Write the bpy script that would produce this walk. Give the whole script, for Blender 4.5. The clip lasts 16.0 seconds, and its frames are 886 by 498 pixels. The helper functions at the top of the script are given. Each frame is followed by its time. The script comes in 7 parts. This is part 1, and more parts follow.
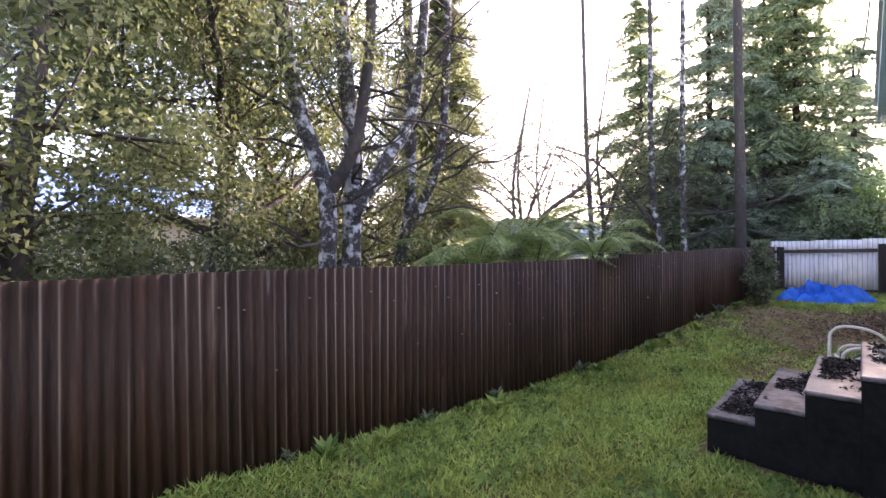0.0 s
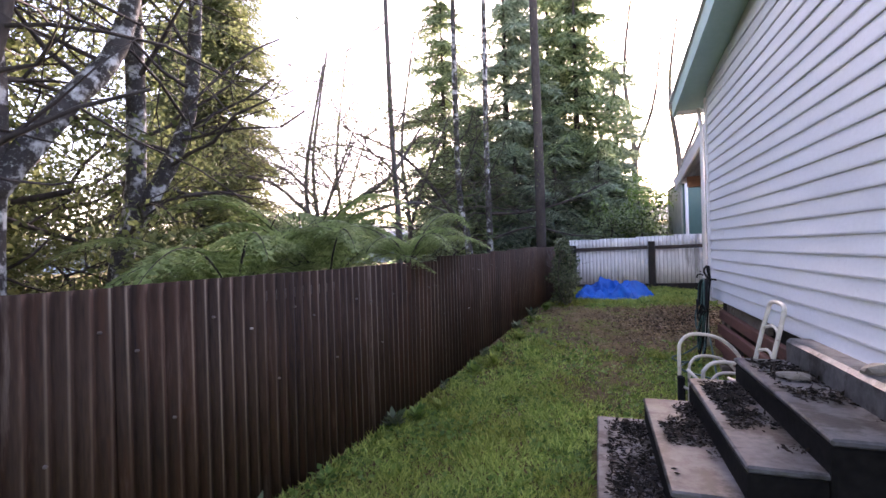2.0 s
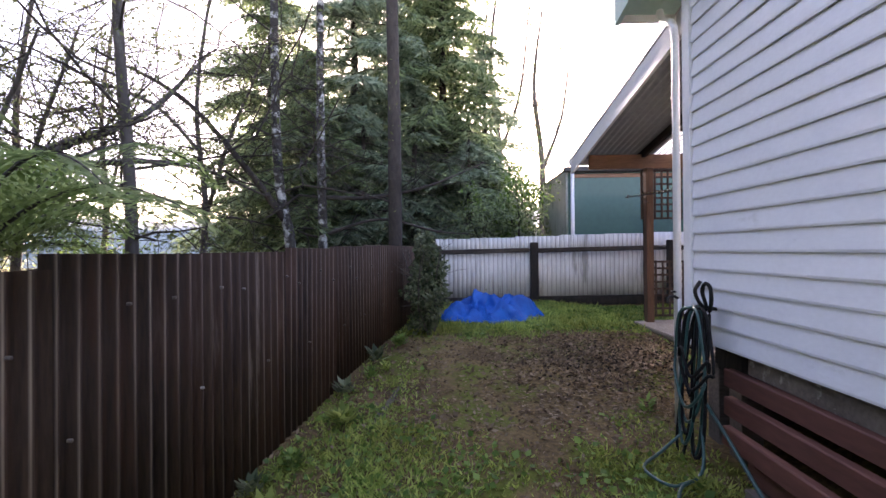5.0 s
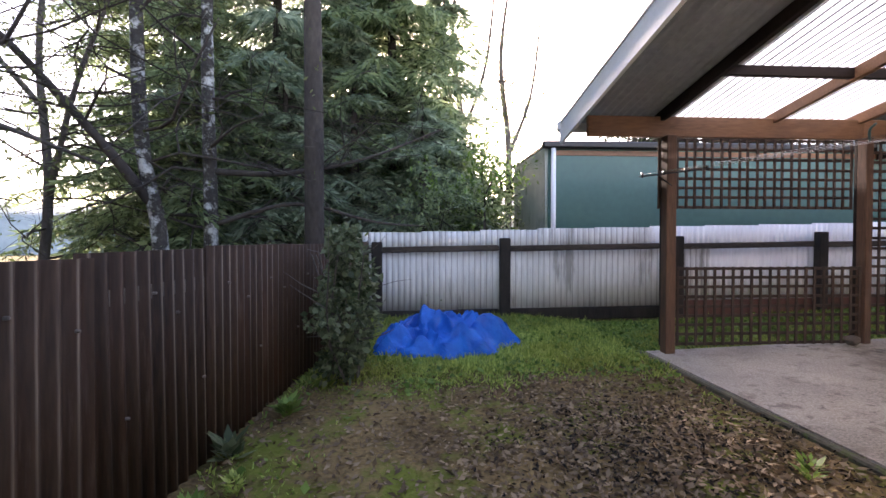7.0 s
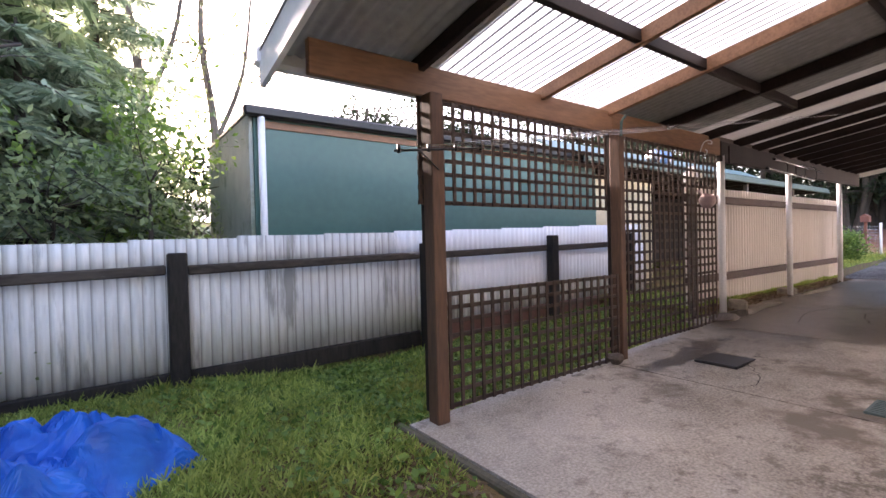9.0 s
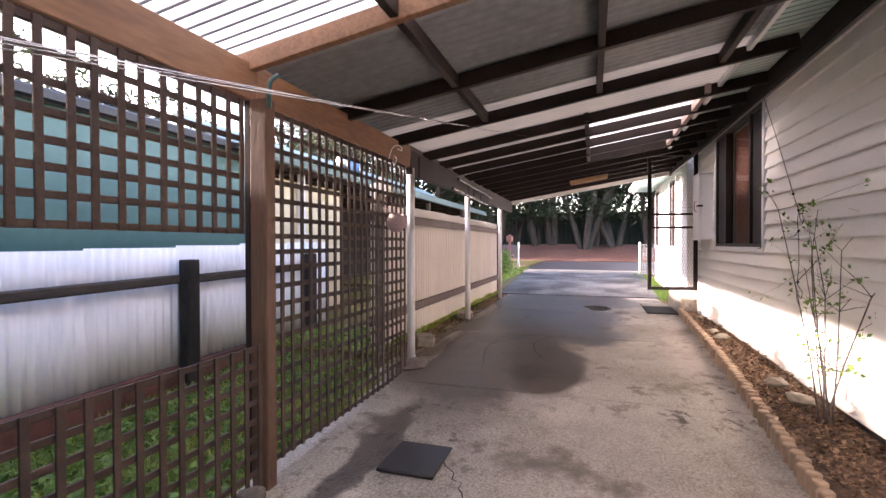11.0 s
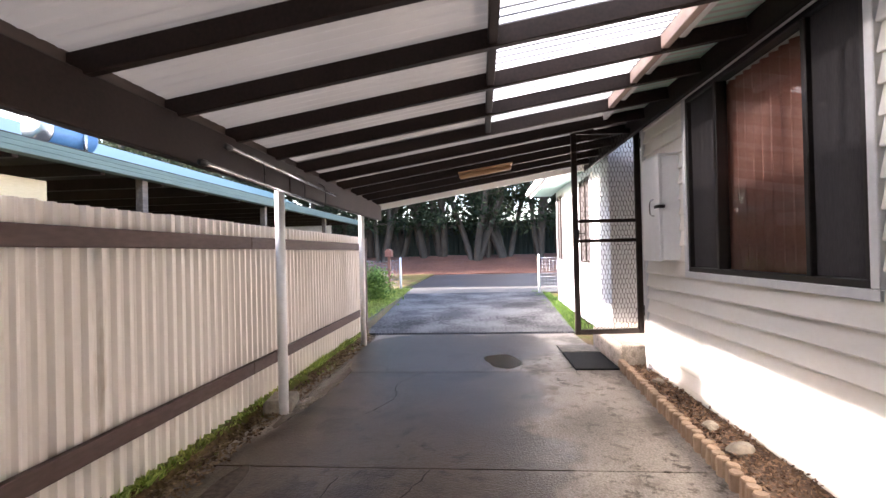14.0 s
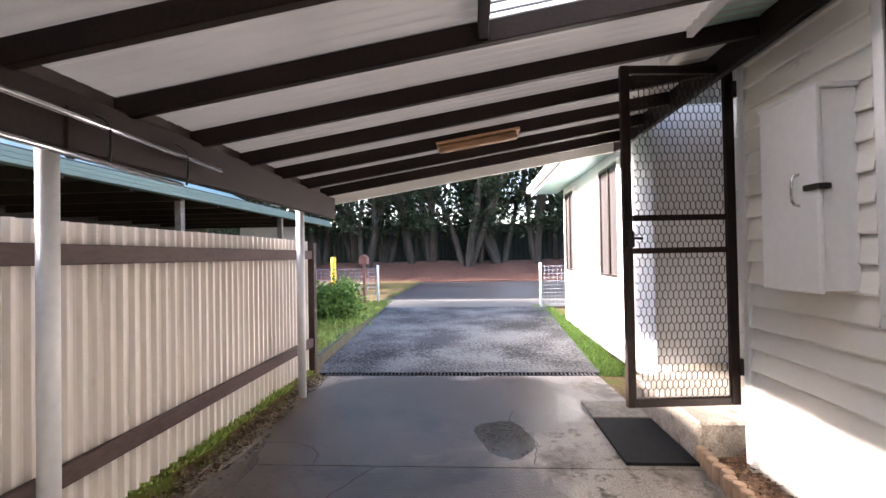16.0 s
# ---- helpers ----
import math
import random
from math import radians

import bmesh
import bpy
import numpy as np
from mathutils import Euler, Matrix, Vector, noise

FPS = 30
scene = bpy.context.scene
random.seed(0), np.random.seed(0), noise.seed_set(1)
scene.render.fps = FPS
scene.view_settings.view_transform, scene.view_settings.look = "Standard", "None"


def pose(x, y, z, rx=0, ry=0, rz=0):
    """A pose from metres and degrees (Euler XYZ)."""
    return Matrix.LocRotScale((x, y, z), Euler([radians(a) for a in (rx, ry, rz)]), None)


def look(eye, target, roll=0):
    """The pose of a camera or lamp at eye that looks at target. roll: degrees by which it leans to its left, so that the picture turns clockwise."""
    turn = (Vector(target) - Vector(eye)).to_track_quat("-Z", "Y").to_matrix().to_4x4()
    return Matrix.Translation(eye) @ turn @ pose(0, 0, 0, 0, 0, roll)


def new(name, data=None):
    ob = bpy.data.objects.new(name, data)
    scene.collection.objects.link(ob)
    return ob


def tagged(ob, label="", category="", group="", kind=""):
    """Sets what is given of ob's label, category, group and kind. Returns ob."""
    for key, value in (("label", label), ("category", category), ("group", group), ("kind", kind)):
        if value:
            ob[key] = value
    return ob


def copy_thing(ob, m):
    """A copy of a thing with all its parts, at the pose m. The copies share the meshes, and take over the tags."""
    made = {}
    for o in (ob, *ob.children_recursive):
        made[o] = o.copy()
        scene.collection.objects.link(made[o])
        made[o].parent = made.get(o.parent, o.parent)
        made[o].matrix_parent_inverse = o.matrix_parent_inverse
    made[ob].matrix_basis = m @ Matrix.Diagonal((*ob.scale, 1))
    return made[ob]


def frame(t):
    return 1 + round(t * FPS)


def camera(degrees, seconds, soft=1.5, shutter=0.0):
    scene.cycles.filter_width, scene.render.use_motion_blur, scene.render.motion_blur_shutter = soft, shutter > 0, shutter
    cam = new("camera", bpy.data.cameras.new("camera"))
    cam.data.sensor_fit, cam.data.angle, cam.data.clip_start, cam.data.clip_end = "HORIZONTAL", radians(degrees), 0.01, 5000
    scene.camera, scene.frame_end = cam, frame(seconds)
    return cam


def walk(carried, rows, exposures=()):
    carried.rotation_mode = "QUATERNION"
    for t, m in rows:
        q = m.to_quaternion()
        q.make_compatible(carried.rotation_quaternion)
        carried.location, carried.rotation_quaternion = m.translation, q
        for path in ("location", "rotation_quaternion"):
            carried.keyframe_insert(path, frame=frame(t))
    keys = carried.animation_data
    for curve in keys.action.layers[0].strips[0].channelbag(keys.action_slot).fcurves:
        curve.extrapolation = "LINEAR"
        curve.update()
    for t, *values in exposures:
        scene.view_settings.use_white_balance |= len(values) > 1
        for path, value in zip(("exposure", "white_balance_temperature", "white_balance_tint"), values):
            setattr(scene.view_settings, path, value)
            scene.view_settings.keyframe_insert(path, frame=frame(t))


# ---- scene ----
cam = camera(87.7, 16.0)
METRES, EYE, TILT, LEAN, TURN = 15.5, 1.35, 0.0, 0.0, 42.4
ROWS = [
    (0.0, 0.0, 0.0, 0.0, -0.0, -0.15, 0.43),
    (0.5, 0.0066, 0.0299, -0.0008, -6.16, -0.52, 0.52),
    (1.0, 0.0121, 0.0603, -0.0016, -12.1, -0.42, 0.66),
    (1.5, 0.0201, 0.0863, -0.0027, -18.54, -0.13, 1.31),
    (2.0, 0.0304, 0.111, -0.0022, -23.79, 0.04, 1.61),
    (2.5, 0.0412, 0.138, -0.0021, -28.8, 0.17, 1.94),
    (3.0, 0.0574, 0.1648, -0.0038, -32.56, 0.67, 2.32),
    (3.5, 0.0764, 0.194, -0.0064, -34.89, 0.72, 1.83),
    (4.0, 0.1001, 0.2207, -0.0075, -37.32, 0.62, 1.27),
    (6.5, 0.2221, 0.3317, -0.0023, -44.76, -0.88, 0.0),
    (7.0, 0.2449, 0.3523, -0.001, -45.93, -1.08, -0.01),
    (7.5, 0.2719, 0.3742, -0.0004, -49.24, -0.83, 0.19),
    (8.0, 0.3011, 0.3913, 0.0018, -56.97, -1.01, 0.9),
    (8.5, 0.3301, 0.404, 0.0022, -67.7, -0.87, 1.33),
    (9.0, 0.3584, 0.4084, 0.003, -78.66, -0.86, 1.45),
    (9.5, 0.3862, 0.4064, 0.0089, -88.18, -1.87, 1.04),
    (10.0, 0.4141, 0.4002, 0.0117, -98.91, -1.79, 0.51),
    (12.5, 0.5422, 0.3122, 0.0197, -125.05, -0.14, 0.49),
    (13.0, 0.5657, 0.2926, 0.0215, -126.78, -0.43, 0.79),
    (13.5, 0.5882, 0.2716, 0.024, -127.39, -0.16, 1.39),
    (14.0, 0.6117, 0.252, 0.025, -127.66, 0.4, 1.36),
    (14.5, 0.6327, 0.2316, 0.0253, -128.18, 0.9, 1.18),
    (15.0, 0.6543, 0.212, 0.0277, -127.99, 0.7, 1.03),
    (15.5, 0.6787, 0.1913, 0.0298, -127.69, 1.1, 0.99),
    (16.0, 0.701, 0.1685, 0.0296, -128.56, 0.85, 1.02),
]
walk(cam, [(t, pose(0, 0, EYE, TILT, LEAN, TURN) @ pose(METRES * x, METRES * y, METRES * z, 90 + pitch, roll, yaw)) for t, x, y, z, yaw, pitch, roll in ROWS],
     [(0.0, 3.02, 7050, 40), (4.0, 2.68, 7250, 38), (7.0, 2.8, 7400, 30), (8.5, 3.0, 7600, 29), (9.5, 3.18, 7350, 33), (10.2, 3.38, 7400, 33), (12.5, 3.4, 7000, 25), (14.5, 3.36, 6800, 21), (16.0, 3.2, 6800, 20)])


# ---- light ----
SUN_YAW, SUN_HEIGHT = 1.6, 22.0
world = bpy.data.worlds.new("sky")
scene.world = world
world.use_nodes = True
sky = world.node_tree.nodes.new("ShaderNodeTexSky")
sky.sky_type, sky.sun_disc = "NISHITA", False
sky.sun_elevation, sky.sun_rotation = radians(SUN_HEIGHT), radians(-SUN_YAW)
sky.air_density, sky.dust_density, sky.ozone_density = 1.0, 1.3, 1.0
world.node_tree.nodes["Background"].inputs[1].default_value = 0.15
world.node_tree.links.new(sky.outputs[0], world.node_tree.nodes["Background"].inputs[0])
sun = new("sun", bpy.data.lights.new("sun", "SUN"))
sun.data.energy, sun.data.angle, sun.data.color = 4.6, radians(2.5), (1.0, 0.95, 0.88)
SUN_WAY = Vector((-math.sin(radians(SUN_YAW)) * math.cos(radians(SUN_HEIGHT)), math.cos(radians(SUN_YAW)) * math.cos(radians(SUN_HEIGHT)), math.sin(radians(SUN_HEIGHT))))
sun.matrix_world = look(SUN_WAY * 40, (0, 0, 0))


# ---- materials ----
def material(name, colours, rough=0.8, metal=0.0, grain=40.0, large=3.0, bump=0.15, spread=0.35, stretch=(1, 1, 1), stain=None, stain_amount=0.4, stain_scale=1.5, random_tint=0.0, relief=0.01, stain_rough=None, rib_light=None, gloss=0.5, fleck=None):
    """Two colours mixed by a large and a small noise, a stain of a third colour, bump from the grain, and a tint for each piece."""
    m = bpy.data.materials.new(name)
    m.use_nodes = True
    n, l = m.node_tree.nodes, m.node_tree.links
    b = n["Principled BSDF"]
    geo = n.new("ShaderNodeTexCoord")
    mapping = n.new("ShaderNodeMapping")
    mapping.inputs["Scale"].default_value = stretch
    place = n.new("ShaderNodeNewGeometry")
    l.new(place.outputs["Position"], mapping.inputs["Vector"])
    big, small = n.new("ShaderNodeTexNoise"), n.new("ShaderNodeTexNoise")
    big.inputs["Scale"].default_value, small.inputs["Scale"].default_value = large, grain
    big.inputs["Detail"].default_value, small.inputs["Detail"].default_value = 5, 6
    l.new(mapping.outputs[0], big.inputs["Vector"])
    l.new(mapping.outputs[0], small.inputs["Vector"])
    add = n.new("ShaderNodeMath")
    add.operation = "MULTIPLY_ADD"
    add.inputs[1].default_value, add.inputs[2].default_value = 0.5, 0.0
    l.new(small.outputs[0], add.inputs[0])
    both = n.new("ShaderNodeMath")
    both.operation = "MULTIPLY_ADD"
    both.inputs[1].default_value = 0.5
    l.new(big.outputs[0], both.inputs[0])
    l.new(add.outputs[0], both.inputs[2])
    ramp = n.new("ShaderNodeValToRGB")
    ramp.color_ramp.elements[0].position, ramp.color_ramp.elements[1].position = 0.5 - spread / 2, 0.5 + spread / 2
    ramp.color_ramp.elements[0].color, ramp.color_ramp.elements[1].color = (*colours[0], 1), (*colours[1], 1)
    l.new(both.outputs[0], ramp.inputs[0])
    out = ramp.outputs[0]
    if stain:
        spots, cut, mix = n.new("ShaderNodeTexNoise"), n.new("ShaderNodeValToRGB"), n.new("ShaderNodeMixRGB")
        spots.inputs["Scale"].default_value, spots.inputs["Detail"].default_value = stain_scale, 8
        spots.inputs["Roughness"].default_value = 0.65
        cut.color_ramp.elements[0].position, cut.color_ramp.elements[1].position = 0.62 - 0.3 * stain_amount, 0.72 - 0.3 * stain_amount
        l.new(mapping.outputs[0], spots.inputs["Vector"])
        l.new(spots.outputs[0], cut.inputs[0])
        l.new(cut.outputs[0], mix.inputs[0])
        l.new(out, mix.inputs[1])
        mix.inputs[2].default_value = (*stain, 1)
        out = mix.outputs[0]
    if stain and stain_rough is not None:
        wet = n.new("ShaderNodeMapRange")
        wet.inputs["To Min"].default_value, wet.inputs["To Max"].default_value = rough, stain_rough
        l.new(cut.outputs[0], wet.inputs["Value"])
        l.new(wet.outputs[0], b.inputs["Roughness"])
    if fleck:
        # small spots of dirt, gathered in broad areas
        dots, where, cut3, cut4, both3, mix3 = n.new("ShaderNodeTexNoise"), n.new("ShaderNodeTexNoise"), n.new("ShaderNodeValToRGB"), n.new("ShaderNodeValToRGB"), n.new("ShaderNodeMath"), n.new("ShaderNodeMixRGB")
        dots.inputs["Scale"].default_value, dots.inputs["Detail"].default_value, dots.inputs["Roughness"].default_value = fleck[1], 9, 0.7
        where.inputs["Scale"].default_value, where.inputs["Detail"].default_value = fleck[1] * 0.12, 6
        cut3.color_ramp.elements[0].position, cut3.color_ramp.elements[1].position = fleck[2], fleck[2] + 0.08
        cut4.color_ramp.elements[0].position, cut4.color_ramp.elements[1].position = 0.36, 0.62
        for tex, cc in ((dots, cut3), (where, cut4)):
            l.new(mapping.outputs[0], tex.inputs["Vector"])
            l.new(tex.outputs[0], cc.inputs[0])
        both3.operation = "MULTIPLY"
        l.new(cut3.outputs[0], both3.inputs[0])
        l.new(cut4.outputs[0], both3.inputs[1])
        l.new(both3.outputs[0], mix3.inputs[0])
        l.new(out, mix3.inputs[1])
        mix3.inputs[2].default_value = (*fleck[0], 1)
        out = mix3.outputs[0]
    if rib_light:
        # a line along each corrugation: worn paint, with sky glint or valley shade painted in
        local, xyz = n.new("ShaderNodeTexCoord"), n.new("ShaderNodeSeparateXYZ")
        l.new(local.outputs["Object"], xyz.inputs[0])
        wave, fade = [n.new("ShaderNodeMath") for _ in range(4)], n.new("ShaderNodeMapRange")
        fade.inputs["From Max"].default_value, fade.inputs["To Min"].default_value, fade.inputs["To Max"].default_value = rib_light[3], 1.0, 0.0
        for w, op, v in zip(wave, ("DIVIDE", "FRACT", "SUBTRACT", "ABSOLUTE"), (rib_light[1], 0, rib_light[2], 0)):
            w.operation = op
            w.inputs[1].default_value = v
        l.new(xyz.outputs[0], wave[0].inputs[0])
        for a, c in zip(wave, wave[1:]):
            l.new(a.outputs[0], c.inputs[0])
        worn, cut2, both2, mix2 = n.new("ShaderNodeTexNoise"), n.new("ShaderNodeValToRGB"), n.new("ShaderNodeMath"), n.new("ShaderNodeMixRGB")
        worn.inputs["Scale"].default_value, worn.inputs["Detail"].default_value = 3.5, 7
        l.new(mapping.outputs[0], worn.inputs["Vector"])
        cut2.color_ramp.elements[0].position, cut2.color_ramp.elements[1].position = rib_light[4], rib_light[4] + 0.22
        l.new(worn.outputs[0], cut2.inputs[0])
        both2.operation = "MULTIPLY"
        l.new(cut2.outputs[0], both2.inputs[0])
        l.new(wave[3].outputs[0], fade.inputs["Value"])
        l.new(fade.outputs[0], both2.inputs[1])
        l.new(both2.outputs[0], mix2.inputs[0])
        l.new(out, mix2.inputs[1])
        mix2.inputs[2].default_value = (*rib_light[0], 1)
        out = mix2.outputs[0]
    if random_tint:
        info, scale, hsv = n.new("ShaderNodeObjectInfo"), n.new("ShaderNodeMath"), n.new("ShaderNodeHueSaturation")
        scale.operation = "MULTIPLY_ADD"
        scale.inputs[1].default_value, scale.inputs[2].default_value = random_tint, 1 - random_tint / 2
        l.new(info.outputs["Random"], scale.inputs[0])
        l.new(scale.outputs[0], hsv.inputs["Value"])
        l.new(out, hsv.inputs["Color"])
        out = hsv.outputs[0]
    l.new(out, b.inputs["Base Color"])
    b.inputs["Roughness"].default_value, b.inputs["Metallic"].default_value, b.inputs["Specular IOR Level"].default_value = rough, metal, gloss
    if bump:
        bn = n.new("ShaderNodeBump")
        bn.inputs["Strength"].default_value, bn.inputs["Distance"].default_value = bump, relief
        l.new(both.outputs[0], bn.inputs["Height"])
        l.new(bn.outputs[0], b.inputs["Normal"])
    return m


def leaf_material(name, dark, light, through_light=0.35, rough=0.5, patch=None, patch_scale=1.3):
    """Leaves: each one its own shade, with light passing through."""
    m = bpy.data.materials.new(name)
    m.use_nodes = True
    n, l = m.node_tree.nodes, m.node_tree.links
    b, out = n["Principled BSDF"], n["Material Output"]
    geo, ramp, trans, mix = n.new("ShaderNodeNewGeometry"), n.new("ShaderNodeValToRGB"), n.new("ShaderNodeBsdfTranslucent"), n.new("ShaderNodeMixShader")
    ramp.color_ramp.elements[0].color, ramp.color_ramp.elements[1].color = (*dark, 1), (*light, 1)
    l.new(geo.outputs["Random Per Island"], ramp.inputs[0])
    shade = ramp.outputs[0]
    if patch:
        spots, cut, mix2 = n.new("ShaderNodeTexNoise"), n.new("ShaderNodeValToRGB"), n.new("ShaderNodeMixRGB")
        spots.inputs["Scale"].default_value, spots.inputs["Detail"].default_value = patch_scale, 5
        cut.color_ramp.elements[0].position, cut.color_ramp.elements[1].position = 0.42, 0.66
        mix2.blend_type = "MULTIPLY"
        l.new(geo.outputs["Position"], spots.inputs["Vector"])
        l.new(spots.outputs[0], cut.inputs[0])
        l.new(cut.outputs[0], mix2.inputs[0])
        l.new(shade, mix2.inputs[1])
        mix2.inputs[2].default_value = (*patch, 1)
        shade = mix2.outputs[0]
    l.new(shade, b.inputs["Base Color"])
    l.new(shade, trans.inputs[0])
    b.inputs["Roughness"].default_value, b.inputs["Specular IOR Level"].default_value = rough, 0.25
    mix.inputs[0].default_value = through_light
    l.new(b.outputs[0], mix.inputs[1])
    l.new(trans.outputs[0], mix.inputs[2])
    l.new(mix.outputs[0], out.inputs[0])
    return m


def glass_material(name, tint, clear, rough=0.02):
    """A pane: a glossy coat over a see-through sheet."""
    m = bpy.data.materials.new(name)
    m.use_nodes = True
    n, l = m.node_tree.nodes, m.node_tree.links
    glossy, see, mix, fres = n.new("ShaderNodeBsdfGlossy"), n.new("ShaderNodeBsdfTransparent"), n.new("ShaderNodeMixShader"), n.new("ShaderNodeFresnel")
    fres.inputs[0].default_value = 1.5
    glossy.inputs["Roughness"].default_value = rough
    see.inputs[0].default_value = (*[c * clear for c in tint], 1)
    l.new(fres.outputs[0], mix.inputs[0])
    l.new(see.outputs[0], mix.inputs[1])
    l.new(glossy.outputs[0], mix.inputs[2])
    l.new(mix.outputs[0], n["Material Output"].inputs[0])
    return m


def sheet_material(name, tint, see_part, rough=0.3, pass_part=0.85):
    """Translucent plastic roofing: part of the light goes straight through, part is scattered."""
    m = bpy.data.materials.new(name)
    m.use_nodes = True
    n, l = m.node_tree.nodes, m.node_tree.links
    b, trans, see = n["Principled BSDF"], n.new("ShaderNodeBsdfTranslucent"), n.new("ShaderNodeBsdfTransparent")
    m1, m2, grime, ramp = n.new("ShaderNodeMixShader"), n.new("ShaderNodeMixShader"), n.new("ShaderNodeTexNoise"), n.new("ShaderNodeValToRGB")
    place = n.new("ShaderNodeNewGeometry")
    l.new(place.outputs["Position"], grime.inputs["Vector"])
    grime.inputs["Scale"].default_value, grime.inputs["Detail"].default_value = 3.0, 8
    ramp.color_ramp.elements[0].position, ramp.color_ramp.elements[1].position = 0.35, 0.6
    ramp.color_ramp.elements[0].color, ramp.color_ramp.elements[1].color = (*[c * 0.8 for c in tint], 1), (*tint, 1)
    l.new(grime.outputs[0], ramp.inputs[0])
    # dark line drawn in the valley of each corrugation so the ribs show
    xyz, wave, cut, mixd = n.new("ShaderNodeSeparateXYZ"), [n.new("ShaderNodeMath") for _ in range(4)], n.new("ShaderNodeValToRGB"), n.new("ShaderNodeMixRGB")
    l.new(place.outputs["Position"], xyz.inputs[0])
    for w, op, val in zip(wave, ("DIVIDE", "FRACT", "SUBTRACT", "ABSOLUTE"), (0.076, 0, 0.5, 0)):
        w.operation = op
        w.inputs[1].default_value = val
    l.new(xyz.outputs[0], wave[0].inputs[0])
    for a, c in zip(wave, wave[1:]):
        l.new(a.outputs[0], c.inputs[0])
    cut.color_ramp.elements[0].position, cut.color_ramp.elements[1].position = 0.10, 0.22
    cut.color_ramp.elements[0].color, cut.color_ramp.elements[1].color = (0.03, 0.032, 0.035, 1), (1, 1, 1, 1)
    l.new(wave[3].outputs[0], cut.inputs[0])
    mixd.blend_type = "MULTIPLY"
    mixd.inputs[0].default_value = 1.0 if see_part else 0.0
    l.new(ramp.outputs[0], mixd.inputs[1])
    l.new(cut.outputs[0], mixd.inputs[2])
    l.new(mixd.outputs[0], trans.inputs[0])
    l.new(mixd.outputs[0], see.inputs[0])
    b.inputs["Base Color"].default_value, b.inputs["Roughness"].default_value = (*tint, 1), rough
    m1.inputs[0].default_value, m2.inputs[0].default_value = pass_part, see_part
    l.new(b.outputs[0], m1.inputs[1])
    l.new(trans.outputs[0], m1.inputs[2])
    l.new(m1.outputs[0], m2.inputs[1])
    l.new(see.outputs[0], m2.inputs[2])
    l.new(m2.outputs[0], n["Material Output"].inputs[0])
    return m


# Pale ridge lines: worn paint plus a sky glint put into the colour.
M_RUST = material("rusted_brown_iron", ((0.015, 0.0078, 0.0042), (0.062, 0.033, 0.018)), rough=0.72, metal=0.0, gloss=0.25, grain=60, large=2.5, stretch=(1.6, 1.6, 0.14), stain=(0.15, 0.115, 0.085), stain_amount=0.10, stain_scale=6, random_tint=0.45, rib_light=((0.21, 0.165, 0.115), 0.076, 0.52, 0.11, 0.40), fleck=((0.055, 0.022, 0.010), 6.0, 0.5))
# Dark valley lines put the shade of the ribs into the colour.
M_ZINC = material("weathered_white_iron", ((0.52, 0.52, 0.50), (0.76, 0.76, 0.735)), rough=0.5, gloss=0.3, metal=0.0, grain=30, large=2, stretch=(1, 1, 0.15), stain=(0.28, 0.275, 0.25), stain_amount=0.16, stain_scale=5, random_tint=0.12, rib_light=((0.26, 0.25, 0.225), 0.076, 0.0, 0.24, 0.15))
M_ZINC_FRESH = material("fresh_white_iron", ((0.74, 0.74, 0.745), (0.86, 0.86, 0.865)), rough=0.45, gloss=0.3, grain=30, large=2, stretch=(1, 1, 0.15), stain=(0.5, 0.48, 0.44), stain_amount=-0.05, stain_scale=5, random_tint=0.08)
M_CREAM_IRON = material("cream_painted_iron", ((0.72, 0.665, 0.605), (0.80, 0.75, 0.69)), rough=0.45, grain=30, large=2, stretch=(1, 1, 0.15), stain=(0.52, 0.44, 0.34), stain_amount=0.0, stain_scale=5, random_tint=0.06, bump=0.05)
M_BLACKWOOD = material("tarred_timber", ((0.014, 0.012, 0.011), (0.04, 0.035, 0.03)), rough=0.8, gloss=0.2, grain=50, large=4, stretch=(1, 1, 0.2), bump=0.4)
M_GREYWOOD = material("weathered_timber", ((0.07, 0.055, 0.045), (0.17, 0.14, 0.115)), rough=0.85, grain=50, large=5, stretch=(0.2, 1, 1), stain=(0.42, 0.39, 0.35), stain_amount=0.1, stain_scale=6, bump=0.4)
M_PINE = material("stained_pine", ((0.13, 0.062, 0.030), (0.27, 0.135, 0.068)), rough=0.6, grain=40, large=3, stretch=(0.25, 1.5, 1.5), stain=(0.09, 0.045, 0.025), stain_amount=0.0, bump=0.15, random_tint=0.25)
M_PINE_POST = material("stained_pine_post", ((0.06, 0.03, 0.018), (0.15, 0.075, 0.042)), rough=0.65, grain=40, large=3, stretch=(1.5, 1.5, 0.2), stain=(0.06, 0.035, 0.025), stain_amount=0.1, bump=0.15)
M_BROWN = material("brown_painted_timber", ((0.013, 0.008, 0.0065), (0.028, 0.017, 0.014)), rough=0.55, gloss=0.2, grain=60, large=4, stretch=(1, 1, 1), bump=0.1, random_tint=0.2)
M_RAIL = material("brown_painted_rail", ((0.055, 0.034, 0.029), (0.095, 0.062, 0.053)), rough=0.6, gloss=0.25, grain=50, large=4, stretch=(0.3, 1, 1), bump=0.15, random_tint=0.15)
M_LATTICE = material("brown_stained_lattice", ((0.024, 0.013, 0.0085), (0.066, 0.036, 0.023)), rough=0.7, grain=60, large=6, bump=0.2, random_tint=0.3)
M_WHITE = material("white_painted_board", ((0.66, 0.67, 0.69), (0.74, 0.75, 0.77)), rough=0.42, grain=25, large=1.2, stretch=(1, 1, 2), bump=0.04, stain=(0.56, 0.57, 0.57), stain_amount=-0.05, stain_scale=3, random_tint=0.04)
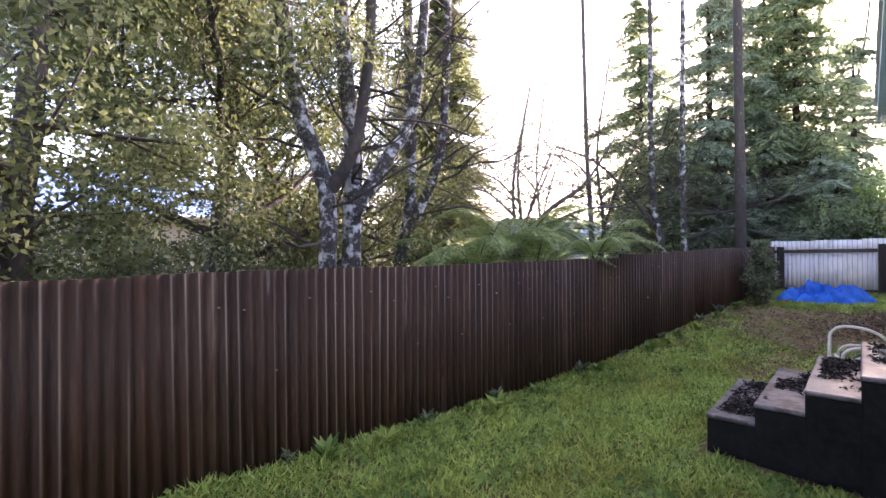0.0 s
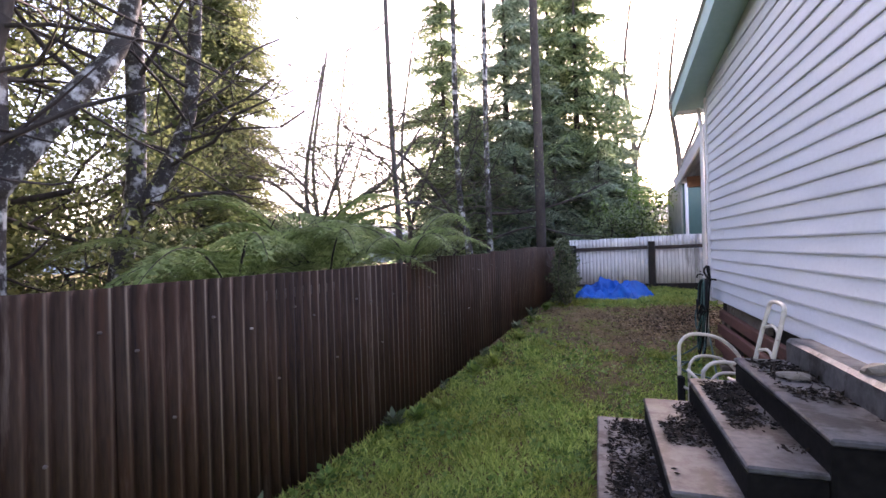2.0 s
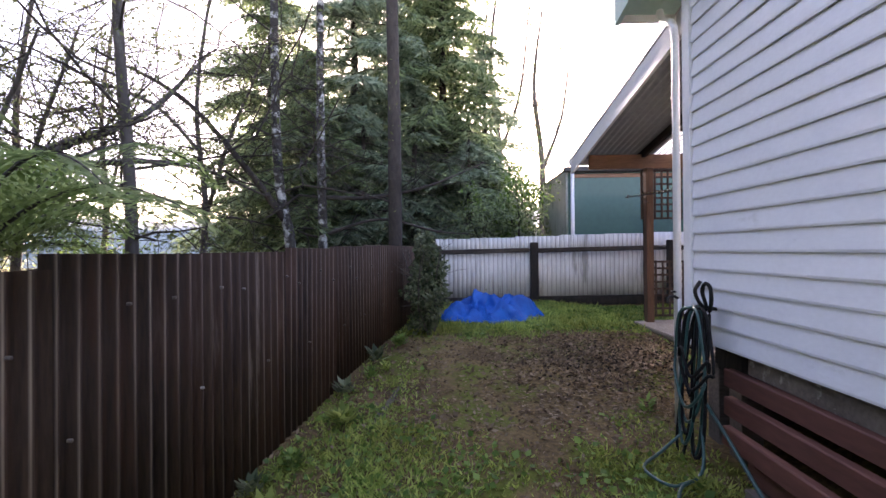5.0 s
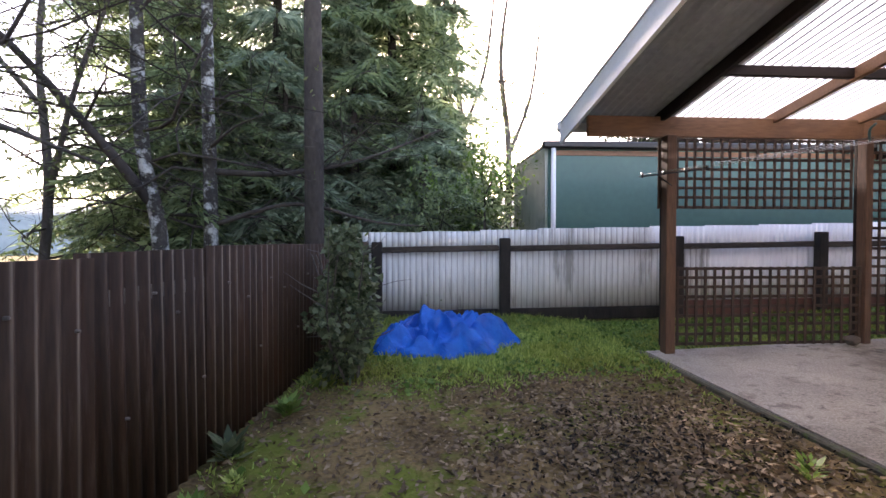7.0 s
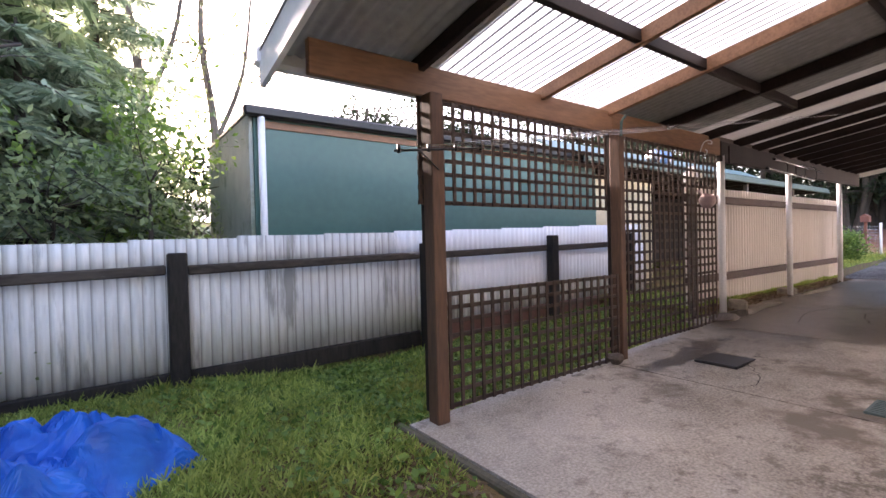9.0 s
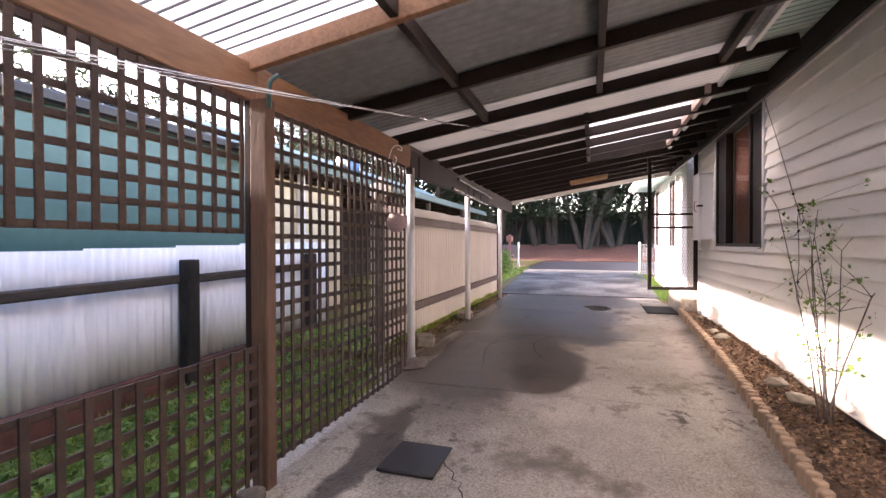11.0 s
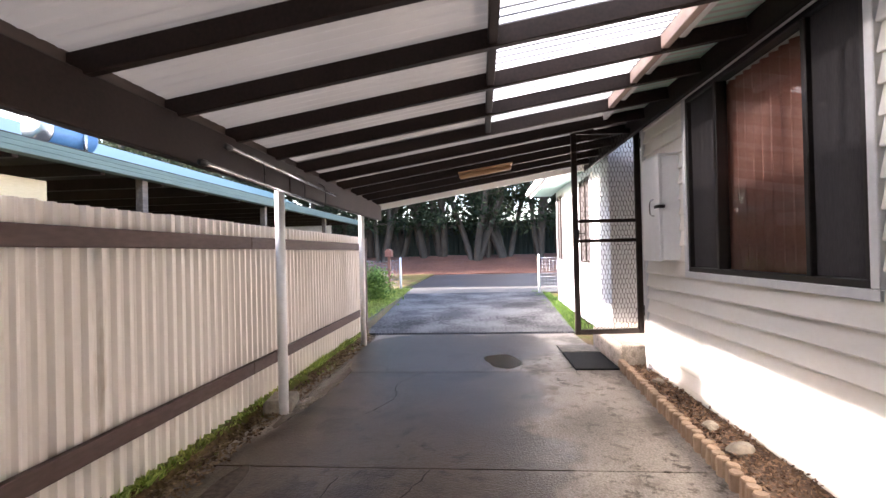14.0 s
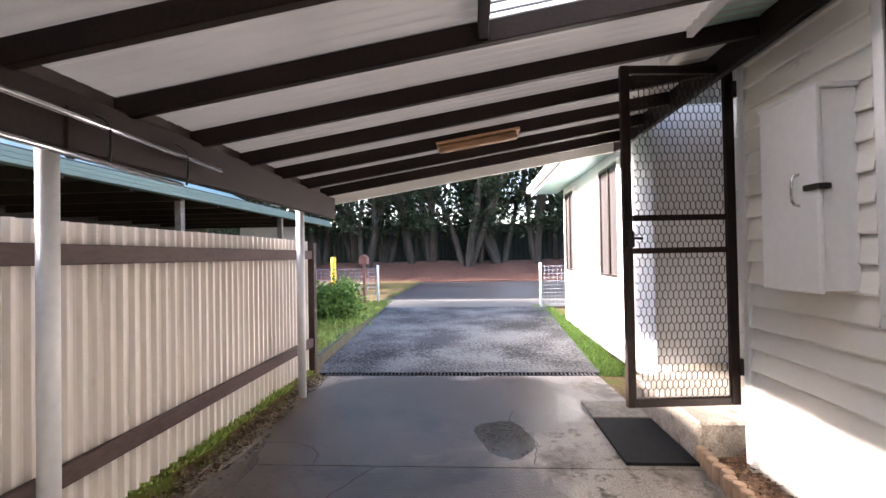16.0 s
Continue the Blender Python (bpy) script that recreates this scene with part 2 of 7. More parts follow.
M_WARM_WHITE = material("warm_white_painted_board", ((0.86, 0.82, 0.755), (0.91, 0.88, 0.825)), rough=0.42, grain=25, large=1.2, stretch=(1, 1, 2), bump=0.04, stain=(0.58, 0.54, 0.47), stain_amount=-0.05, stain_scale=3, random_tint=0.05)
M_WHITE_TRIM = material("white_gloss_paint", ((0.68, 0.68, 0.68), (0.78, 0.78, 0.78)), rough=0.35, grain=30, large=3, bump=0.04, stain=(0.45, 0.42, 0.38), stain_amount=-0.15, stain_scale=14)
M_TEAL = material("pale_teal_paint", ((0.34, 0.54, 0.49), (0.43, 0.62, 0.57)), rough=0.5, grain=20, large=2, bump=0.05)
M_SHED = material("green_shed_steel", ((0.030, 0.105, 0.090), (0.042, 0.135, 0.115)), rough=0.45, metal=0.0, grain=12, large=0.8, bump=0.03)
M_SHED_END = material("grey_green_cladding", ((0.30, 0.33, 0.29), (0.46, 0.48, 0.43)), rough=0.7, grain=5, large=0.6, stain=(0.18, 0.23, 0.17), stain_amount=0.35, stain_scale=1.2)
M_CEILING = material("white_roof_sheet", ((0.52, 0.50, 0.47), (0.62, 0.60, 0.57)), rough=0.6, grain=20, large=1.2, bump=0.04, stain=(0.42, 0.39, 0.35), stain_amount=0.0, stain_scale=2, random_tint=0.1)
M_GREY_SHEET = material("grey_roof_sheet", ((0.26, 0.265, 0.27), (0.38, 0.385, 0.39)), rough=0.5, metal=0.2, grain=15, large=1.2, bump=0.04)
M_CLEAR = sheet_material("clear_plastic_sheet", (0.78, 0.81, 0.83), 0.1)
M_CLEAR_DULL = sheet_material("dull_clear_sheet", (0.56, 0.58, 0.60), 0.06)
M_PALE_SHEET = material("pale_grey_sheet", ((0.15, 0.155, 0.16), (0.24, 0.245, 0.25)), rough=0.5, grain=15, large=1.2, bump=0.04, random_tint=0.15)
M_OPAL = sheet_material("opal_white_sheet", (0.44, 0.43, 0.415), 0.0, 0.5, 0.04)
M_CONCRETE = material("worn_concrete", ((0.16, 0.135, 0.108), (0.50, 0.44, 0.375)), rough=0.72, gloss=0.4, grain=75, large=1.2, bump=0.9, spread=0.32, stain=(0.15, 0.122, 0.096), stain_amount=0.24, stain_scale=1.7, random_tint=0.14, relief=0.012, fleck=((0.085, 0.066, 0.05), 8.0, 0.535))


def dampen(m, zones, dark, rough, ragged=0.5):
    """Soaked areas of the slab, given as ovals on the plan with wandering edges."""
    n, l = m.node_tree.nodes, m.node_tree.links
    b = n["Principled BSDF"]
    place, warp, push, shift = n.new("ShaderNodeNewGeometry"), n.new("ShaderNodeTexNoise"), n.new("ShaderNodeVectorMath"), n.new("ShaderNodeVectorMath")
    warp.inputs["Scale"].default_value, warp.inputs["Detail"].default_value = 1.6, 7
    l.new(place.outputs["Position"], warp.inputs["Vector"])
    push.operation, shift.operation = "MULTIPLY_ADD", "ADD"
    push.inputs[1].default_value, push.inputs[2].default_value = (2 * ragged,) * 3, (-ragged,) * 3
    l.new(warp.outputs["Color"], push.inputs[0])
    l.new(place.outputs["Position"], shift.inputs[0])
    l.new(push.outputs[0], shift.inputs[1])
    field = None
    for x, y, rx, ry in zones:
        mp, ln, inv = n.new("ShaderNodeMapping"), n.new("ShaderNodeVectorMath"), n.new("ShaderNodeMath")
        mp.inputs["Scale"].default_value, mp.inputs["Location"].default_value = (1 / rx, 1 / ry, 0), (-x / rx, -y / ry, 0)
        ln.operation, inv.operation = "LENGTH", "SUBTRACT"
        inv.inputs[0].default_value = 1.0
        l.new(shift.outputs[0], mp.inputs["Vector"])
        l.new(mp.outputs[0], ln.inputs[0])
        l.new(ln.outputs["Value"], inv.inputs[1])
        if field is None:
            field = inv.outputs[0]
        else:
            top = n.new("ShaderNodeMath")
            top.operation = "MAXIMUM"
            l.new(field, top.inputs[0])
            l.new(inv.outputs[0], top.inputs[1])
            field = top.outputs[0]
    soak, mix, wet = n.new("ShaderNodeMapRange"), n.new("ShaderNodeMixRGB"), n.new("ShaderNodeMapRange")
    soak.inputs["From Max"].default_value = 0.22
    l.new(field, soak.inputs["Value"])
    mix.blend_type = "MULTIPLY"
    mix.inputs[2].default_value = (*dark, 1)
    old = b.inputs["Base Color"].links[0].from_socket
    l.new(soak.outputs[0], mix.inputs[0])
    l.new(old, mix.inputs[1])
    l.new(mix.outputs[0], b.inputs["Base Color"])
    wet.inputs["To Min"].default_value, wet.inputs["To Max"].default_value = b.inputs["Roughness"].default_value, rough
    l.new(soak.outputs[0], wet.inputs["Value"])
    l.new(wet.outputs[0], b.inputs["Roughness"])


dampen(M_CONCRETE, ((7.3, 10.15, 3.1, 1.0), (7.2, 9.2, 0.7, 0.4), (8.5, 9.3, 1.2, 0.6), (10.3, 9.9, 1.2, 1.4), (10.6, 8.9, 0.8, 0.7), (5.7, 9.5, 0.8, 0.4), (3.9, 10.45, 0.8, 0.2)), (0.27, 0.225, 0.19), 0.3)
# Step timber in two tones: tops raised for reflected sky, sides shaded black.
M_STEP_TOP = material("sky_lightened_timber", ((0.040, 0.040, 0.041), (0.135, 0.135, 0.137)), rough=0.5, gloss=0.4, grain=25, large=4, bump=0.5, stain=(0.014, 0.014, 0.012), stain_amount=0.45, stain_scale=6)
M_STEP = material("shaded_step_timber", ((0.004, 0.004, 0.004), (0.014, 0.013, 0.012)), rough=0.85, gloss=0.1, grain=25, large=4, bump=0.4)
M_GROUND = material("damp_earth", ((0.066, 0.043, 0.021), (0.20, 0.138, 0.062)), rough=0.95, gloss=0.15, grain=35, large=1.4, spread=0.22, bump=0.9, relief=0.04, stain=(0.105, 0.125, 0.022), stain_amount=0.42, stain_scale=2.2)
M_MULCH = material("bark_mulch", ((0.045, 0.026, 0.017), (0.14, 0.085, 0.056)), rough=0.9, grain=50, large=4, bump=0.8, relief=0.03)
M_ASPHALT = material("grey_asphalt", ((0.022, 0.021, 0.021), (0.155, 0.152, 0.148)), rough=0.85, gloss=0.2, spread=0.16, grain=30, large=1.2, bump=1.0, stain=(0.05, 0.05, 0.052), stain_amount=0.25, stain_scale=0.7)
M_ROAD = material("wet_road", ((0.030, 0.032, 0.038), (0.05, 0.054, 0.062)), rough=0.3, grain=60, large=0.8, bump=0.1)
M_BANK = material("fallen_needles", ((0.075, 0.026, 0.015), (0.17, 0.068, 0.042)), rough=0.95, grain=8, large=0.7, bump=0.8, relief=0.08)
M_TARP = material("blue_tarpaulin", ((0.0004, 0.055, 0.30), (0.0012, 0.16, 0.62)), rough=0.27, gloss=0.2, grain=9, large=3, bump=0.25, relief=0.015)
M_BARK = material("lichen_bark", ((0.014, 0.012, 0.010), (0.06, 0.05, 0.042)), rough=0.9, grain=18, large=4, bump=0.9, relief=0.02, stain=(0.48, 0.48, 0.45), stain_amount=0.36, stain_scale=6, fleck=((0.25, 0.26, 0.22), 30.0, 0.55))
M_BARK_DARK = material("dark_bark", ((0.022, 0.017, 0.014), (0.07, 0.056, 0.045)), rough=0.9, grain=25, large=4, bump=0.7, relief=0.02, stretch=(1, 1, 0.4))
M_BARK_GREY = material("grey_bark", ((0.06, 0.05, 0.045), (0.14, 0.12, 0.105)), rough=0.9, grain=25, large=3, bump=0.6, relief=0.015, stretch=(1, 1, 0.3), stain=(0.22, 0.22, 0.19), stain_amount=0.1, stain_scale=6)
M_LEAF_OLIVE = leaf_material("olive_leaves", (0.058, 0.08, 0.027), (0.21, 0.235, 0.098), 0.55)
M_LEAF_DARK = leaf_material("dark_needles", (0.07, 0.115, 0.052), (0.40, 0.50, 0.26), 0.65)
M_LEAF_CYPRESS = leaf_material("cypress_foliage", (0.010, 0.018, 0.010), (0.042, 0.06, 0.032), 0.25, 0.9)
M_LEAF_BLUE = leaf_material("bluish_needles", (0.115, 0.175, 0.11), (0.46, 0.55, 0.38), 0.65)
M_LEAF_LIGHT = leaf_material("light_leaves", (0.06, 0.13, 0.025), (0.22, 0.34, 0.08), 0.4)
# The sunlight on these shrubs is put into the pale leaf colours.
M_LEAF_PALE = leaf_material("pale_sunlit_leaves", (0.20, 0.24, 0.11), (0.55, 0.56, 0.32), 0.6)
M_FERN = leaf_material("fern_leaflets", (0.13, 0.20, 0.06), (0.36, 0.46, 0.18), 0.6)
M_GRASS = leaf_material("grass_blades", (0.145, 0.245, 0.048), (0.53, 0.64, 0.185), 0.55, patch=(0.80, 0.68, 0.60))
M_VINE = leaf_material("ivy_leaves", (0.03, 0.055, 0.022), (0.20, 0.24, 0.13), 0.35, 0.4)
M_DRY = leaf_material("dead_leaves", (0.07, 0.045, 0.028), (0.30, 0.22, 0.14), 0.1, 0.8)
M_WINDOW_FRAME = material("dark_brown_aluminium", ((0.020, 0.015, 0.013), (0.034, 0.026, 0.023)), rough=0.35, metal=0.3, bump=0.02)
M_SCREEN = material("dark_fly_screen", ((0.032, 0.029, 0.030), (0.062, 0.055, 0.056)), rough=0.7, gloss=0.2, grain=90, large=2.0, stretch=(3, 1, 0.3), bump=0.05)
M_GLASS = glass_material("window_glass", (0.92, 0.95, 0.94), 0.85)
M_BLACK_METAL = material("black_metal", ((0.014, 0.013, 0.013), (0.026, 0.024, 0.023)), rough=0.4, metal=0.4, bump=0.03)
M_SILVER = material("bright_steel", ((0.55, 0.55, 0.56), (0.7, 0.7, 0.71)), rough=0.25, metal=0.9, bump=0.03)
M_CREAM_TUBE = material("chipped_cream_paint", ((0.55, 0.50, 0.40), (0.68, 0.63, 0.53)), rough=0.45, grain=40, large=6, bump=0.1, stain=(0.24, 0.12, 0.06), stain_amount=0.05, stain_scale=14)
M_HOSE = material("green_hose", ((0.010, 0.05, 0.045), (0.02, 0.085, 0.075)), rough=0.4, bump=0.05)
M_BLACK_RUBBER = material("black_rubber", ((0.008, 0.008, 0.008), (0.018, 0.018, 0.018)), rough=0.85, gloss=0.15, bump=0.2)
M_RED_BOARD = material("red_brown_boards", ((0.08, 0.026, 0.018), (0.17, 0.06, 0.042)), rough=0.7, grain=40, large=4, stretch=(1, 0.2, 1), bump=0.3, random_tint=0.4)
M_STONE = material("pale_stone", ((0.14, 0.12, 0.095), (0.29, 0.255, 0.205)), rough=0.85, grain=20, large=5, bump=0.6, relief=0.02, random_tint=0.3)
M_CURTAIN = material("rust_red_curtain", ((0.42, 0.20, 0.155), (0.58, 0.32, 0.255)), rough=0.9, grain=60, large=3, bump=0.1)
M_DARK_ROOM = material("dim_room_wall", ((0.025, 0.021, 0.018), (0.04, 0.034, 0.03)), rough=0.9)
# The roof's blue has the reflected sky put into its colour.
M_BLUE_ROOF = material("sky_tinted_blue_steel", ((0.11, 0.20, 0.42), (0.16, 0.27, 0.52)), rough=0.4, metal=0.1, bump=0.03)
M_PALE_WALL = material("pale_render", ((0.55, 0.52, 0.47), (0.68, 0.65, 0.60)), rough=0.8, grain=12, large=1)
M_CREAM_BOARD = material("cream_painted_boards", ((0.60, 0.50, 0.30), (0.72, 0.62, 0.42)), rough=0.6, grain=20, large=1.5, stretch=(1, 1, 6), bump=0.1)
M_GREEN_FENCE = material("dark_green_steel", ((0.008, 0.022, 0.022), (0.015, 0.035, 0.034)), rough=0.6, random_tint=0.2)
M_POT = material("mauve_plastic", ((0.30, 0.20, 0.20), (0.40, 0.28, 0.27)), rough=0.5, bump=0.05)
M_YELLOW = material("yellow_marker_paint", ((0.75, 0.48, 0.02), (0.85, 0.56, 0.04)), rough=0.5, bump=0.05)
M_RED_PAINT = material("red_painted_metal", ((0.20, 0.075, 0.055), (0.28, 0.12, 0.09)), rough=0.5, bump=0.05)
M_LAMP_WOOD = material("varnished_batten", ((0.35, 0.19, 0.09), (0.50, 0.30, 0.16)), rough=0.5, stretch=(1, 0.2, 1))
M_TEAL_COVER = material("teal_worn_cover", ((0.05, 0.10, 0.095), (0.12, 0.16, 0.15)), rough=0.6, grain=40, large=6, bump=0.2)
M_HILL = material("hazy_hill_bush", ((0.16, 0.20, 0.20), (0.24, 0.28, 0.27)), rough=1.0, grain=0.3, large=0.05)
M_GRAVEL = material("pale_gravel", ((0.08, 0.074, 0.065), (0.15, 0.137, 0.12)), rough=0.9, grain=40, large=1, bump=0.6)
M_WET = material("wet_concrete", ((0.065, 0.053, 0.043), (0.16, 0.132, 0.108)), rough=0.14, gloss=0.5, grain=38, large=1.3, bump=0.05, spread=0.24, relief=0.004, fleck=((0.035, 0.026, 0.02), 9.0, 0.56))
M_CRACK = material("dirt_in_crack", ((0.02, 0.018, 0.015), (0.05, 0.045, 0.038)), rough=0.95)
M_MOSSY = material("mossy_timber", ((0.05, 0.045, 0.03), (0.12, 0.105, 0.07)), rough=0.9, grain=40, large=5, bump=0.5, stain=(0.07, 0.10, 0.02), stain_amount=0.35, stain_scale=6)
M_PRIMED = material("pink_primed_timber", ((0.34, 0.24, 0.20), (0.46, 0.34, 0.29)), rough=0.7, grain=40, large=4, stretch=(0.3, 1, 1), bump=0.15)
M_PEELED = material("peeling_dark_rail", ((0.030, 0.024, 0.020), (0.085, 0.07, 0.058)), rough=0.9, gloss=0.2, grain=50, large=5, stretch=(0.25, 1, 1), stain=(0.50, 0.48, 0.44), stain_amount=0.06, stain_scale=4, bump=0.5)
M_SAGE = material("sage_green_steel", ((0.07, 0.105, 0.09), (0.10, 0.14, 0.12)), rough=0.8, grain=20, large=2, stretch=(0.2, 1, 1), bump=0.05)
M_PLATE = material("faded_brown_timber", ((0.045, 0.03, 0.025), (0.085, 0.06, 0.05)), rough=0.7, grain=40, large=4, stretch=(0.3, 1, 1), bump=0.2)
M_WET_LITTER = leaf_material("wet_black_leaves", (0.008, 0.007, 0.006), (0.034, 0.026, 0.020), 0.02, 0.95)
M_CHIPS = leaf_material("bark_chips", (0.05, 0.026, 0.016), (0.30, 0.19, 0.12), 0.05, 0.8)
M_STAKE = material("weathered_log", ((0.20, 0.13, 0.085), (0.34, 0.24, 0.16)), rough=0.8, grain=50, large=8, stretch=(1, 1, 0.3), bump=0.3, random_tint=0.3)
M_BLUE_DRUM = material("blue_painted_drum", ((0.04, 0.12, 0.24), (0.06, 0.17, 0.32)), rough=0.45, bump=0.05)


# ---- shapes ----
def obj(name, verts, faces, mat, parent=None, label="", smooth=False):
    me = bpy.data.meshes.new(name)
    me.from_pydata([tuple(v) for v in verts], [], [tuple(f) for f in faces])
    me.materials.append(mat)
    if smooth:
        me.polygons.foreach_set("use_smooth", [True] * len(me.polygons))
    ob = new(name, me)
    ob.parent = parent
    if label:
        ob["label"] = label
    return ob


def part(name, bm, mat, parent=None, label=""):
    me = bpy.data.meshes.new(name)
    bm.to_mesh(me)
    bm.free()
    me.materials.append(mat)
    ob = new(name, me)
    ob.parent = parent
    if label:
        ob["label"] = label
    return ob


def share(name, other, m, parent=None):
    ob = new(name, other.data)
    ob.parent = parent
    ob.matrix_basis = m
    return ob


def empty(name, label, category, at=(0, 0, 0), turn=0, group="", kind=""):
    ob = new(name)
    ob.matrix_basis = pose(*at, 0, 0, turn)
    return tagged(ob, label, category, group, kind)


def chamfered(lo, hi, b=0.004):
    """Verts and faces of a box with its edges cut off."""
    lo, hi = Vector(lo), Vector(hi)
    b = min(b, min(hi - lo) * 0.3)
    c, h = (lo + hi) / 2, (hi - lo) / 2
    verts, index = [], {}
    for sx in (-1, 1):
        for sy in (-1, 1):
            for sz in (-1, 1):
                for axis in range(3):
                    v = Vector((sx * (h.x - b), sy * (h.y - b), sz * (h.z - b)))
                    v[axis] = (sx, sy, sz)[axis] * h[axis]
                    index[(sx, sy, sz, axis)] = len(verts)
                    verts.append(c + v)
    faces = []
    for axis in range(3):
        u, w = (axis + 1) % 3, (axis + 2) % 3
        for s in (-1, 1):
            ring = []
            for a, d in ((-1, -1), (1, -1), (1, 1), (-1, 1)):
                k = [0, 0, 0]
                k[axis], k[u], k[w] = s, a, d
                ring.append(index[(*k, axis)])
            faces.append(ring if s > 0 else ring[::-1])
        for a in (-1, 1):
            for d in (-1, 1):
                k0, k1 = [0, 0, 0], [0, 0, 0]
                k0[axis], k0[u], k0[w] = -1, a, d
                k1[axis], k1[u], k1[w] = 1, a, d
                q = [index[(*k0, u)], index[(*k1, u)], index[(*k1, w)], index[(*k0, w)]]
                faces.append(q if a * d > 0 else q[::-1])
    for sx in (-1, 1):
        for sy in (-1, 1):
            for sz in (-1, 1):
                t = [index[(sx, sy, sz, a)] for a in range(3)]
                faces.append(t if sx * sy * sz > 0 else t[::-1])
    return verts, faces


def block(name, lo, hi, mat, parent=None, label="", b=0.004):
    return obj(name, *chamfered(lo, hi, b), mat, parent, label)


def beam(name, p, q, width, height, mat, parent=None, label="", b=0.004, up=(0, 0, 1)):
    """A straight bar from p to q."""
    p, q = Vector(p), Vector(q)
    way = (q - p).normalized()
    side = way.cross(Vector(up)).normalized()
    top = side.cross(way)
    v, f = chamfered((0, -width / 2, -height / 2), ((q - p).length, width / 2, height / 2), b)
    # the frame way, -side, top is right-handed
    return obj(name, [p + way * a.x - side * a.y + top * a.z for a in v], f, mat, parent, label)


def tube_data(points, radii, sides=6, verts=None, faces=None, cap=True):
    verts = [] if verts is None else verts
    faces = [] if faces is None else faces
    points = [Vector(p) for p in points]
    if not hasattr(radii, "__len__"):
        radii = [radii] * len(points)
    ref = Vector((0.31, 0.47, 0.83)).normalized()
    start = len(verts)
    for i, p in enumerate(points):
        way = (points[min(i + 1, len(points) - 1)] - points[max(i - 1, 0)]).normalized()
        u = way.cross(ref)
        if u.length < 0.05:
            u = way.cross(Vector((1, 0, 0)))
        u.normalize()
        w = way.cross(u)
        for k in range(sides):
            a = 2 * math.pi * k / sides
            verts.append(p + radii[i] * (math.cos(a) * u + math.sin(a) * w))
    for i in range(len(points) - 1):
        for k in range(sides):
            a, b2 = start + i * sides + k, start + i * sides + (k + 1) % sides
            faces.append((a, b2, b2 + sides, a + sides))
    if cap:
        faces.append(tuple(range(start + sides - 1, start - 1, -1)))
        faces.append(tuple(range(start + (len(points) - 1) * sides, start + len(points) * sides)))
    return verts, faces


def tube(name, points, radii, mat, parent=None, label="", sides=8):
    return obj(name, *tube_data(points, radii, sides), mat, parent, label, smooth=True)


def bend(points, steps=6):
    """A smooth line through the points."""
    pts = [Vector(p) for p in points]
    ext = [2 * pts[0] - pts[1]] + pts + [2 * pts[-1] - pts[-2]]
    out = []
    for i in range(1, len(ext) - 2):
        a, b, c, d = ext[i - 1:i + 3]
        for k in range(steps):
            t = k / steps
            out.append(0.5 * (2 * b + (c - a) * t + (2 * a - 5 * b + 4 * c - d) * t * t + (3 * b - a - 3 * c + d) * t ** 3))
    return out + [pts[-1]]


def ribbed(width, z0, z1, pitch=0.076, depth=0.022, square=False, thick=0.002, seed=0, top_wave=0.0):
    """A corrugated sheet in the plane y=0, x from 0 to width."""
    n = max(2, round(width / pitch * (8 if not square else 8)))
    rnd = random.Random(seed)
    verts, faces = [], []
    lift = rnd.uniform(-top_wave, top_wave)
    for side in (0, 1):
        for i in range(n + 1):
            x = width * i / n
            ph = (x / pitch) % 1
            if square:
                y = depth * min(1, max(0, (abs(ph - 0.5) - 0.14) / 0.1))
            else:
                y = depth * (0.5 + 0.5 * math.cos(2 * math.pi * ph))
            for z in (z0, (z0 + z1) / 2, z1 + lift):
                verts.append((x, y + side * thick, z))
    m = (n + 1) * 3
    for i in range(n):
        for j in range(2):
            a = i * 3 + j
            faces.append((a, a + 3, a + 4, a + 1))
            faces.append((m + a, m + a + 1, m + a + 4, m + a + 3))
        faces.append((i * 3 + 2, i * 3 + 5, m + i * 3 + 5, m + i * 3 + 2))
        faces.append((i * 3, m + i * 3, m + i * 3 + 3, i * 3 + 3))
    return verts, faces


def lerp_table(x, table):
    for (a, fa), (b, fb) in zip(table, table[1:]):
        if x <= b:
            t = max(0.0, (x - a) / (b - a))
            return fa + (fb - fa) * t
    return table[-1][1]


# ---- the ground ----
def drive_z(x):
    return lerp_table(x, ((1.3, 0.285), (3.4, 0.36), (5.5, 0.465), (6.5, 0.49), (11.4, 0.495), (17, 0.62), (30, 0.62)))


def fence_x(y):
    return -2.45 + 0.141 * (y - 5.37)


def ground_z(x, y):
    yard = lerp_table(y, ((-5, -0.12), (5, -0.13), (6.5, -0.04), (7.5, 0.07), (9, 0.19), (10.5, 0.27), (12.5, 0.35), (18, 0.4), (40, 0.2), (100, -2)))
    east = drive_z(max(1.3, x)) - (0.018 if x < 1.3 else 0.05) + (0.1 if (y > 11.05 and 5.5 < x <= 11.4) or (y > 11.6 and x > 11.4) else 0.0)
    if x > 27.2:
        east = 0.6 + 0.85 * min(1, (x - 27.2) / 4.0) + min(2, max(0, x - 34) * 0.05)
    k = min(1, max(0, (x - 0.55) / 0.65))
    z = yard * (1 - k) + east * k
    west = fence_x(y) - x
    if west > 0:
        z -= min(0.25, west * 0.2) + min(4, max(0, west - 12) * 0.05)
    if -3.2 < x < 1.3 and 0 < y < 13:
        z += 0.025 * noise.noise((x * 1.3, y * 1.3, 0)) + 0.012 * noise.noise((x * 5, y * 5, 3))
    return z


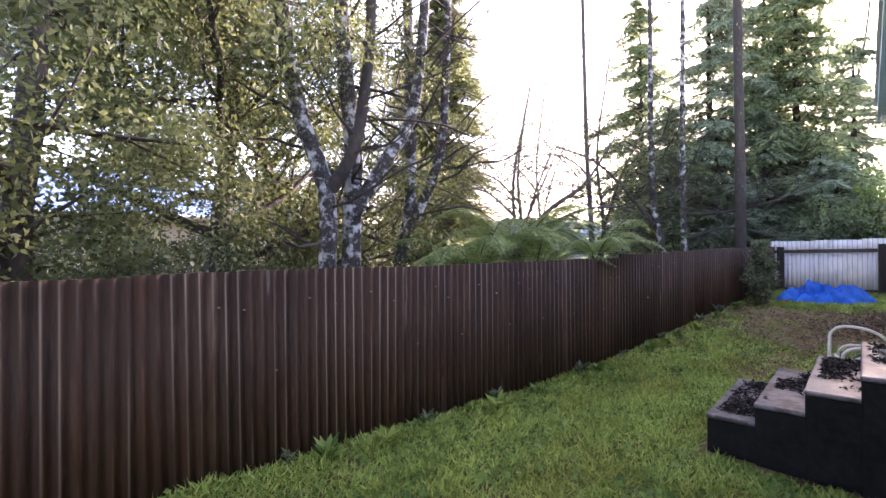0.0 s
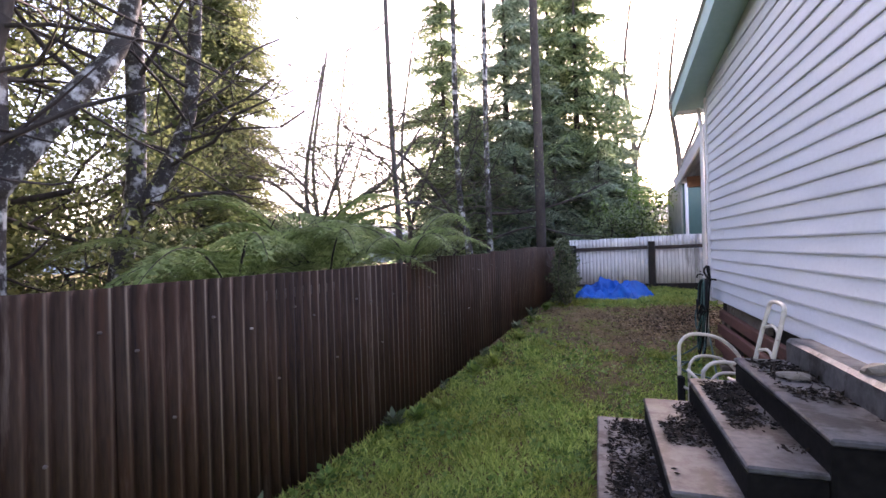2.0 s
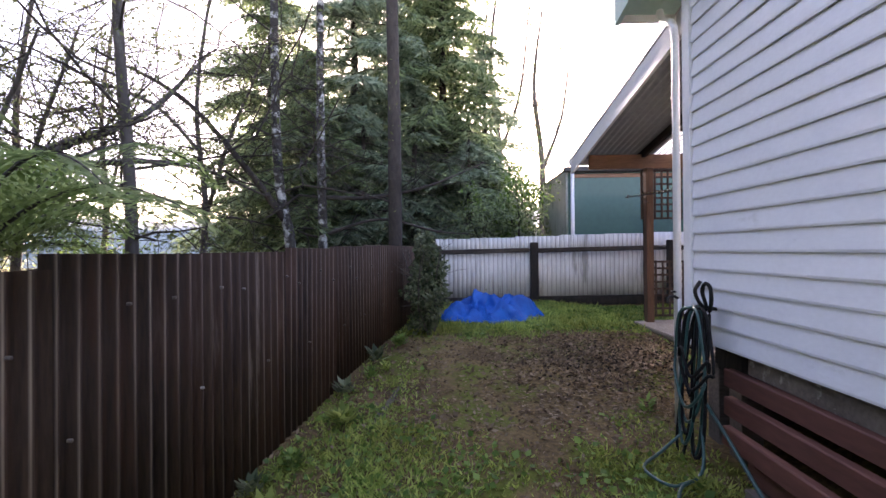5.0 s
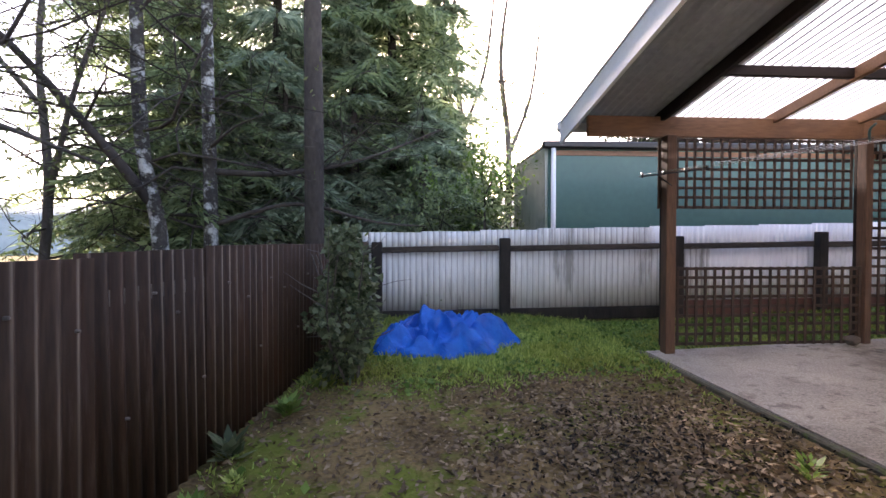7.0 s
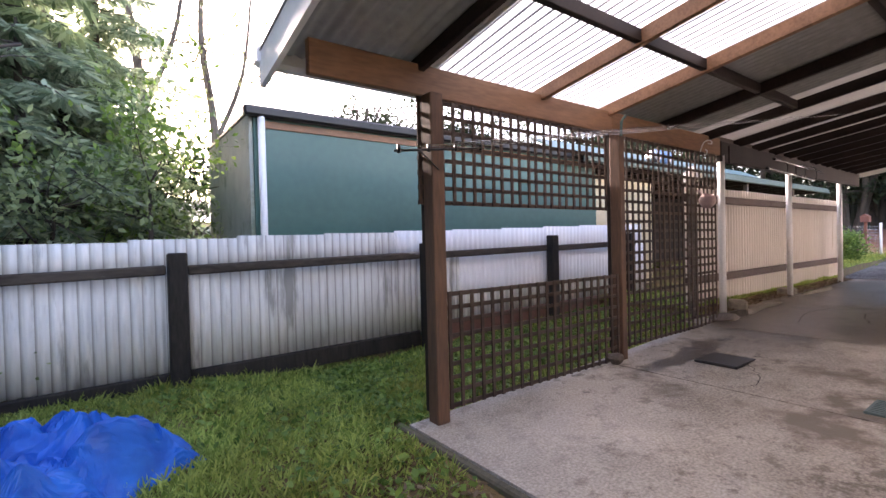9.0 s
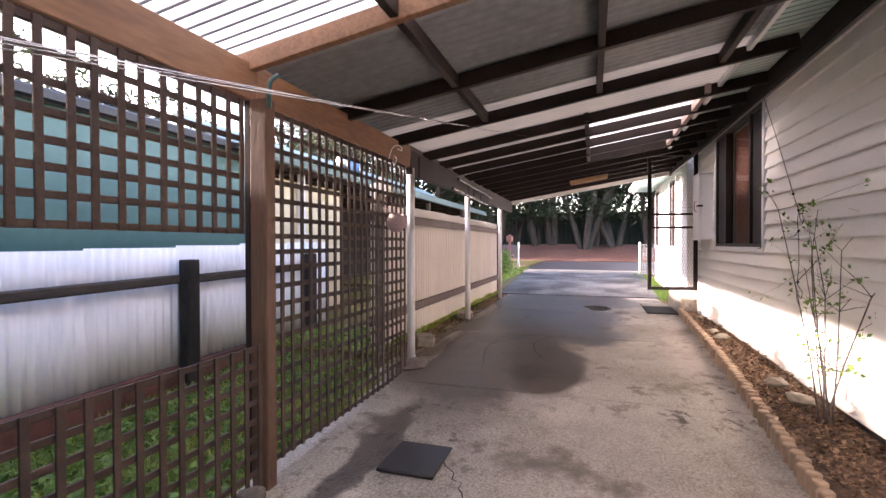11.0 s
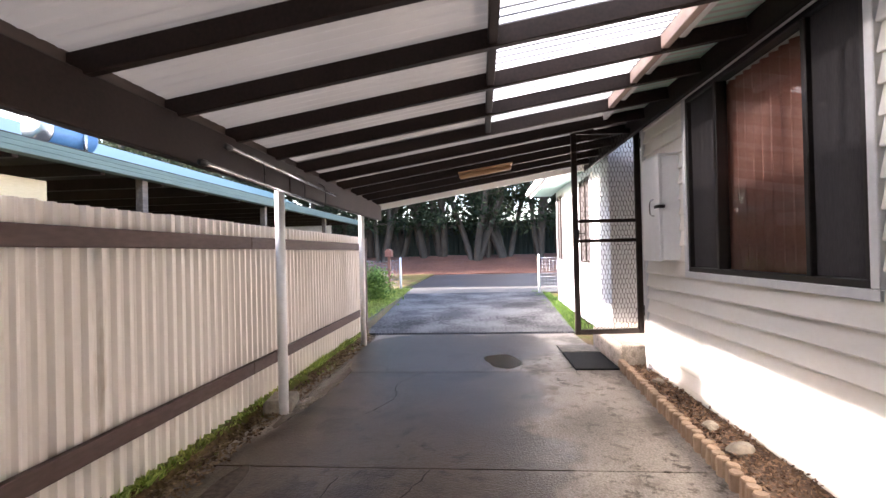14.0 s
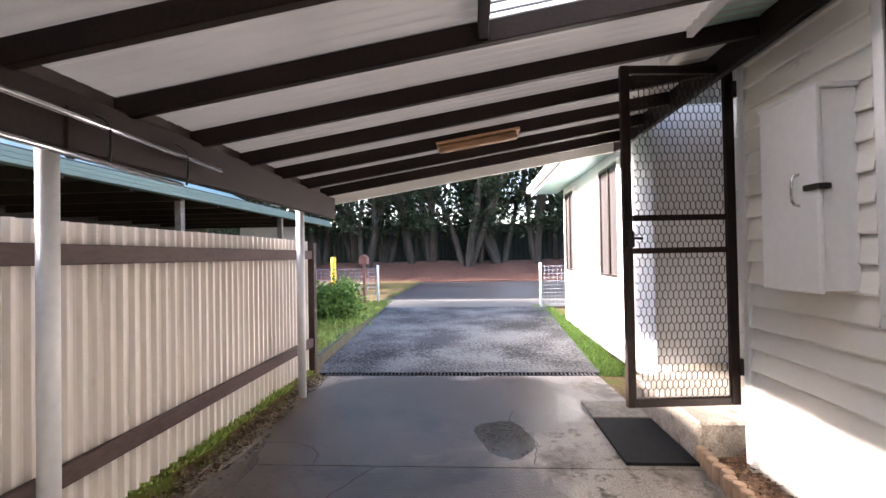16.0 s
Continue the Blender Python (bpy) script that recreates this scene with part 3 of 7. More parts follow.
def axis_steps(lo, hi, fine, far):
    out, a = [], lo
    while a < hi:
        out.append(a)
        a += fine
    out.append(hi)
    left, step = [], fine
    a = lo
    while a > -far:
        step *= 1.35
        a -= step
        left.append(a)
    right, step, a = [], fine, hi
    while a < far:
        step *= 1.35
        a += step
        right.append(a)
    return left[::-1] + out + right


gx, gy = axis_steps(-4.0, 2.0, 0.1, 900), axis_steps(0.0, 13.0, 0.1, 900)
gx = sorted(set(gx + [5.5, 6.5, 11.4, 17.0, 27.2, 28.2, 29.2, 30.2, 31.2, 34.0]))
gverts = [(x, y, ground_z(x, y)) for y in gy for x in gx]
nx = len(gx)
gfaces = [(j * nx + i, j * nx + i + 1, (j + 1) * nx + i + 1, (j + 1) * nx + i) for j in range(len(gy) - 1) for i in range(nx - 1)]
ground = tagged(obj("ground", gverts, gfaces, M_GROUND, smooth=True), "damp brown earth with moss and thin grass", "ground", kind="structure")


def fan_sheet(name, corners, zfun, mat, parent, label="", nu=12, nv=6, thick=0.1, lift=0.0):
    """A slab over a four-sided plan, following a height."""
    a, b, c, d = [Vector((*p, 0)) for p in corners]
    verts, faces = [], []
    for layer in (0, 1):
        for j in range(nv + 1):
            for i in range(nu + 1):
                u, v = i / nu, j / nv
                p = (a * (1 - u) + b * u) * (1 - v) + (d * (1 - u) + c * u) * v
                z = zfun(p.x, p.y) + lift
                verts.append((p.x, p.y, z - layer * thick))
    m = (nu + 1) * (nv + 1)
    for j in range(nv):
        for i in range(nu):
            q = j * (nu + 1) + i
            faces.append((q, q + 1, q + nu + 2, q + nu + 1))
            faces.append((m + q, m + q + nu + 1, m + q + nu + 2, m + q + 1))
    for i in range(nu):
        faces.append((i, m + i, m + i + 1, i + 1))
        q = nv * (nu + 1) + i
        faces.append((q, q + 1, m + q + 1, m + q))
    for j in range(nv):
        q = j * (nu + 1)
        faces.append((q, q + nu + 1, m + q + nu + 1, m + q))
        q = j * (nu + 1) + nu
        faces.append((q, m + q, m + q + nu + 1, q + nu + 1))
    return obj(name, verts, faces, mat, parent, label)


def edge_y(x):
    """The line between the slab and the planting strip."""
    return 7.87 + (9.4 - x) * 0.055


concrete = empty("floor", "worn grey concrete carport slab with damp stains", "concrete slab", kind="structure")
bounds = (1.3, 3.2, 5.0, 7.02, 9.15, 11.32)
for a, b in zip(bounds, bounds[1:]):
    fan_sheet("slab_panel", ((a + 0.006, min(8.3, edge_y(a)) if a < 9.2 else 7.95), (b - 0.006, edge_y(b) if b < 9.2 else 7.95), (b - 0.006, 10.98 if a > 4.9 else 10.82), (a + 0.006, 10.98 if a > 4.9 else 10.82)), lambda x, y: drive_z(x), M_CONCRETE, concrete, nu=10)
block("slab_edge_strip", (1.25, 8.25, 0.12), (1.303, 10.9, 0.279), M_MOSSY, concrete, "mossy timber edging strip", 0.01)
drive = fan_sheet("driveway", ((11.46, 7.9), (16.95, 7.68), (16.95, 11.38), (11.46, 11.12)), lambda x, y: drive_z(x), M_ASPHALT, None, nu=16)
tagged(drive, "grey pitted asphalt driveway running to the road", "driveway", kind="structure")
verge = fan_sheet("verge", ((16.96, -40), (18.9, -40), (18.9, 60), (16.96, 60)), lambda x, y: 0.612, M_GRAVEL, None, nu=4, nv=20)
tagged(verge, "pale gravel verge beside the road", "verge", kind="structure")
road = fan_sheet("road", ((18.92, -60), (27.2, -60), (27.2, 80), (18.92, 80)), lambda x, y: 0.615, M_ROAD, None, nu=4, nv=30)
tagged(road, "wet dark asphalt road", "road", kind="structure")
bank = fan_sheet("bank", ((27.25, -50), (33.5, -50), (33.5, 70), (27.25, 70)), lambda x, y: 0.62 + 0.85 * min(1, (x - 27.2) / 4.0) + 0.08 * noise.noise((x, y, 0)), M_BANK, None, nu=14, nv=90, lift=0.03)
tagged(bank, "bank covered in fallen red-brown needles", "bank", kind="structure")


# ---- fences ----
def rust_fence():
    f = empty("fence_left", "brown rusted corrugated iron boundary fence", "fence", kind="structure")
    y, i = -3.0, 0
    turn = math.degrees(math.atan2(1, 0.141))
    run = math.hypot(1, 0.141)
    while y < 12.35:
        w = min(0.76, (12.42 - y) * run)
        top = 1.2 + (0.05 if y > 5.4 else 0) + (0.03 if y > 7.4 else 0) + (0.03 if y > 8.5 else 0)
        v, fc = ribbed(w + 0.03, -0.32 + (0.35 if y > 8 else 0), top, seed=i, top_wave=0.008)
        s = obj("sheet", v, fc, M_RUST, f, smooth=True)
        s.matrix_basis = pose(fence_x(y), y, 0, 0.3 * (i % 3 - 1), 0.25 * ((i * 7) % 5 - 2), turn) @ Matrix.Translation((0, 0.003 * (i % 2), 0))
        y += 0.76 / run
        i += 1
    nail = None
    for k in range(58):
        y = 1.2 + 0.19 * k + 0.04 * math.sin(k * 5)
        z = (0.98, 0.93, 0.55)[k % 3] + 0.03 * math.sin(k * 2.3) + (0.1 if y > 6 else 0)
        m = pose(fence_x(y) + 0.004, y, z, 0, 90, 8)
        if nail is None:
            nail = obj("nail", *tube_data([(0, 0, 0), (0, 0, 0.012), (0, 0, 0.016)], [0.007, 0.007, 0.004], 8), M_GREYWOOD, f, "dull nail head")
            nail.matrix_basis = m
        else:
            share("nail", nail, m, f)
    for z in (0.25, 1.0):
        beam("rail", (fence_x(-3) - 0.05, -3, z), (fence_x(12.4) - 0.05, 12.4, z + 0.15), 0.04, 0.07, M_GREYWOOD, f)
    return f


def back_fence():
    f = empty("fence_back", "whitewashed corrugated iron fence on dark posts", "fence", kind="structure")
    x, i = -1.55, 0
    while x < 6.4:
        z0 = 0.42 + 0.02 * math.sin(i) + max(0, x) * 0.02
        v, fc = ribbed(0.79, z0, 1.24 + 0.015 * max(0, x), seed=i + 50, top_wave=0.01)
        s = obj("sheet", v, fc, M_ZINC if x < 2.4 else M_ZINC_FRESH, f, smooth=True)
        s.matrix_basis = pose(x, 12.50 + 0.003 * (i % 2), 0, 0.4 * (i % 3 - 1))
        v, fc = ribbed(0.79, 1.2, 1.44 + 0.022 * max(0, x + 1.5), seed=i + 90, top_wave=0.006)
        s = obj("top_sheet", v, fc, M_ZINC if x < 1.6 else M_ZINC_FRESH, f, smooth=True)
        s.matrix_basis = pose(x, 12.54, 0)
        x += 0.76
        i += 1
    for k, x in enumerate((-1.35, 0.27, 2.55, 4.53, 6.3)):
        block("post", (x - 0.065, 12.36, 0.0), (x + 0.065, 12.47, 1.34 + 0.02 * x + 0.02 * (k % 2)), M_BLACKWOOD, f, b=0.012)
    for a, b in ((-1.6, 0.2), (0.34, 2.48), (2.62, 4.46), (4.6, 6.5)):
        beam("rail", (a, 12.455, 1.225 + 0.012 * a), (b, 12.455, 1.225 + 0.012 * b + 0.01), 0.045, 0.075, M_PEELED, f, b=0.012)
        beam("plinth_board", (a, 12.47, 0.37 + 0.012 * a), (b, 12.47, 0.37 + 0.012 * b), 0.04, 0.16 if a < 2.5 else 0.28, M_BLACKWOOD if a < 2.5 else M_RED_BOARD, f, b=0.01)
    return f


def cream_fence():
    f = empty("fence_drive", "cream ribbed steel fence with brown rails", "fence", kind="structure")
    x, i = 5.42, 0
    while x < 11.2:
        w = min(0.76, 11.36 - x)
        v, fc = ribbed(w + 0.02, 0.56, 2.0, 0.085, 0.03, True, seed=i, top_wave=0.003)
        s = obj("sheet", v, fc, M_CREAM_IRON, f)
        s.matrix_basis = pose(x, 11.12 + 0.002 * (i % 2), 0)
        x += 0.765
        i += 1
    for z in (1.845, 0.86):
        for a, b in ((5.3, 7.86), (7.865, 11.4)):
            beam("rail", (a, 11.095, z), (b, 11.095, z), 0.04, 0.095, M_RAIL, f)
    block("end_post", (11.36, 11.06, 0.4), (11.44, 11.15, 1.98), M_RAIL, f)
    return f


rust_fence()
back_fence()
cream_fence()


# ---- the house ----
def boards(parent, length, z0, rows, mat, m, cover=0.16):
    """Lapped boards along x, faces towards -y, set by m."""
    for r in range(rows):
        z = z0 + r * cover
        v = [(0, -0.022, z), (length, -0.022, z), (length, 0.0, z), (0, 0.0, z), (0, -0.024, z + 0.012), (length, -0.024, z + 0.012), (length, -0.008, z + cover + 0.012), (0, -0.008, z + cover + 0.012), (length, 0.0, z + cover + 0.012), (0, 0.0, z + cover + 0.012)]
        fc = [(0, 3, 2, 1), (0, 1, 5, 4), (4, 5, 6, 7), (7, 6, 8, 9), (3, 9, 8, 2), (0, 4, 7, 9, 3), (1, 2, 8, 6, 5)]
        ob = obj("board", v, fc, mat, parent)
        ob.matrix_basis = m


WX, WY = 0.42, 7.62
house = empty("wall_side", "white weatherboard side wall of the house", "wall", kind="structure")
block("wall_core", (WX + 0.005, -3.0, 0.71), (WX + 0.15, WY - 0.01, 3.6), M_WHITE, house)
boards(house, 10.55, 0.685, 23, M_WHITE, pose(WX, 7.55, 0, 0, 0, -90), 0.1085)
block("corner_stop", (WX - 0.03, WY - 0.06, 0.64), (WX + 0.03, WY + 0.03, 2.98), M_WHITE_TRIM, house, "white corner board")

drive_wall = empty("wall_drive", "warm white weatherboard wall facing the carport", "wall", kind="structure")
WIN = (6.44, 8.15, 1.54, 2.90)
for lo, hi in (((WX + 0.16, 7.45, 0.5), (WIN[0], WY, 3.3)), ((WIN[1], 7.45, 0.5), (9.12, WY, 3.3)), ((WIN[0], 7.45, 0.5), (WIN[1], WY, WIN[2])), ((WIN[0], 7.45, WIN[3]), (WIN[1], WY, 3.3))):
    block("wall_core", lo, hi, M_WARM_WHITE, drive_wall, b=0.001)
COVER = 0.1272
for r in range(20):
    z = 0.597 + r * COVER
    spans = [(WX + 0.06, 9.1)]
    if z + COVER > WIN[2] - 0.05 and z < WIN[3] + 0.05:
        spans = [(WX + 0.06, WIN[0] - 0.06), (WIN[1] + 0.06, 9.1)]
    for a, b in spans:
        v = [(a, 0.034, z), (b, 0.034, z), (b, 0, z), (a, 0, z), (a, 0.036, z + 0.01), (b, 0.036, z + 0.01), (b, 0.008, z + COVER + 0.012), (a, 0.008, z + COVER + 0.012), (b, 0, z + COVER + 0.012), (a, 0, z + COVER + 0.012)]
        fc = [(0, 1, 2, 3), (0, 4, 5, 1), (4, 7, 6, 5), (7, 9, 8, 6), (3, 2, 8, 9), (0, 3, 9, 7, 4), (1, 5, 6, 8, 2)]
        ob = obj("board", v, fc, M_WARM_WHITE, drive_wall)
        ob.location = (0, WY, 0)
block("corner_stop", (9.08, WY - 0.02, 0.5), (9.14, WY + 0.04, 3.2), M_WHITE_TRIM, drive_wall)


def window(name, x0, x1, z0, z1, y, splits, label, trim=0.05, curtain=None):
    w = empty(name, label, "window", kind="structure")
    for n2, lo, hi in (("trim", (x0 - trim, y, z0 - trim), (x1 + trim, y + 0.04, z0)), ("trim", (x0 - trim, y, z1), (x1 + trim, y + 0.04, z1 + trim)), ("trim", (x0 - trim, y, z0 + 0.002), (x0, y + 0.04, z1 - 0.002)), ("trim", (x1, y, z0 + 0.002), (x1 + trim, y + 0.04, z1 - 0.002))):
        block(n2, lo, hi, M_WHITE_TRIM, w)
    f = 0.035
    for lo, hi in (((x0, y - 0.05, z0), (x1, y + 0.03, z0 + f)), ((x0, y - 0.05, z1 - f), (x1, y + 0.03, z1)), ((x0, y - 0.05, z0 + f), (x0 + f, y + 0.03, z1 - f)), ((x1 - f, y - 0.05, z0 + f), (x1, y + 0.03, z1 - f))):
        block("window_frame", lo, hi, M_WINDOW_FRAME, w)
    edges = [x0 + f] + list(splits) + [x1 - f]
    for s in splits:
        block("mullion", (s - 0.018, y - 0.045, z0 + f), (s + 0.018, y + 0.034, z1 - f), M_WINDOW_FRAME, w)
    for i, (a, b) in enumerate(zip(edges, edges[1:])):
        yp2 = y - 0.01 - 0.012 * (i % 2)
        p = obj("pane", [(a + 0.02, yp2, z0 + f), (b - 0.02, yp2, z0 + f), (b - 0.02, yp2, z1 - f), (a + 0.02, yp2, z1 - f)], [(0, 3, 2, 1)], M_GLASS, w)
        p.visible_shadow = False
    # Fly screens; the front wing's are added to keep bright reflections off panes.
    if curtain or not splits[1:]:
        for a, b in ((edges[0], edges[1]), (edges[-2], edges[-1])):
            block("insect_screen", (a + 0.02, y + 0.004, z0 + f + 0.004), (b - 0.022, y + 0.008, z1 - f - 0.004), M_SCREEN, w, "dark fly screen", 0.001)
    block("room_back", (x0 - 0.3, y - 1.6, z0 - 0.4), (x1 + 0.3, y - 1.5, z1 + 0.2), M_DARK_ROOM, w)
    block("room_floor", (x0 - 0.3, y - 1.5, z0 - 0.45), (x1 + 0.3, y - 0.18, z0 - 0.4), M_DARK_ROOM, w)
    if curtain:
        n2, verts, faces = 60, [], []
        for i in range(n2 + 1):
            x = curtain[0] + (curtain[1] - curtain[0]) * i / n2
            for z in (z0 + 0.02, z1 - 0.03):
                verts.append((x, y - 0.085 + 0.018 * math.sin(i * 1.05), z))
        faces = [(2 * i, 2 * i + 2, 2 * i + 3, 2 * i + 1) for i in range(n2)]
        obj("curtain", verts, faces, M_CURTAIN, w, "rust-red hanging curtain")
    return w


window("window_1", *WIN, WY, (6.81, 7.69), "dark-framed sliding window with a rust-red curtain", curtain=(6.86, 7.76))

front = empty("wall_front_wing", "white weatherboard wall of the front wing", "wall", kind="structure")
FY = 7.5
block("wall_core", (10.9, 4.0, 0.5), (15.35, FY, 3.25), M_WHITE, front)
block("recess_wall", (9.12, 6.6, 0.5), (10.895, 6.75, 3.3), M_WHITE, front)
block("recess_floor", (9.125, 6.755, 0.4), (10.895, 7.45, 0.72), M_CONCRETE, front)
block("house_core_end", (8.97, 6.6, 0.5), (9.118, 7.445, 3.3), M_WHITE, front)
for r in range(15):
    z = 0.72 + r * 0.165
    block("board", (9.14, 6.752, z), (10.89, 6.775 + 0.004 * (r % 2), z + 0.158), M_WHITE, front, b=0.006)
window("window_2", 11.9, 12.72, 1.5, 2.92, FY, (12.3,), "dark-framed window in the front wing", 0.03)
window("window_3", 14.35, 15.07, 1.5, 2.92, FY, (14.7,), "dark-framed window near the front corner", 0.03)
fe = empty("eave_front", "pale teal eave of the front wing", "eave", kind="structure")
block("soffit", (10.6, FY + 0.002, 3.06), (16.0, 8.0, 3.08), M_TEAL, fe)
block("fascia", (10.6, 8.0, 3.02), (16.0, 8.03, 3.18), M_WHITE_TRIM, fe)
block("gutter", (10.6, 8.03, 3.08), (16.05, 8.13, 3.19), M_WHITE_TRIM, fe, b=0.02)
obj("roof_sheet", [(10.6, 8.1, 3.2), (16.05, 8.1, 3.2), (16.05, 3, 4.1), (10.6, 3, 4.1), (10.6, 8.1, 3.22), (16.05, 8.1, 3.22), (16.05, 3, 4.12), (10.6, 3, 4.12)], [(0, 3, 2, 1), (4, 5, 6, 7), (0, 1, 5, 4), (2, 3, 7, 6), (1, 2, 6, 5), (3, 0, 4, 7)], M_GREY_SHEET, fe)


# roof of the house: a low gable, barge boards pale teal
def slanted(name, x0, x1, ya, za, yb, zb, thick, mat, parent, label=""):
    v = [(x0, ya, za), (x1, ya, za), (x1, yb, zb), (x0, yb, zb), (x0, ya, za + thick), (x1, ya, za + thick), (x1, yb, zb + thick), (x0, yb, zb + thick)]
    f = [(0, 1, 2, 3), (4, 7, 6, 5), (0, 4, 5, 1), (1, 5, 6, 2), (2, 6, 7, 3), (3, 7, 4, 0)]
    if ya > yb:
        f = [t[::-1] for t in f]
    return obj(name, v, f, mat, parent, label)


roof = empty("roof_house", "low gable roof with a pale teal eave", "roof", kind="structure")
SL = 0.15
slanted("soffit", 0.17, WX - 0.002, 8.1, 2.98, 2.2, 2.98 + SL * 5.9, 0.015, M_TEAL, roof)
slanted("soffit", WX + 0.002, 9.1, 8.1, 2.98, WY + 0.05, 2.98 + SL * 0.45, 0.015, M_TEAL, roof)
slanted("barge_board", 0.13, 0.165, 8.12, 2.92, 2.2, 2.92 + SL * 5.92, 0.19, M_TEAL, roof, "pale teal barge board")
slanted("barge_cap", 0.10, 0.20, 8.13, 3.115, 2.2, 3.115 + SL * 5.93, 0.02, M_WHITE_TRIM, roof)
slanted("roof_sheet", 0.14, 10.6, 8.12, 3.09, 2.2, 3.09 + SL * 5.92, 0.02, M_GREY_SHEET, roof)
slanted("roof_sheet", 0.14, 10.6, -4.0, 3.05, 2.19, 3.05 + SL * 6.1, 0.02, M_GREY_SHEET, roof)
slanted("fascia", 0.17, 9.1, 8.12, 2.93, 8.09, 2.93, 0.15, M_WHITE_TRIM, roof)
pipe = tube("downpipe", bend([(0.40, 7.98, 2.95), (0.40, 7.93, 2.86), (0.36, 7.70, 2.72), (0.37, 7.69, 2.6)], 4) + [Vector((0.37, 7.69, 0.1))], 0.024, M_WHITE_TRIM)
tagged(pipe, "white downpipe on the house corner", "downpipe")

base = empty("house_base", "dark open timber base under the weatherboards", "base", kind="structure")
block("bearer", (0.50, -3, 0.52), (0.6, 7.5, 0.665), M_BLACKWOOD, base)
for y in (0.5, 2.4, 4.3, 5.75, 7.3):
    block("stump", (0.5, y - 0.06, -0.15), (0.62, y + 0.06, 0.52), M_GREYWOOD, base)
block("inner_wall", (1.8, -3, -0.2), (1.9, 7.4, 0.68), M_BLACKWOOD, base)
block("floor_deck", (0.45, -3, 0.668), (6, 7.4, 0.69), M_BLACKWOOD, base)
block("front_skirt", (0.5, 7.46, -0.1), (9.1, 7.58, 0.555), M_GREYWOOD, base)


# ---- the carport ----
def rafter_z(y):
    return 2.43 + 0.16 * (10.89 - y)


carport = empty("carport", "lean-to carport with dark rafters and sheet roof", "carport", kind="structure")
beam("beam", (0.72, 10.8, 2.395), (3.41, 10.8, 2.395), 0.05, 0.19, M_PINE, carport, "red-brown pine beam", b=0.006)
beam("beam", (3.414, 10.8, 2.395), (5.495, 10.8, 2.395), 0.05, 0.19, M_PINE, carport, "red-brown pine beam", b=0.006)
beam("beam", (5.5, 10.8, 2.35), (11.25, 10.8, 2.35), 0.06, 0.23, M_BROWN, carport, "dark brown painted beam", b=0.006)
beam("top_plate", (5.5, 10.86, 2.50), (11.25, 10.86, 2.50), 0.045, 0.085, M_PLATE, carport, "faded brown top plate")
for x in (1.43, 2.53, 3.38, 4.35, 5.24):
    beam("rafter", (x, 11.0, rafter_z(11.0) + 0.0475), (x, 7.8, rafter_z(7.8) + 0.0475), 0.045, 0.095, M_PINE if x in (2.53, 3.38) else M_BROWN, carport)
for k in range(10):
    x = 6.02 + 0.55 * k
    beam("rafter", (x, 11.0, rafter_z(11.0) + 0.0475), (x, 7.75, rafter_z(7.75) + 0.0475), 0.045, 0.095, M_BROWN, carport)
for y, a, b in ((9.99, 1.45, 5.22), (9.10, 1.45, 5.22), (8.27, 3.4, 5.22), (9.2, 5.95, 8.25), (8.2, 5.95, 8.25)):
    beam("purlin", (a, y, rafter_z(y) + 0.054), (b, y, rafter_z(y) + 0.054), 0.045, 0.08, M_PRIMED if y == 8.2 else M_BROWN, carport)
slanted("verge_board", 0.57, 0.6, 11.14, rafter_z(11.14) - 0.09, 7.9, rafter_z(7.9) - 0.09, 0.22, M_WHITE_TRIM, carport, "pale verge board")
slanted("end_board", 11.38, 11.42, 11.1, rafter_z(11.1) - 0.03, 7.62, rafter_z(7.62) - 0.03, 0.17, M_WARM_WHITE, carport)
beam("ledger", (0.7, 7.72, rafter_z(7.72) + 0.02), (11.3, 7.72, rafter_z(7.72) + 0.02), 0.045, 0.16, M_BROWN, carport)
block("gutter", (0.55, 11.1, 2.42), (11.4, 11.2, 2.53), M_WHITE_TRIM, carport, b=0.02)


def roof_sheet(x0, x1, y0, y1, mat, seed, lift=0.0):
    """A corrugated sheet on the rafters, ridges down the slope."""
    n = round((x1 - x0) / 0.076 * 6)
    v, f = [], []
    for i in range(n + 1):
        x = x0 + (x1 - x0) * i / n
        d = 0.008 + 0.008 * math.cos(2 * math.pi * x / 0.076)
        for y in (y0, y1):
            v.append((x, y, rafter_z(y) + 0.098 + d + lift))
    f = [(2 * i, 2 * i + 2, 2 * i + 3, 2 * i + 1) for i in range(n)]
    return obj("roof_sheet", v, f, mat, carport, smooth=True)


roof_sheet(0.56, 1.62, 7.75, 11.15, M_GREY_SHEET, 1)
roof_sheet(1.60, 2.55, 7.75, 11.15, M_CLEAR, 2, 0.003)
roof_sheet(2.54, 3.60, 7.75, 11.15, M_CLEAR_DULL, 2, 0.005)
joints = (3.58, 4.33, 5.08, 6.02, 6.75, 7.49, 8.22, 8.97, 9.72, 10.47, 11.4)
for k, (a, b) in enumerate(zip(joints, joints[1:])):
    if 6.0 < a < 8.2:
        roof_sheet(a, b + 0.01, 9.2, 11.15, M_OPAL, k, 0.002 * (k % 2))
        roof_sheet(a, b + 0.01, 7.75, 8.22, M_OPAL, k, 0.002 * (k % 2))
        roof_sheet(a, b + 0.01, 8.2, 9.22, M_CLEAR_DULL, k, 0.006)
    else:
        roof_sheet(a, b + 0.01, 7.75, 11.15, M_PALE_SHEET if a < 5.0 else M_OPAL, k, 0.002 * (k % 2))

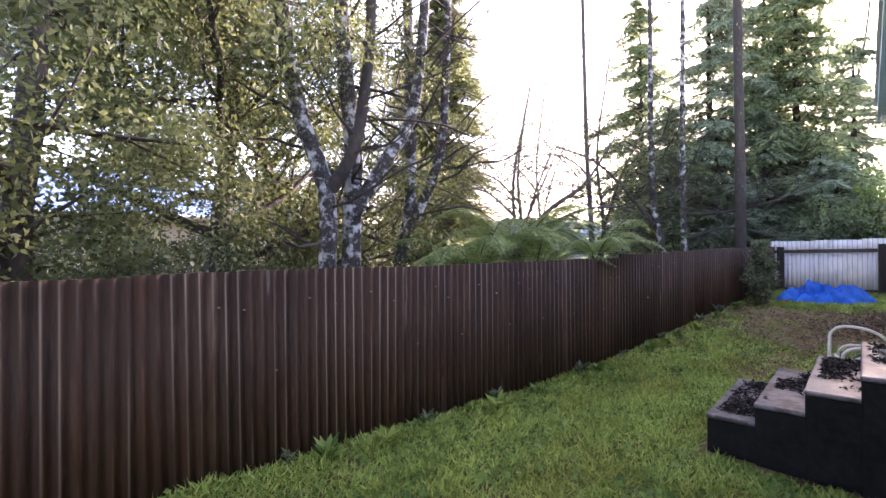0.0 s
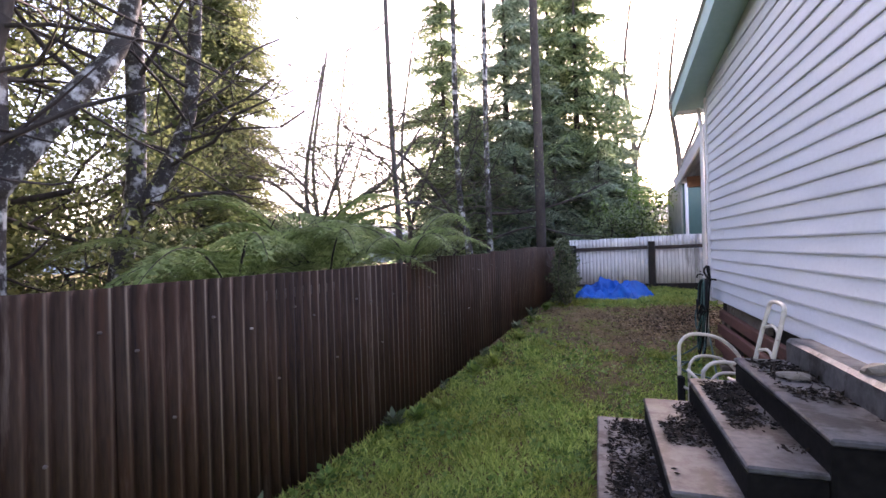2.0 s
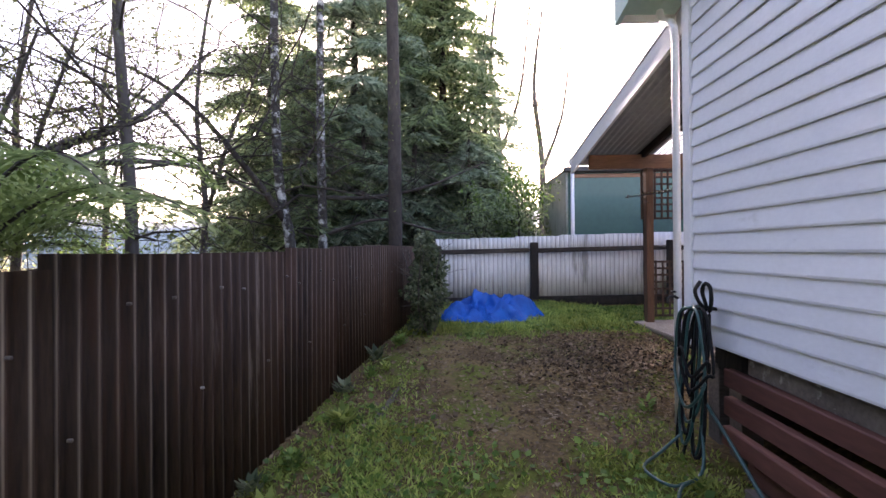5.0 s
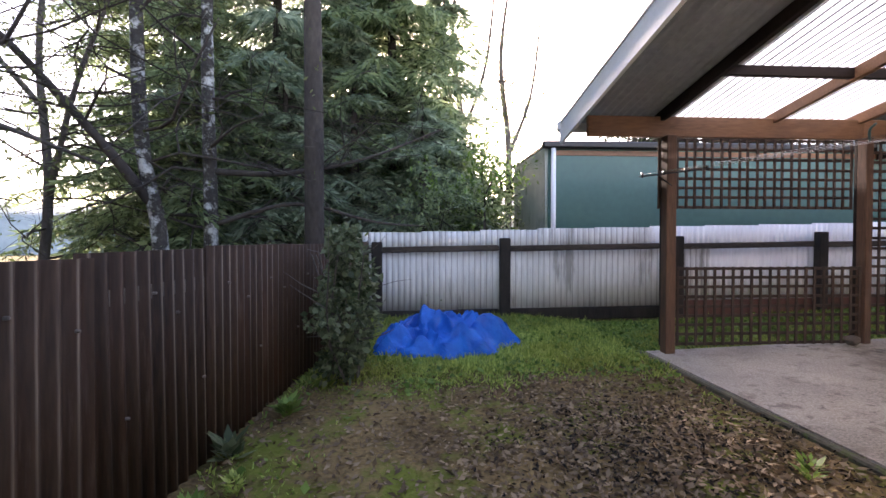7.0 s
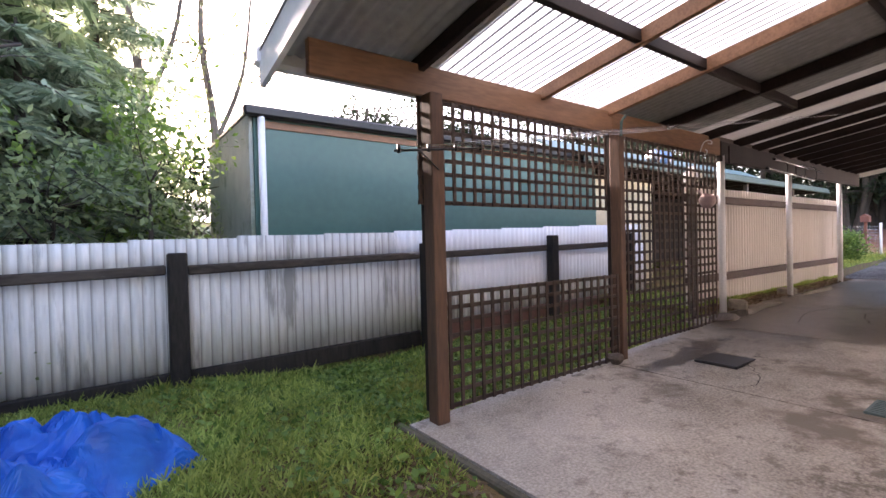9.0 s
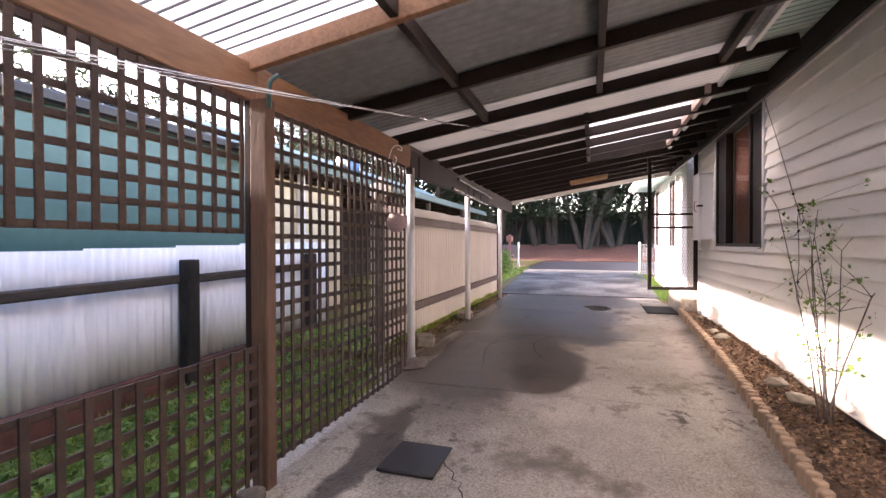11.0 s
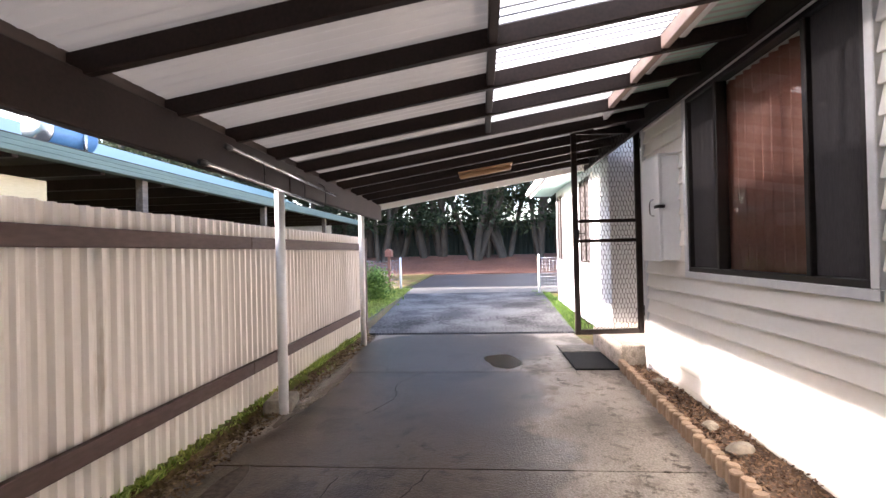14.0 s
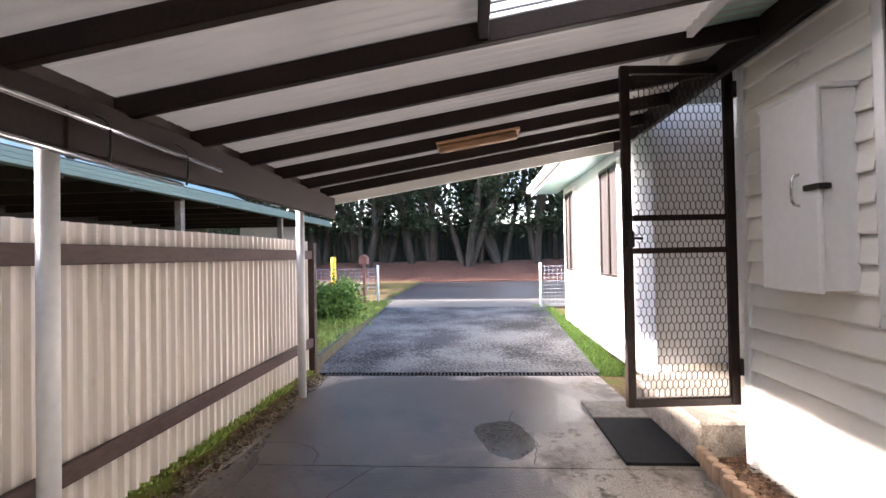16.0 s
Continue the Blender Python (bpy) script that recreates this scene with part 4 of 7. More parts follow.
for x, y, w in ((1.47, 10.73, 0.047), (3.385, 10.72, 0.036)):
    block("timber_post", (x - w, y - 0.05, drive_z(x) - 0.02), (x + w, y + 0.05, 2.3), M_PINE_POST, carport, "stained pine post", 0.006)
    block("post_back", (x - w + 0.006, y + 0.05, drive_z(x) + 0.05), (x + w - 0.006, y + 0.09, 2.3), M_BROWN, carport, "dark timber behind the post", 0.006)
for x, y in ((5.56, 10.8), (7.9, 10.86), (10.55, 10.9)):
    tube("steel_post", [(x, y, drive_z(x) - 0.02), (x, y, 2.3)], 0.038, M_WHITE_TRIM, carport, "white painted steel post", 14)


def lattice(x0, x1, z0, z1, y, name_label):
    t = empty("lattice_panel", name_label, "lattice", group="lattice panels of the carport")
    pitch, rise, w = 0.0878, 0.0915, 0.027
    n = round((x1 - x0) / pitch)
    first = None
    for i in range(n + 1):
        x = x0 + (x1 - x0) * i / n
        if first is None:
            first = block("slat", (-w / 2, -0.011, z0), (w / 2, 0, z1), M_LATTICE, t, b=0.002)
            first.matrix_basis = pose(x, y, 0)
        else:
            share("slat", first, pose(x + 0.002 * math.sin(i * 7), y, 0, 0, 0.15 * math.sin(i * 3), 0), t)
    m, first = round((z1 - z0) / rise), None
    for j in range(m + 1):
        z = z0 + 0.015 + (z1 - z0 - 0.03) * j / m
        if first is None:
            first = block("slat", (x0 - 0.01, 0.001, -w / 2), (x1 + 0.01, 0.012, w / 2), M_LATTICE, t, b=0.002)
            first.matrix_basis = pose(0, y, z)
        else:
            share("slat", first, pose(0, y, z, 0, 0.1 * math.sin(j * 5), 0), t)
    return t


lattice(1.40, 3.30, 1.63, 2.29, 10.78, "upper brown lattice panel beside the posts")
lattice(1.45, 3.32, 0.36, 1.09, 10.70, "lower brown lattice panel above the slab edge")
lattice(3.46, 5.25, 0.43, 2.28, 10.74, "tall brown lattice panel beside the fence")


# ---- steps ----
STEPS = ((-0.845, -0.54, 0.14), (-0.55, -0.27, 0.285), (-0.28, -0.005, 0.435), (-0.015, 0.26, 0.58))
steps = empty("garden_steps", "damp timber steps with lit tops and shaded sides painted in, covered in leaf litter", "steps", kind="")
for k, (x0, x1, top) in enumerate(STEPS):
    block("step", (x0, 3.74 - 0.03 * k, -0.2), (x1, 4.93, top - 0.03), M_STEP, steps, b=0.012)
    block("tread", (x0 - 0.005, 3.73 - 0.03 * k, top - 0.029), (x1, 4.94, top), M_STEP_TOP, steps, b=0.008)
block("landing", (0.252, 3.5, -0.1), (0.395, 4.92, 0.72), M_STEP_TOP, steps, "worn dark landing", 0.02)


# ---- trees ----
class Wood:
    """Collects limbs into one mesh and keeps the twig ends for leaves."""

    def __init__(self, seed):
        self.r, self.v, self.f, self.tips = random.Random(seed), [], [], []

    def limb(self, start, way, length, radius, level, wander=0.25, lift=0.0, split=3, keep=0.6, sides=6, spread=0.7, end_radius=0.35):
        r, p, way = self.r, Vector(start), Vector(way).normalized()
        n = max(3, int(length / 0.35))
        n = min(n, 12)
        pts, rad = [p.copy()], [radius]
        for i in range(n):
            way = (way + Vector((r.gauss(0, wander), r.gauss(0, wander), r.gauss(0, wander) + lift)) * 0.5).normalized()
            p = p + way * (length / n)
            pts.append(p.copy())
            rad.append(radius * (1 - (1 - end_radius) * (i + 1) / n))
        tube_data(pts, rad, max(3, sides), self.v, self.f, cap=False)
        if level > 0:
            for k in range(split):
                i = r.randint(max(1, n // 3), n)
                out = Vector((r.gauss(0, 1), r.gauss(0, 1), r.gauss(0, 0.6))).normalized()
                w = (pts[min(i, n)] - pts[i - 1]).normalized()
                self.limb(pts[i], w * (1 - spread) + out * spread, length * keep * r.uniform(0.7, 1.2), rad[i] * 0.68, level - 1, wander, lift, split, keep, max(3, sides - 1), spread, end_radius)
        else:
            for i in range(1, n + 1):
                self.tips.append((pts[i], (pts[i] - pts[i - 1]).normalized()))
        return pts, rad


def leaf_sheet(name, centres, ways, sides, lengths, widths, mat, parent, label="", fold=0.0):
    """Many diamond leaves in one mesh."""
    c, w, s = np.asarray(centres, float), np.asarray(ways, float), np.asarray(sides, float)
    w /= np.linalg.norm(w, axis=1)[:, None] + 1e-9
    s -= w * (s * w).sum(1)[:, None]
    s /= np.linalg.norm(s, axis=1)[:, None] + 1e-9
    L, W = np.asarray(lengths, float).reshape(-1, 1), np.asarray(widths, float).reshape(-1, 1)
    n = len(c)
    verts = np.empty((n, 4, 3))
    verts[:, 0], verts[:, 2] = c, c + w * L
    verts[:, 1], verts[:, 3] = c + w * L * 0.45 + s * W / 2, c + w * L * 0.45 - s * W / 2
    me = bpy.data.meshes.new(name)
    me.vertices.add(4 * n)
    me.vertices.foreach_set("co", verts.reshape(-1))
    me.loops.add(4 * n)
    me.loops.foreach_set("vertex_index", np.arange(4 * n, dtype=np.int32))
    me.polygons.add(n)
    me.polygons.foreach_set("loop_start", np.arange(0, 4 * n, 4, dtype=np.int32))
    me.update(calc_edges=True)
    me.materials.append(mat)
    ob = new(name, me)
    ob.parent = parent
    if label:
        ob["label"] = label
    return ob


def crown_from(tips, rng, per, size, aspect, scatter, droop=0.0):
    """Leaves scattered about twig ends."""
    pts = np.array([t[0][:] for t in tips])
    way = np.array([t[1][:] for t in tips])
    c = np.repeat(pts, per, 0)
    n = len(c)
    c = c + rng.normal(0, scatter, (n, 3)) * np.array((1, 1, 0.7))
    w = np.repeat(way, per, 0) * 0.5 + rng.normal(0, 0.6, (n, 3)) - np.array((0, 0, droop))
    s = rng.normal(0, 1, (n, 3))
    L = size * rng.uniform(0.6, 1.3, n)
    return c, w, s, L, L * aspect


def broadleaf(name, at, height, seed, bark, leaf, label, radius=0.12, per=8, size=0.07, aspect=0.5, scatter=0.12, lean=(0, 0, 1), levels=3, split=4, spread=0.65, trunk_share=0.45, keep=0.62, droop=0.0, limbs=6, aim=None):
    t = empty(name, label, "tree", at)
    wood = Wood(seed)
    pts, rad = wood.limb((0, 0, -0.3), lean, height * 0.85, radius, 0, 0.08, 0.02, sides=9, end_radius=0.25)
    wood.tips.clear()
    r = wood.r
    for k in range(limbs):
        i = min(len(pts) - 1, max(1, int(len(pts) * (trunk_share + (1 - trunk_share) * k / max(1, limbs - 1)))))
        a = r.uniform(0, 6.28) if aim is None else aim + r.uniform(-1.2, 1.2)
        wood.limb(pts[i], (math.cos(a), math.sin(a), r.uniform(0.1, 0.8)), height * r.uniform(0.25, 0.42), rad[i] * 0.55, levels - 1, 0.28, 0.02, split, keep, 5, spread)
    obj("trunk", wood.v, wood.f, bark, t, smooth=True)
    if per:
        rng = np.random.default_rng(seed)
        leaf_sheet("crown", *crown_from(wood.tips, rng, per, size, aspect, scatter, droop), leaf, t)
    return t


def conifer(name, at, height, reach, seed, leaf, label, trunk_r=0.13, base=0.06, density=1.0, taper=0.75):
    """Drooping whorled branches with flat feathery sprays."""
    t = empty(name, label, "tree", at)
    r, rng = random.Random(seed), np.random.default_rng(seed)
    v, f = tube_data([(0, 0, -0.4), (0.03, 0, height * 0.3), (0, 0.04, height * 0.65), (0, 0, height)], [trunk_r, trunk_r * 0.8, trunk_r * 0.45, 0.01], 9)
    C, Wd, Sd, L = [], [], [], []
    n = int(height * 20 * density)
    for k in range(n):
        u = base + (1 - base) * (k + r.random()) / n
        z = height * u
        a = r.uniform(0, 6.283)
        ln = reach * (1 - u) ** taper * r.uniform(0.65, 1.15) + 0.25
        out = Vector((math.cos(a), math.sin(a), 0))
        m = 7
        pts = []
        for i in range(m + 1):
            q = i / m
            pts.append(Vector((0, 0, z)) + out * ln * q + Vector((0, 0, ln * (0.18 * q - 0.42 * q * q))))
        tube_data(pts, [0.022 * (1 - 0.85 * i / m) * (0.5 + ln / reach) for i in range(m + 1)], 4, v, f, cap=False)
        for i in range(1, m + 1):
            for side in (-1, 1):
                for q in range(2):
                    s0 = pts[i] * (1 - q / 2) + pts[i - 1] * (q / 2)
                    side_way = (out.cross(Vector((0, 0, 1))) * side + out * r.uniform(0.3, 0.9) + Vector((0, 0, r.uniform(-0.5, 0.05)))).normalized()
                    sl = ln * 0.30 * (1.15 - i / m * 0.6) * r.uniform(0.6, 1.2)
                    cnt = max(6, int(sl / 0.024))
                    qq = np.linspace(0.05, 1, cnt)[:, None]
                    base_p = np.array(s0[:]) + np.array(side_way[:]) * sl * qq + np.array((0, 0, -1.0)) * (qq ** 2) * sl * 0.35
                    C.append(base_p)
                    flip = np.where(np.arange(cnt) % 2, 1.0, -1.0)[:, None]
                    Wd.append(np.array(side_way[:]) * 0.8 + flip * np.array(out[:]) * 0.8 + rng.normal(0, 0.25, (cnt, 3)) + np.array((0, 0, -0.35)))
                    Sd.append(rng.normal(0, 0.5, (cnt, 3)) + np.array(out.cross(Vector((0, 0, 1)))[:]))
                    L.append(0.17 * rng.uniform(0.6, 1.3, cnt))
    obj("trunk", v, f, M_BARK_DARK, t, smooth=True)
    L = np.concatenate(L)
    leaf_sheet("crown", np.concatenate(C), np.concatenate(Wd), np.concatenate(Sd), L, L * 0.23, leaf, t)
    return t


def tree_fern(at, size, seed, fronds, label, aim=None):
    """Arching fronds, each with paired leaflets."""
    t = empty("tree_fern", label, "fern", at)
    r, rng = random.Random(seed), np.random.default_rng(seed)
    v, f = tube_data([(0, 0, -1.6), (0, 0, 0)], [0.09, 0.11], 8)
    C, Wd, Sd, L, Wi = [], [], [], [], []
    for k in range(fronds):
        a = 6.283 * k / fronds + r.uniform(-0.2, 0.2) if aim is None else aim + r.uniform(-1.4, 1.4)
        out = Vector((math.cos(a), math.sin(a), 0))
        ln, rise = size * r.uniform(0.75, 1.15), r.uniform(0.8, 1.9)
        m = 22
        pts = [out * ln * (i / m) + Vector((0, 0, ln * (rise * i / m - (rise * 0.6 + 0.25) * (i / m) ** 2))) for i in range(m + 1)]
        tube_data(pts, [0.010 * (1 - 0.8 * i / m) for i in range(m + 1)], 4, v, f, cap=False)
        for i in range(3, m + 1):
            way = (pts[i] - pts[i - 1]).normalized()
            across = way.cross(Vector((0, 0, 1))).normalized()
            pl = size * 0.24 * math.sin(math.pi * min(1, (i / m) * 0.9 + 0.1)) + 0.03
            for side in (-1, 1):
                d = (across * side + way * 0.45 + Vector((0, 0, -0.15))).normalized()
                cnt = max(4, int(pl / 0.02))
                q = np.linspace(0.05, 1, cnt)[:, None]
                p = np.array(pts[i][:]) + np.array(d[:]) * pl * q + np.array((0, 0, -0.25)) * pl * q ** 2
                for s2 in (-1, 1):
                    C.append(p)
                    Wd.append(np.array(way[:]) * s2 + np.array(d[:]) * 0.5 + rng.normal(0, 0.08, (cnt, 3)))
                    Sd.append(np.tile(np.array(d[:]), (cnt, 1)) + rng.normal(0, 0.1, (cnt, 3)))
                    L.append((0.05 * (1.1 - q[:, 0]) + 0.014) * size)
    obj("trunk", v, f, M_BARK_DARK, t, smooth=True)
    L = np.concatenate(L)
    leaf_sheet("fronds", np.concatenate(C), np.concatenate(Wd), np.concatenate(Sd), L, L * 0.34, M_FERN, t)
    return t


def bare_limbs(name, at, lines, seed, bark, label, leaf=None, per=0, twig=0.9, levels=3, size=0.05, every=1, split=3):
    """Trunks along given lines, with bare twigs."""
    t = empty(name, label, "tree", at)
    tips = []
    for k, (pts, r0, r1, twigs) in enumerate(lines):
        line = bend(pts, 6)
        n = len(line)
        radii = [(r0 + (r1 - r0) * i / (n - 1)) * (1 + 0.10 * noise.noise((i * 1.3, seed, k))) for i in range(n)]
        stem = obj("limb" if k else "trunk", *tube_data(line, radii, 12 if r0 > 0.05 else 7), bark if k == 0 or r0 > 0.095 or bark is not M_BARK else M_BARK_DARK, t, smooth=True)
        if twigs:
            wood = Wood(seed * 10 + k)
            for i in range(max(2, n // 4), n, every):
                a = wood.r.uniform(0, 6.283)
                wood.limb(line[i], (math.cos(a), math.sin(a), wood.r.uniform(-0.2, 0.7)), twig * wood.r.uniform(0.6, 1.7), radii[i] * 0.24 + 0.004, levels, 0.45, 0.02, split, 0.66, 4, 0.7, 0.4)
            tagged(obj("twig_mass", wood.v, wood.f, M_BARK_DARK, t, smooth=True), kind="stuff")
            tips += wood.tips
    if per:
        rng = np.random.default_rng(seed)
        leaf_sheet("crown", *crown_from(tips, rng, per, size, 0.4, 0.06), leaf or M_LEAF_OLIVE, t)
    return t


# the lichened trunks just behind the fence
bare_limbs("lichened_tree", (-4.98, 3.19, -0.35), [([(0, 0, 0), (0.05, 0.05, 1.2), (0.0, 0.1, 2.4), (-0.28, -0.15, 3.6), (-0.5, -0.3, 5.5), (-0.6, -0.5, 8)], 0.125, 0.085, True), ([(0.0, 0.1, 2.35), (0.2, 0.35, 2.9), (0.25, 0.5, 3.6), (0.3, 0.6, 5.0), (0.3, 0.5, 8)], 0.085, 0.06, True)], 3, M_BARK, "slender trunk with white lichen patches and dark limb", twig=1.0, per=1, levels=1, every=2)
bare_limbs("lichened_tree", (-4.95, 3.62, -0.35), [([(0, 0, 0), (0.0, 0.02, 1.5), (-0.05, 0.1, 3), (-0.12, 0.0, 4.5), (-0.2, -0.1, 8)], 0.14, 0.085, True), ([(0, 0.03, 2.1), (0.15, 0.5, 2.9), (0.25, 0.9, 3.6), (0.3, 1.1, 5), (0.3, 1.3, 8)], 0.10, 0.06, True)], 4, M_BARK, "forked trunk with white and dark lichen patches", twig=1.0, per=1, levels=1, every=2)
bare_limbs("lichened_tree", (-5.65, 5.0, -0.4), [([(0, 0, 0), (0.05, 0.1, 1.5), (0.1, 0.3, 3), (0.1, 0.2, 8)], 0.125, 0.08, True), ([(0.05, 0.1, 1.8), (0.3, 0.6, 2.9), (0.4, 0.8, 4), (0.4, 1.0, 8)], 0.10, 0.06, True)], 5, M_BARK, "grey mossy trunk with pale lichen", twig=1.3, per=1)
bare_limbs("bare_sapling", (-4.0, 8.75, -0.3), [([(0, 0, 0), (0, 0, 2), (-0.05, -0.1, 4), (-0.1, -0.2, 9)], 0.062, 0.03, True)], 6, M_BARK_GREY, "thin straight bare trunk with fine twigs", twig=1.6, per=2, size=0.045, split=4)
bare_limbs("leaning_bare_tree", (-5.2, 7.2, -0.3), [([(0, 0, 0), (-0.1, 0.5, 1.2), (0.2, 1.4, 2.3), (0.6, 2.6, 3.1), (0.9, 3.5, 4.2)], 0.08, 0.02, True), ([(-0.1, 0.5, 1.3), (0.7, 1.2, 2.2), (1.2, 2.4, 2.5), (1.6, 3.6, 2.3)], 0.05, 0.012, True)], 7, M_BARK_GREY, "leaning bare tree with arching branches", twig=1.5, per=2, size=0.045)
bare_limbs("lichened_tree", (-3.55, 11.7, -0.2), [([(0, 0, 0), (-0.05, 0, 1.6), (-0.25, 0, 3.2), (-0.3, 0.1, 9)], 0.1, 0.05, True), ([(-0.1, 0, 1.9), (-0.6, -0.3, 2.7), (-1.3, -0.7, 3.6), (-2.2, -1.2, 4.1)], 0.06, 0.015, True)], 8, M_BARK, "lichened trunk with long side limb", twig=1.2, levels=2)
bare_limbs("lichened_tree", (-3.15, 11.9, -0.2), [([(0, 0, 0), (0, 0, 2), (-0.02, 0, 4), (0.0, 0.1, 9)], 0.085, 0.05, True), ([(0, 0, 2.3), (0.8, 0.1, 2.3), (1.7, 0.2, 2.5), (2.6, 0.4, 2.9)], 0.04, 0.01, True), ([(0, 0, 1.7), (0.9, 0.1, 1.95), (1.8, 0.1, 1.75), (2.4, 0.2, 1.7)], 0.03, 0.008, False)], 9, M_BARK, "lichened trunk with low bare side limbs", twig=0.7)
bare_limbs("straight_tree", (-1.98, 11.75, 0.0), [([(0, 0, 0), (0.0, 0, 3), (-0.03, 0, 6), (-0.05, 0, 10)], 0.115, 0.075, False)], 10, M_BARK_DARK, "straight dark conifer trunk behind the fence")
for k, (x, y, h) in enumerate(((-1.0, 21, 12), (0.6, 22, 12), (2.4, 23, 11), (-3.5, 20, 13))):
    bare_limbs("tall_bare_tree", (x, y, 0), [([(0, 0, 0), (0.1, 0, h * 0.4), (-0.2, 0, h * 0.7), (0.2, 0.2, h)], 0.16, 0.03, True), ([(0.1, 0, h * 0.4), (0.9, 0, h * 0.6), (1.3, 0, h * 0.9)], 0.08, 0.02, True)], 20 + k, M_BARK_GREY, "tall thin bare tree beyond the fence", M_LEAF_OLIVE, 2, twig=2.2, size=0.12, levels=2)

for k, (x, y, h) in enumerate(((-7.0, 10.5, 6.5), (-5.6, 12.5, 7.5), (-8.5, 14.0, 8.0), (-6.3, 9.2, 5.5))):
    bare_limbs("bare_tree", (x, y, -0.4), [([(0, 0, 0), (0.2, 0.1, h * 0.3), (-0.1, 0.4, h * 0.6), (0.3, 0.5, h)], 0.07, 0.02, True), ([(0.2, 0.1, h * 0.3), (0.8, -0.3, h * 0.46), (1.3, -0.5, h * 0.58), (1.6, -0.6, h * 0.66)], 0.04, 0.01, True), ([(0.1, 0.2, h * 0.45), (-0.9, 0.3, h * 0.58), (-2.0, 0.1, h * 0.62), (-2.9, 0.0, h * 0.58)], 0.038, 0.01, True)], 120 + k, M_BARK_GREY, "thin many-branched bare tree beyond the fence", twig=1.5, per=2, size=0.045, split=3)

# evergreens
broadleaf("evergreen_tree", (-7.4, 2.8, -0.4), 8, 31, M_BARK_DARK, M_LEAF_OLIVE, "spreading olive-green small-leaved evergreen tree", 0.2, per=110, size=0.075, scatter=0.17, limbs=22, trunk_share=0.12, levels=3, split=4)
broadleaf("evergreen_tree", (-5.2, 0.4, -0.4), 7, 32, M_BARK_DARK, M_LEAF_OLIVE, "dark-trunked evergreen tree overhanging the fence", 0.16, per=170, size=0.055, scatter=0.17, limbs=12, trunk_share=0.3, levels=3, split=4)
broadleaf("evergreen_tree", (-9.5, 5.5, -0.4), 9, 33, M_BARK_DARK, M_LEAF_OLIVE, "tall olive-green evergreen tree", 0.2, per=75, size=0.08, scatter=0.18, limbs=20, trunk_share=0.15, levels=3, split=4)
conifer("column_cypress", (-9.6, 10.6, -0.4), 9.5, 1.6, 34, M_LEAF_OLIVE, "tall column-shaped green cypress", base=0.02, density=1.5, taper=0.35)
conifer("column_cypress", (-11.6, 11.4, -0.4), 8.5, 1.6, 35, M_LEAF_OLIVE, "smaller column-shaped green cypress tree", base=0.02, density=1.3, taper=0.35)
for k, (x, y, h, rch, mat) in enumerate(((-3.2, 14.6, 10.5, 2.4, M_LEAF_BLUE), (-1.3, 15.1, 9.5, 2.1, M_LEAF_DARK), (-5.2, 15.0, 9, 2.3, M_LEAF_DARK), (-2.2, 16.8, 12, 2.8, M_LEAF_DARK), (-0.2, 17.2, 7, 1.9, M_LEAF_BLUE), (-0.5, 14.9, 3.6, 1.4, M_LEAF_BLUE), (-3.9, 13.3, 5.0, 2.0, M_LEAF_DARK), (-1.9, 14.5, 4.8, 1.6, M_LEAF_BLUE), (-0.75, 14.0, 3.4, 1.5, M_LEAF_BLUE), (-2.9, 14.0, 4.4, 1.9, M_LEAF_BLUE))):
    conifer("conifer", (x, y, 0.1), h, rch, 40 + k, mat, "dark drooping conifer with feathery sprays", density=0.7)
for k, (x, y, s, n, z) in enumerate(((-2.72, 6.1, 0.8, 13, 1.32), (-4.1, 6.2, 1.3, 12, 1.3), (-3.9, 4.9, 1.2, 11, 1.0), (-4.9, 8.0, 1.3, 11, 1.2), (-3.4, 5.6, 1.0, 9, 1.0))):
    tree_fern((x, y, z - 0.15), s * 1.12, 60 + k, n, "green tree fern with arching fronds behind the fence")
for k, (x, y, h) in enumerate(((-6.5, 7.5, 1.9), (-7.5, 6.3, 2.2), (-8.0, 8.6, 2.2), (-6.2, 1.8, 1.5), (-5.8, 0.2, 1.4), (-9.5, 13.5, 2.6), (-6.8, 12.5, 2.2))):
    broadleaf("shrub", (x, y, -0.4), h, 70 + k, M_BARK_GREY, M_LEAF_PALE if k % 3 else M_LEAF_LIGHT, "leafy pale green sunlit shrub", 0.04, per=20, size=0.07, scatter=0.15, limbs=9, trunk_share=0.1, levels=2, split=4)

for k, (x, y, h) in enumerate(((0.15, 13.75, 2.5), (-0.55, 13.6, 2.2), (0.45, 14.3, 2.9))):
    broadleaf("laurel_shrub", (x, y, 0.2), h, 170 + k, M_BARK_DARK, M_LEAF_DARK if k else M_LEAF_LIGHT, "dense green leafy shrub beside the green shed", 0.05, per=16, size=0.075, aspect=0.5, scatter=0.13, limbs=14, trunk_share=0.1, levels=2, split=5)

# Dark shrubs added behind the conifers to block light from the low sky.
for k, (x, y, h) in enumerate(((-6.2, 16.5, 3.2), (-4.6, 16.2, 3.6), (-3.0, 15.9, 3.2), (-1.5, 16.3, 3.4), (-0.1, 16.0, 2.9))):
    broadleaf("undergrowth_shrub", (x, y, 0.0), h, 180 + k, M_BARK_DARK, M_LEAF_CYPRESS, "dark dense shrub added to block the low sky behind the conifers", 0.06, per=22, size=0.12, aspect=0.45, scatter=0.2, limbs=16, trunk_share=0.08, levels=2, split=5)

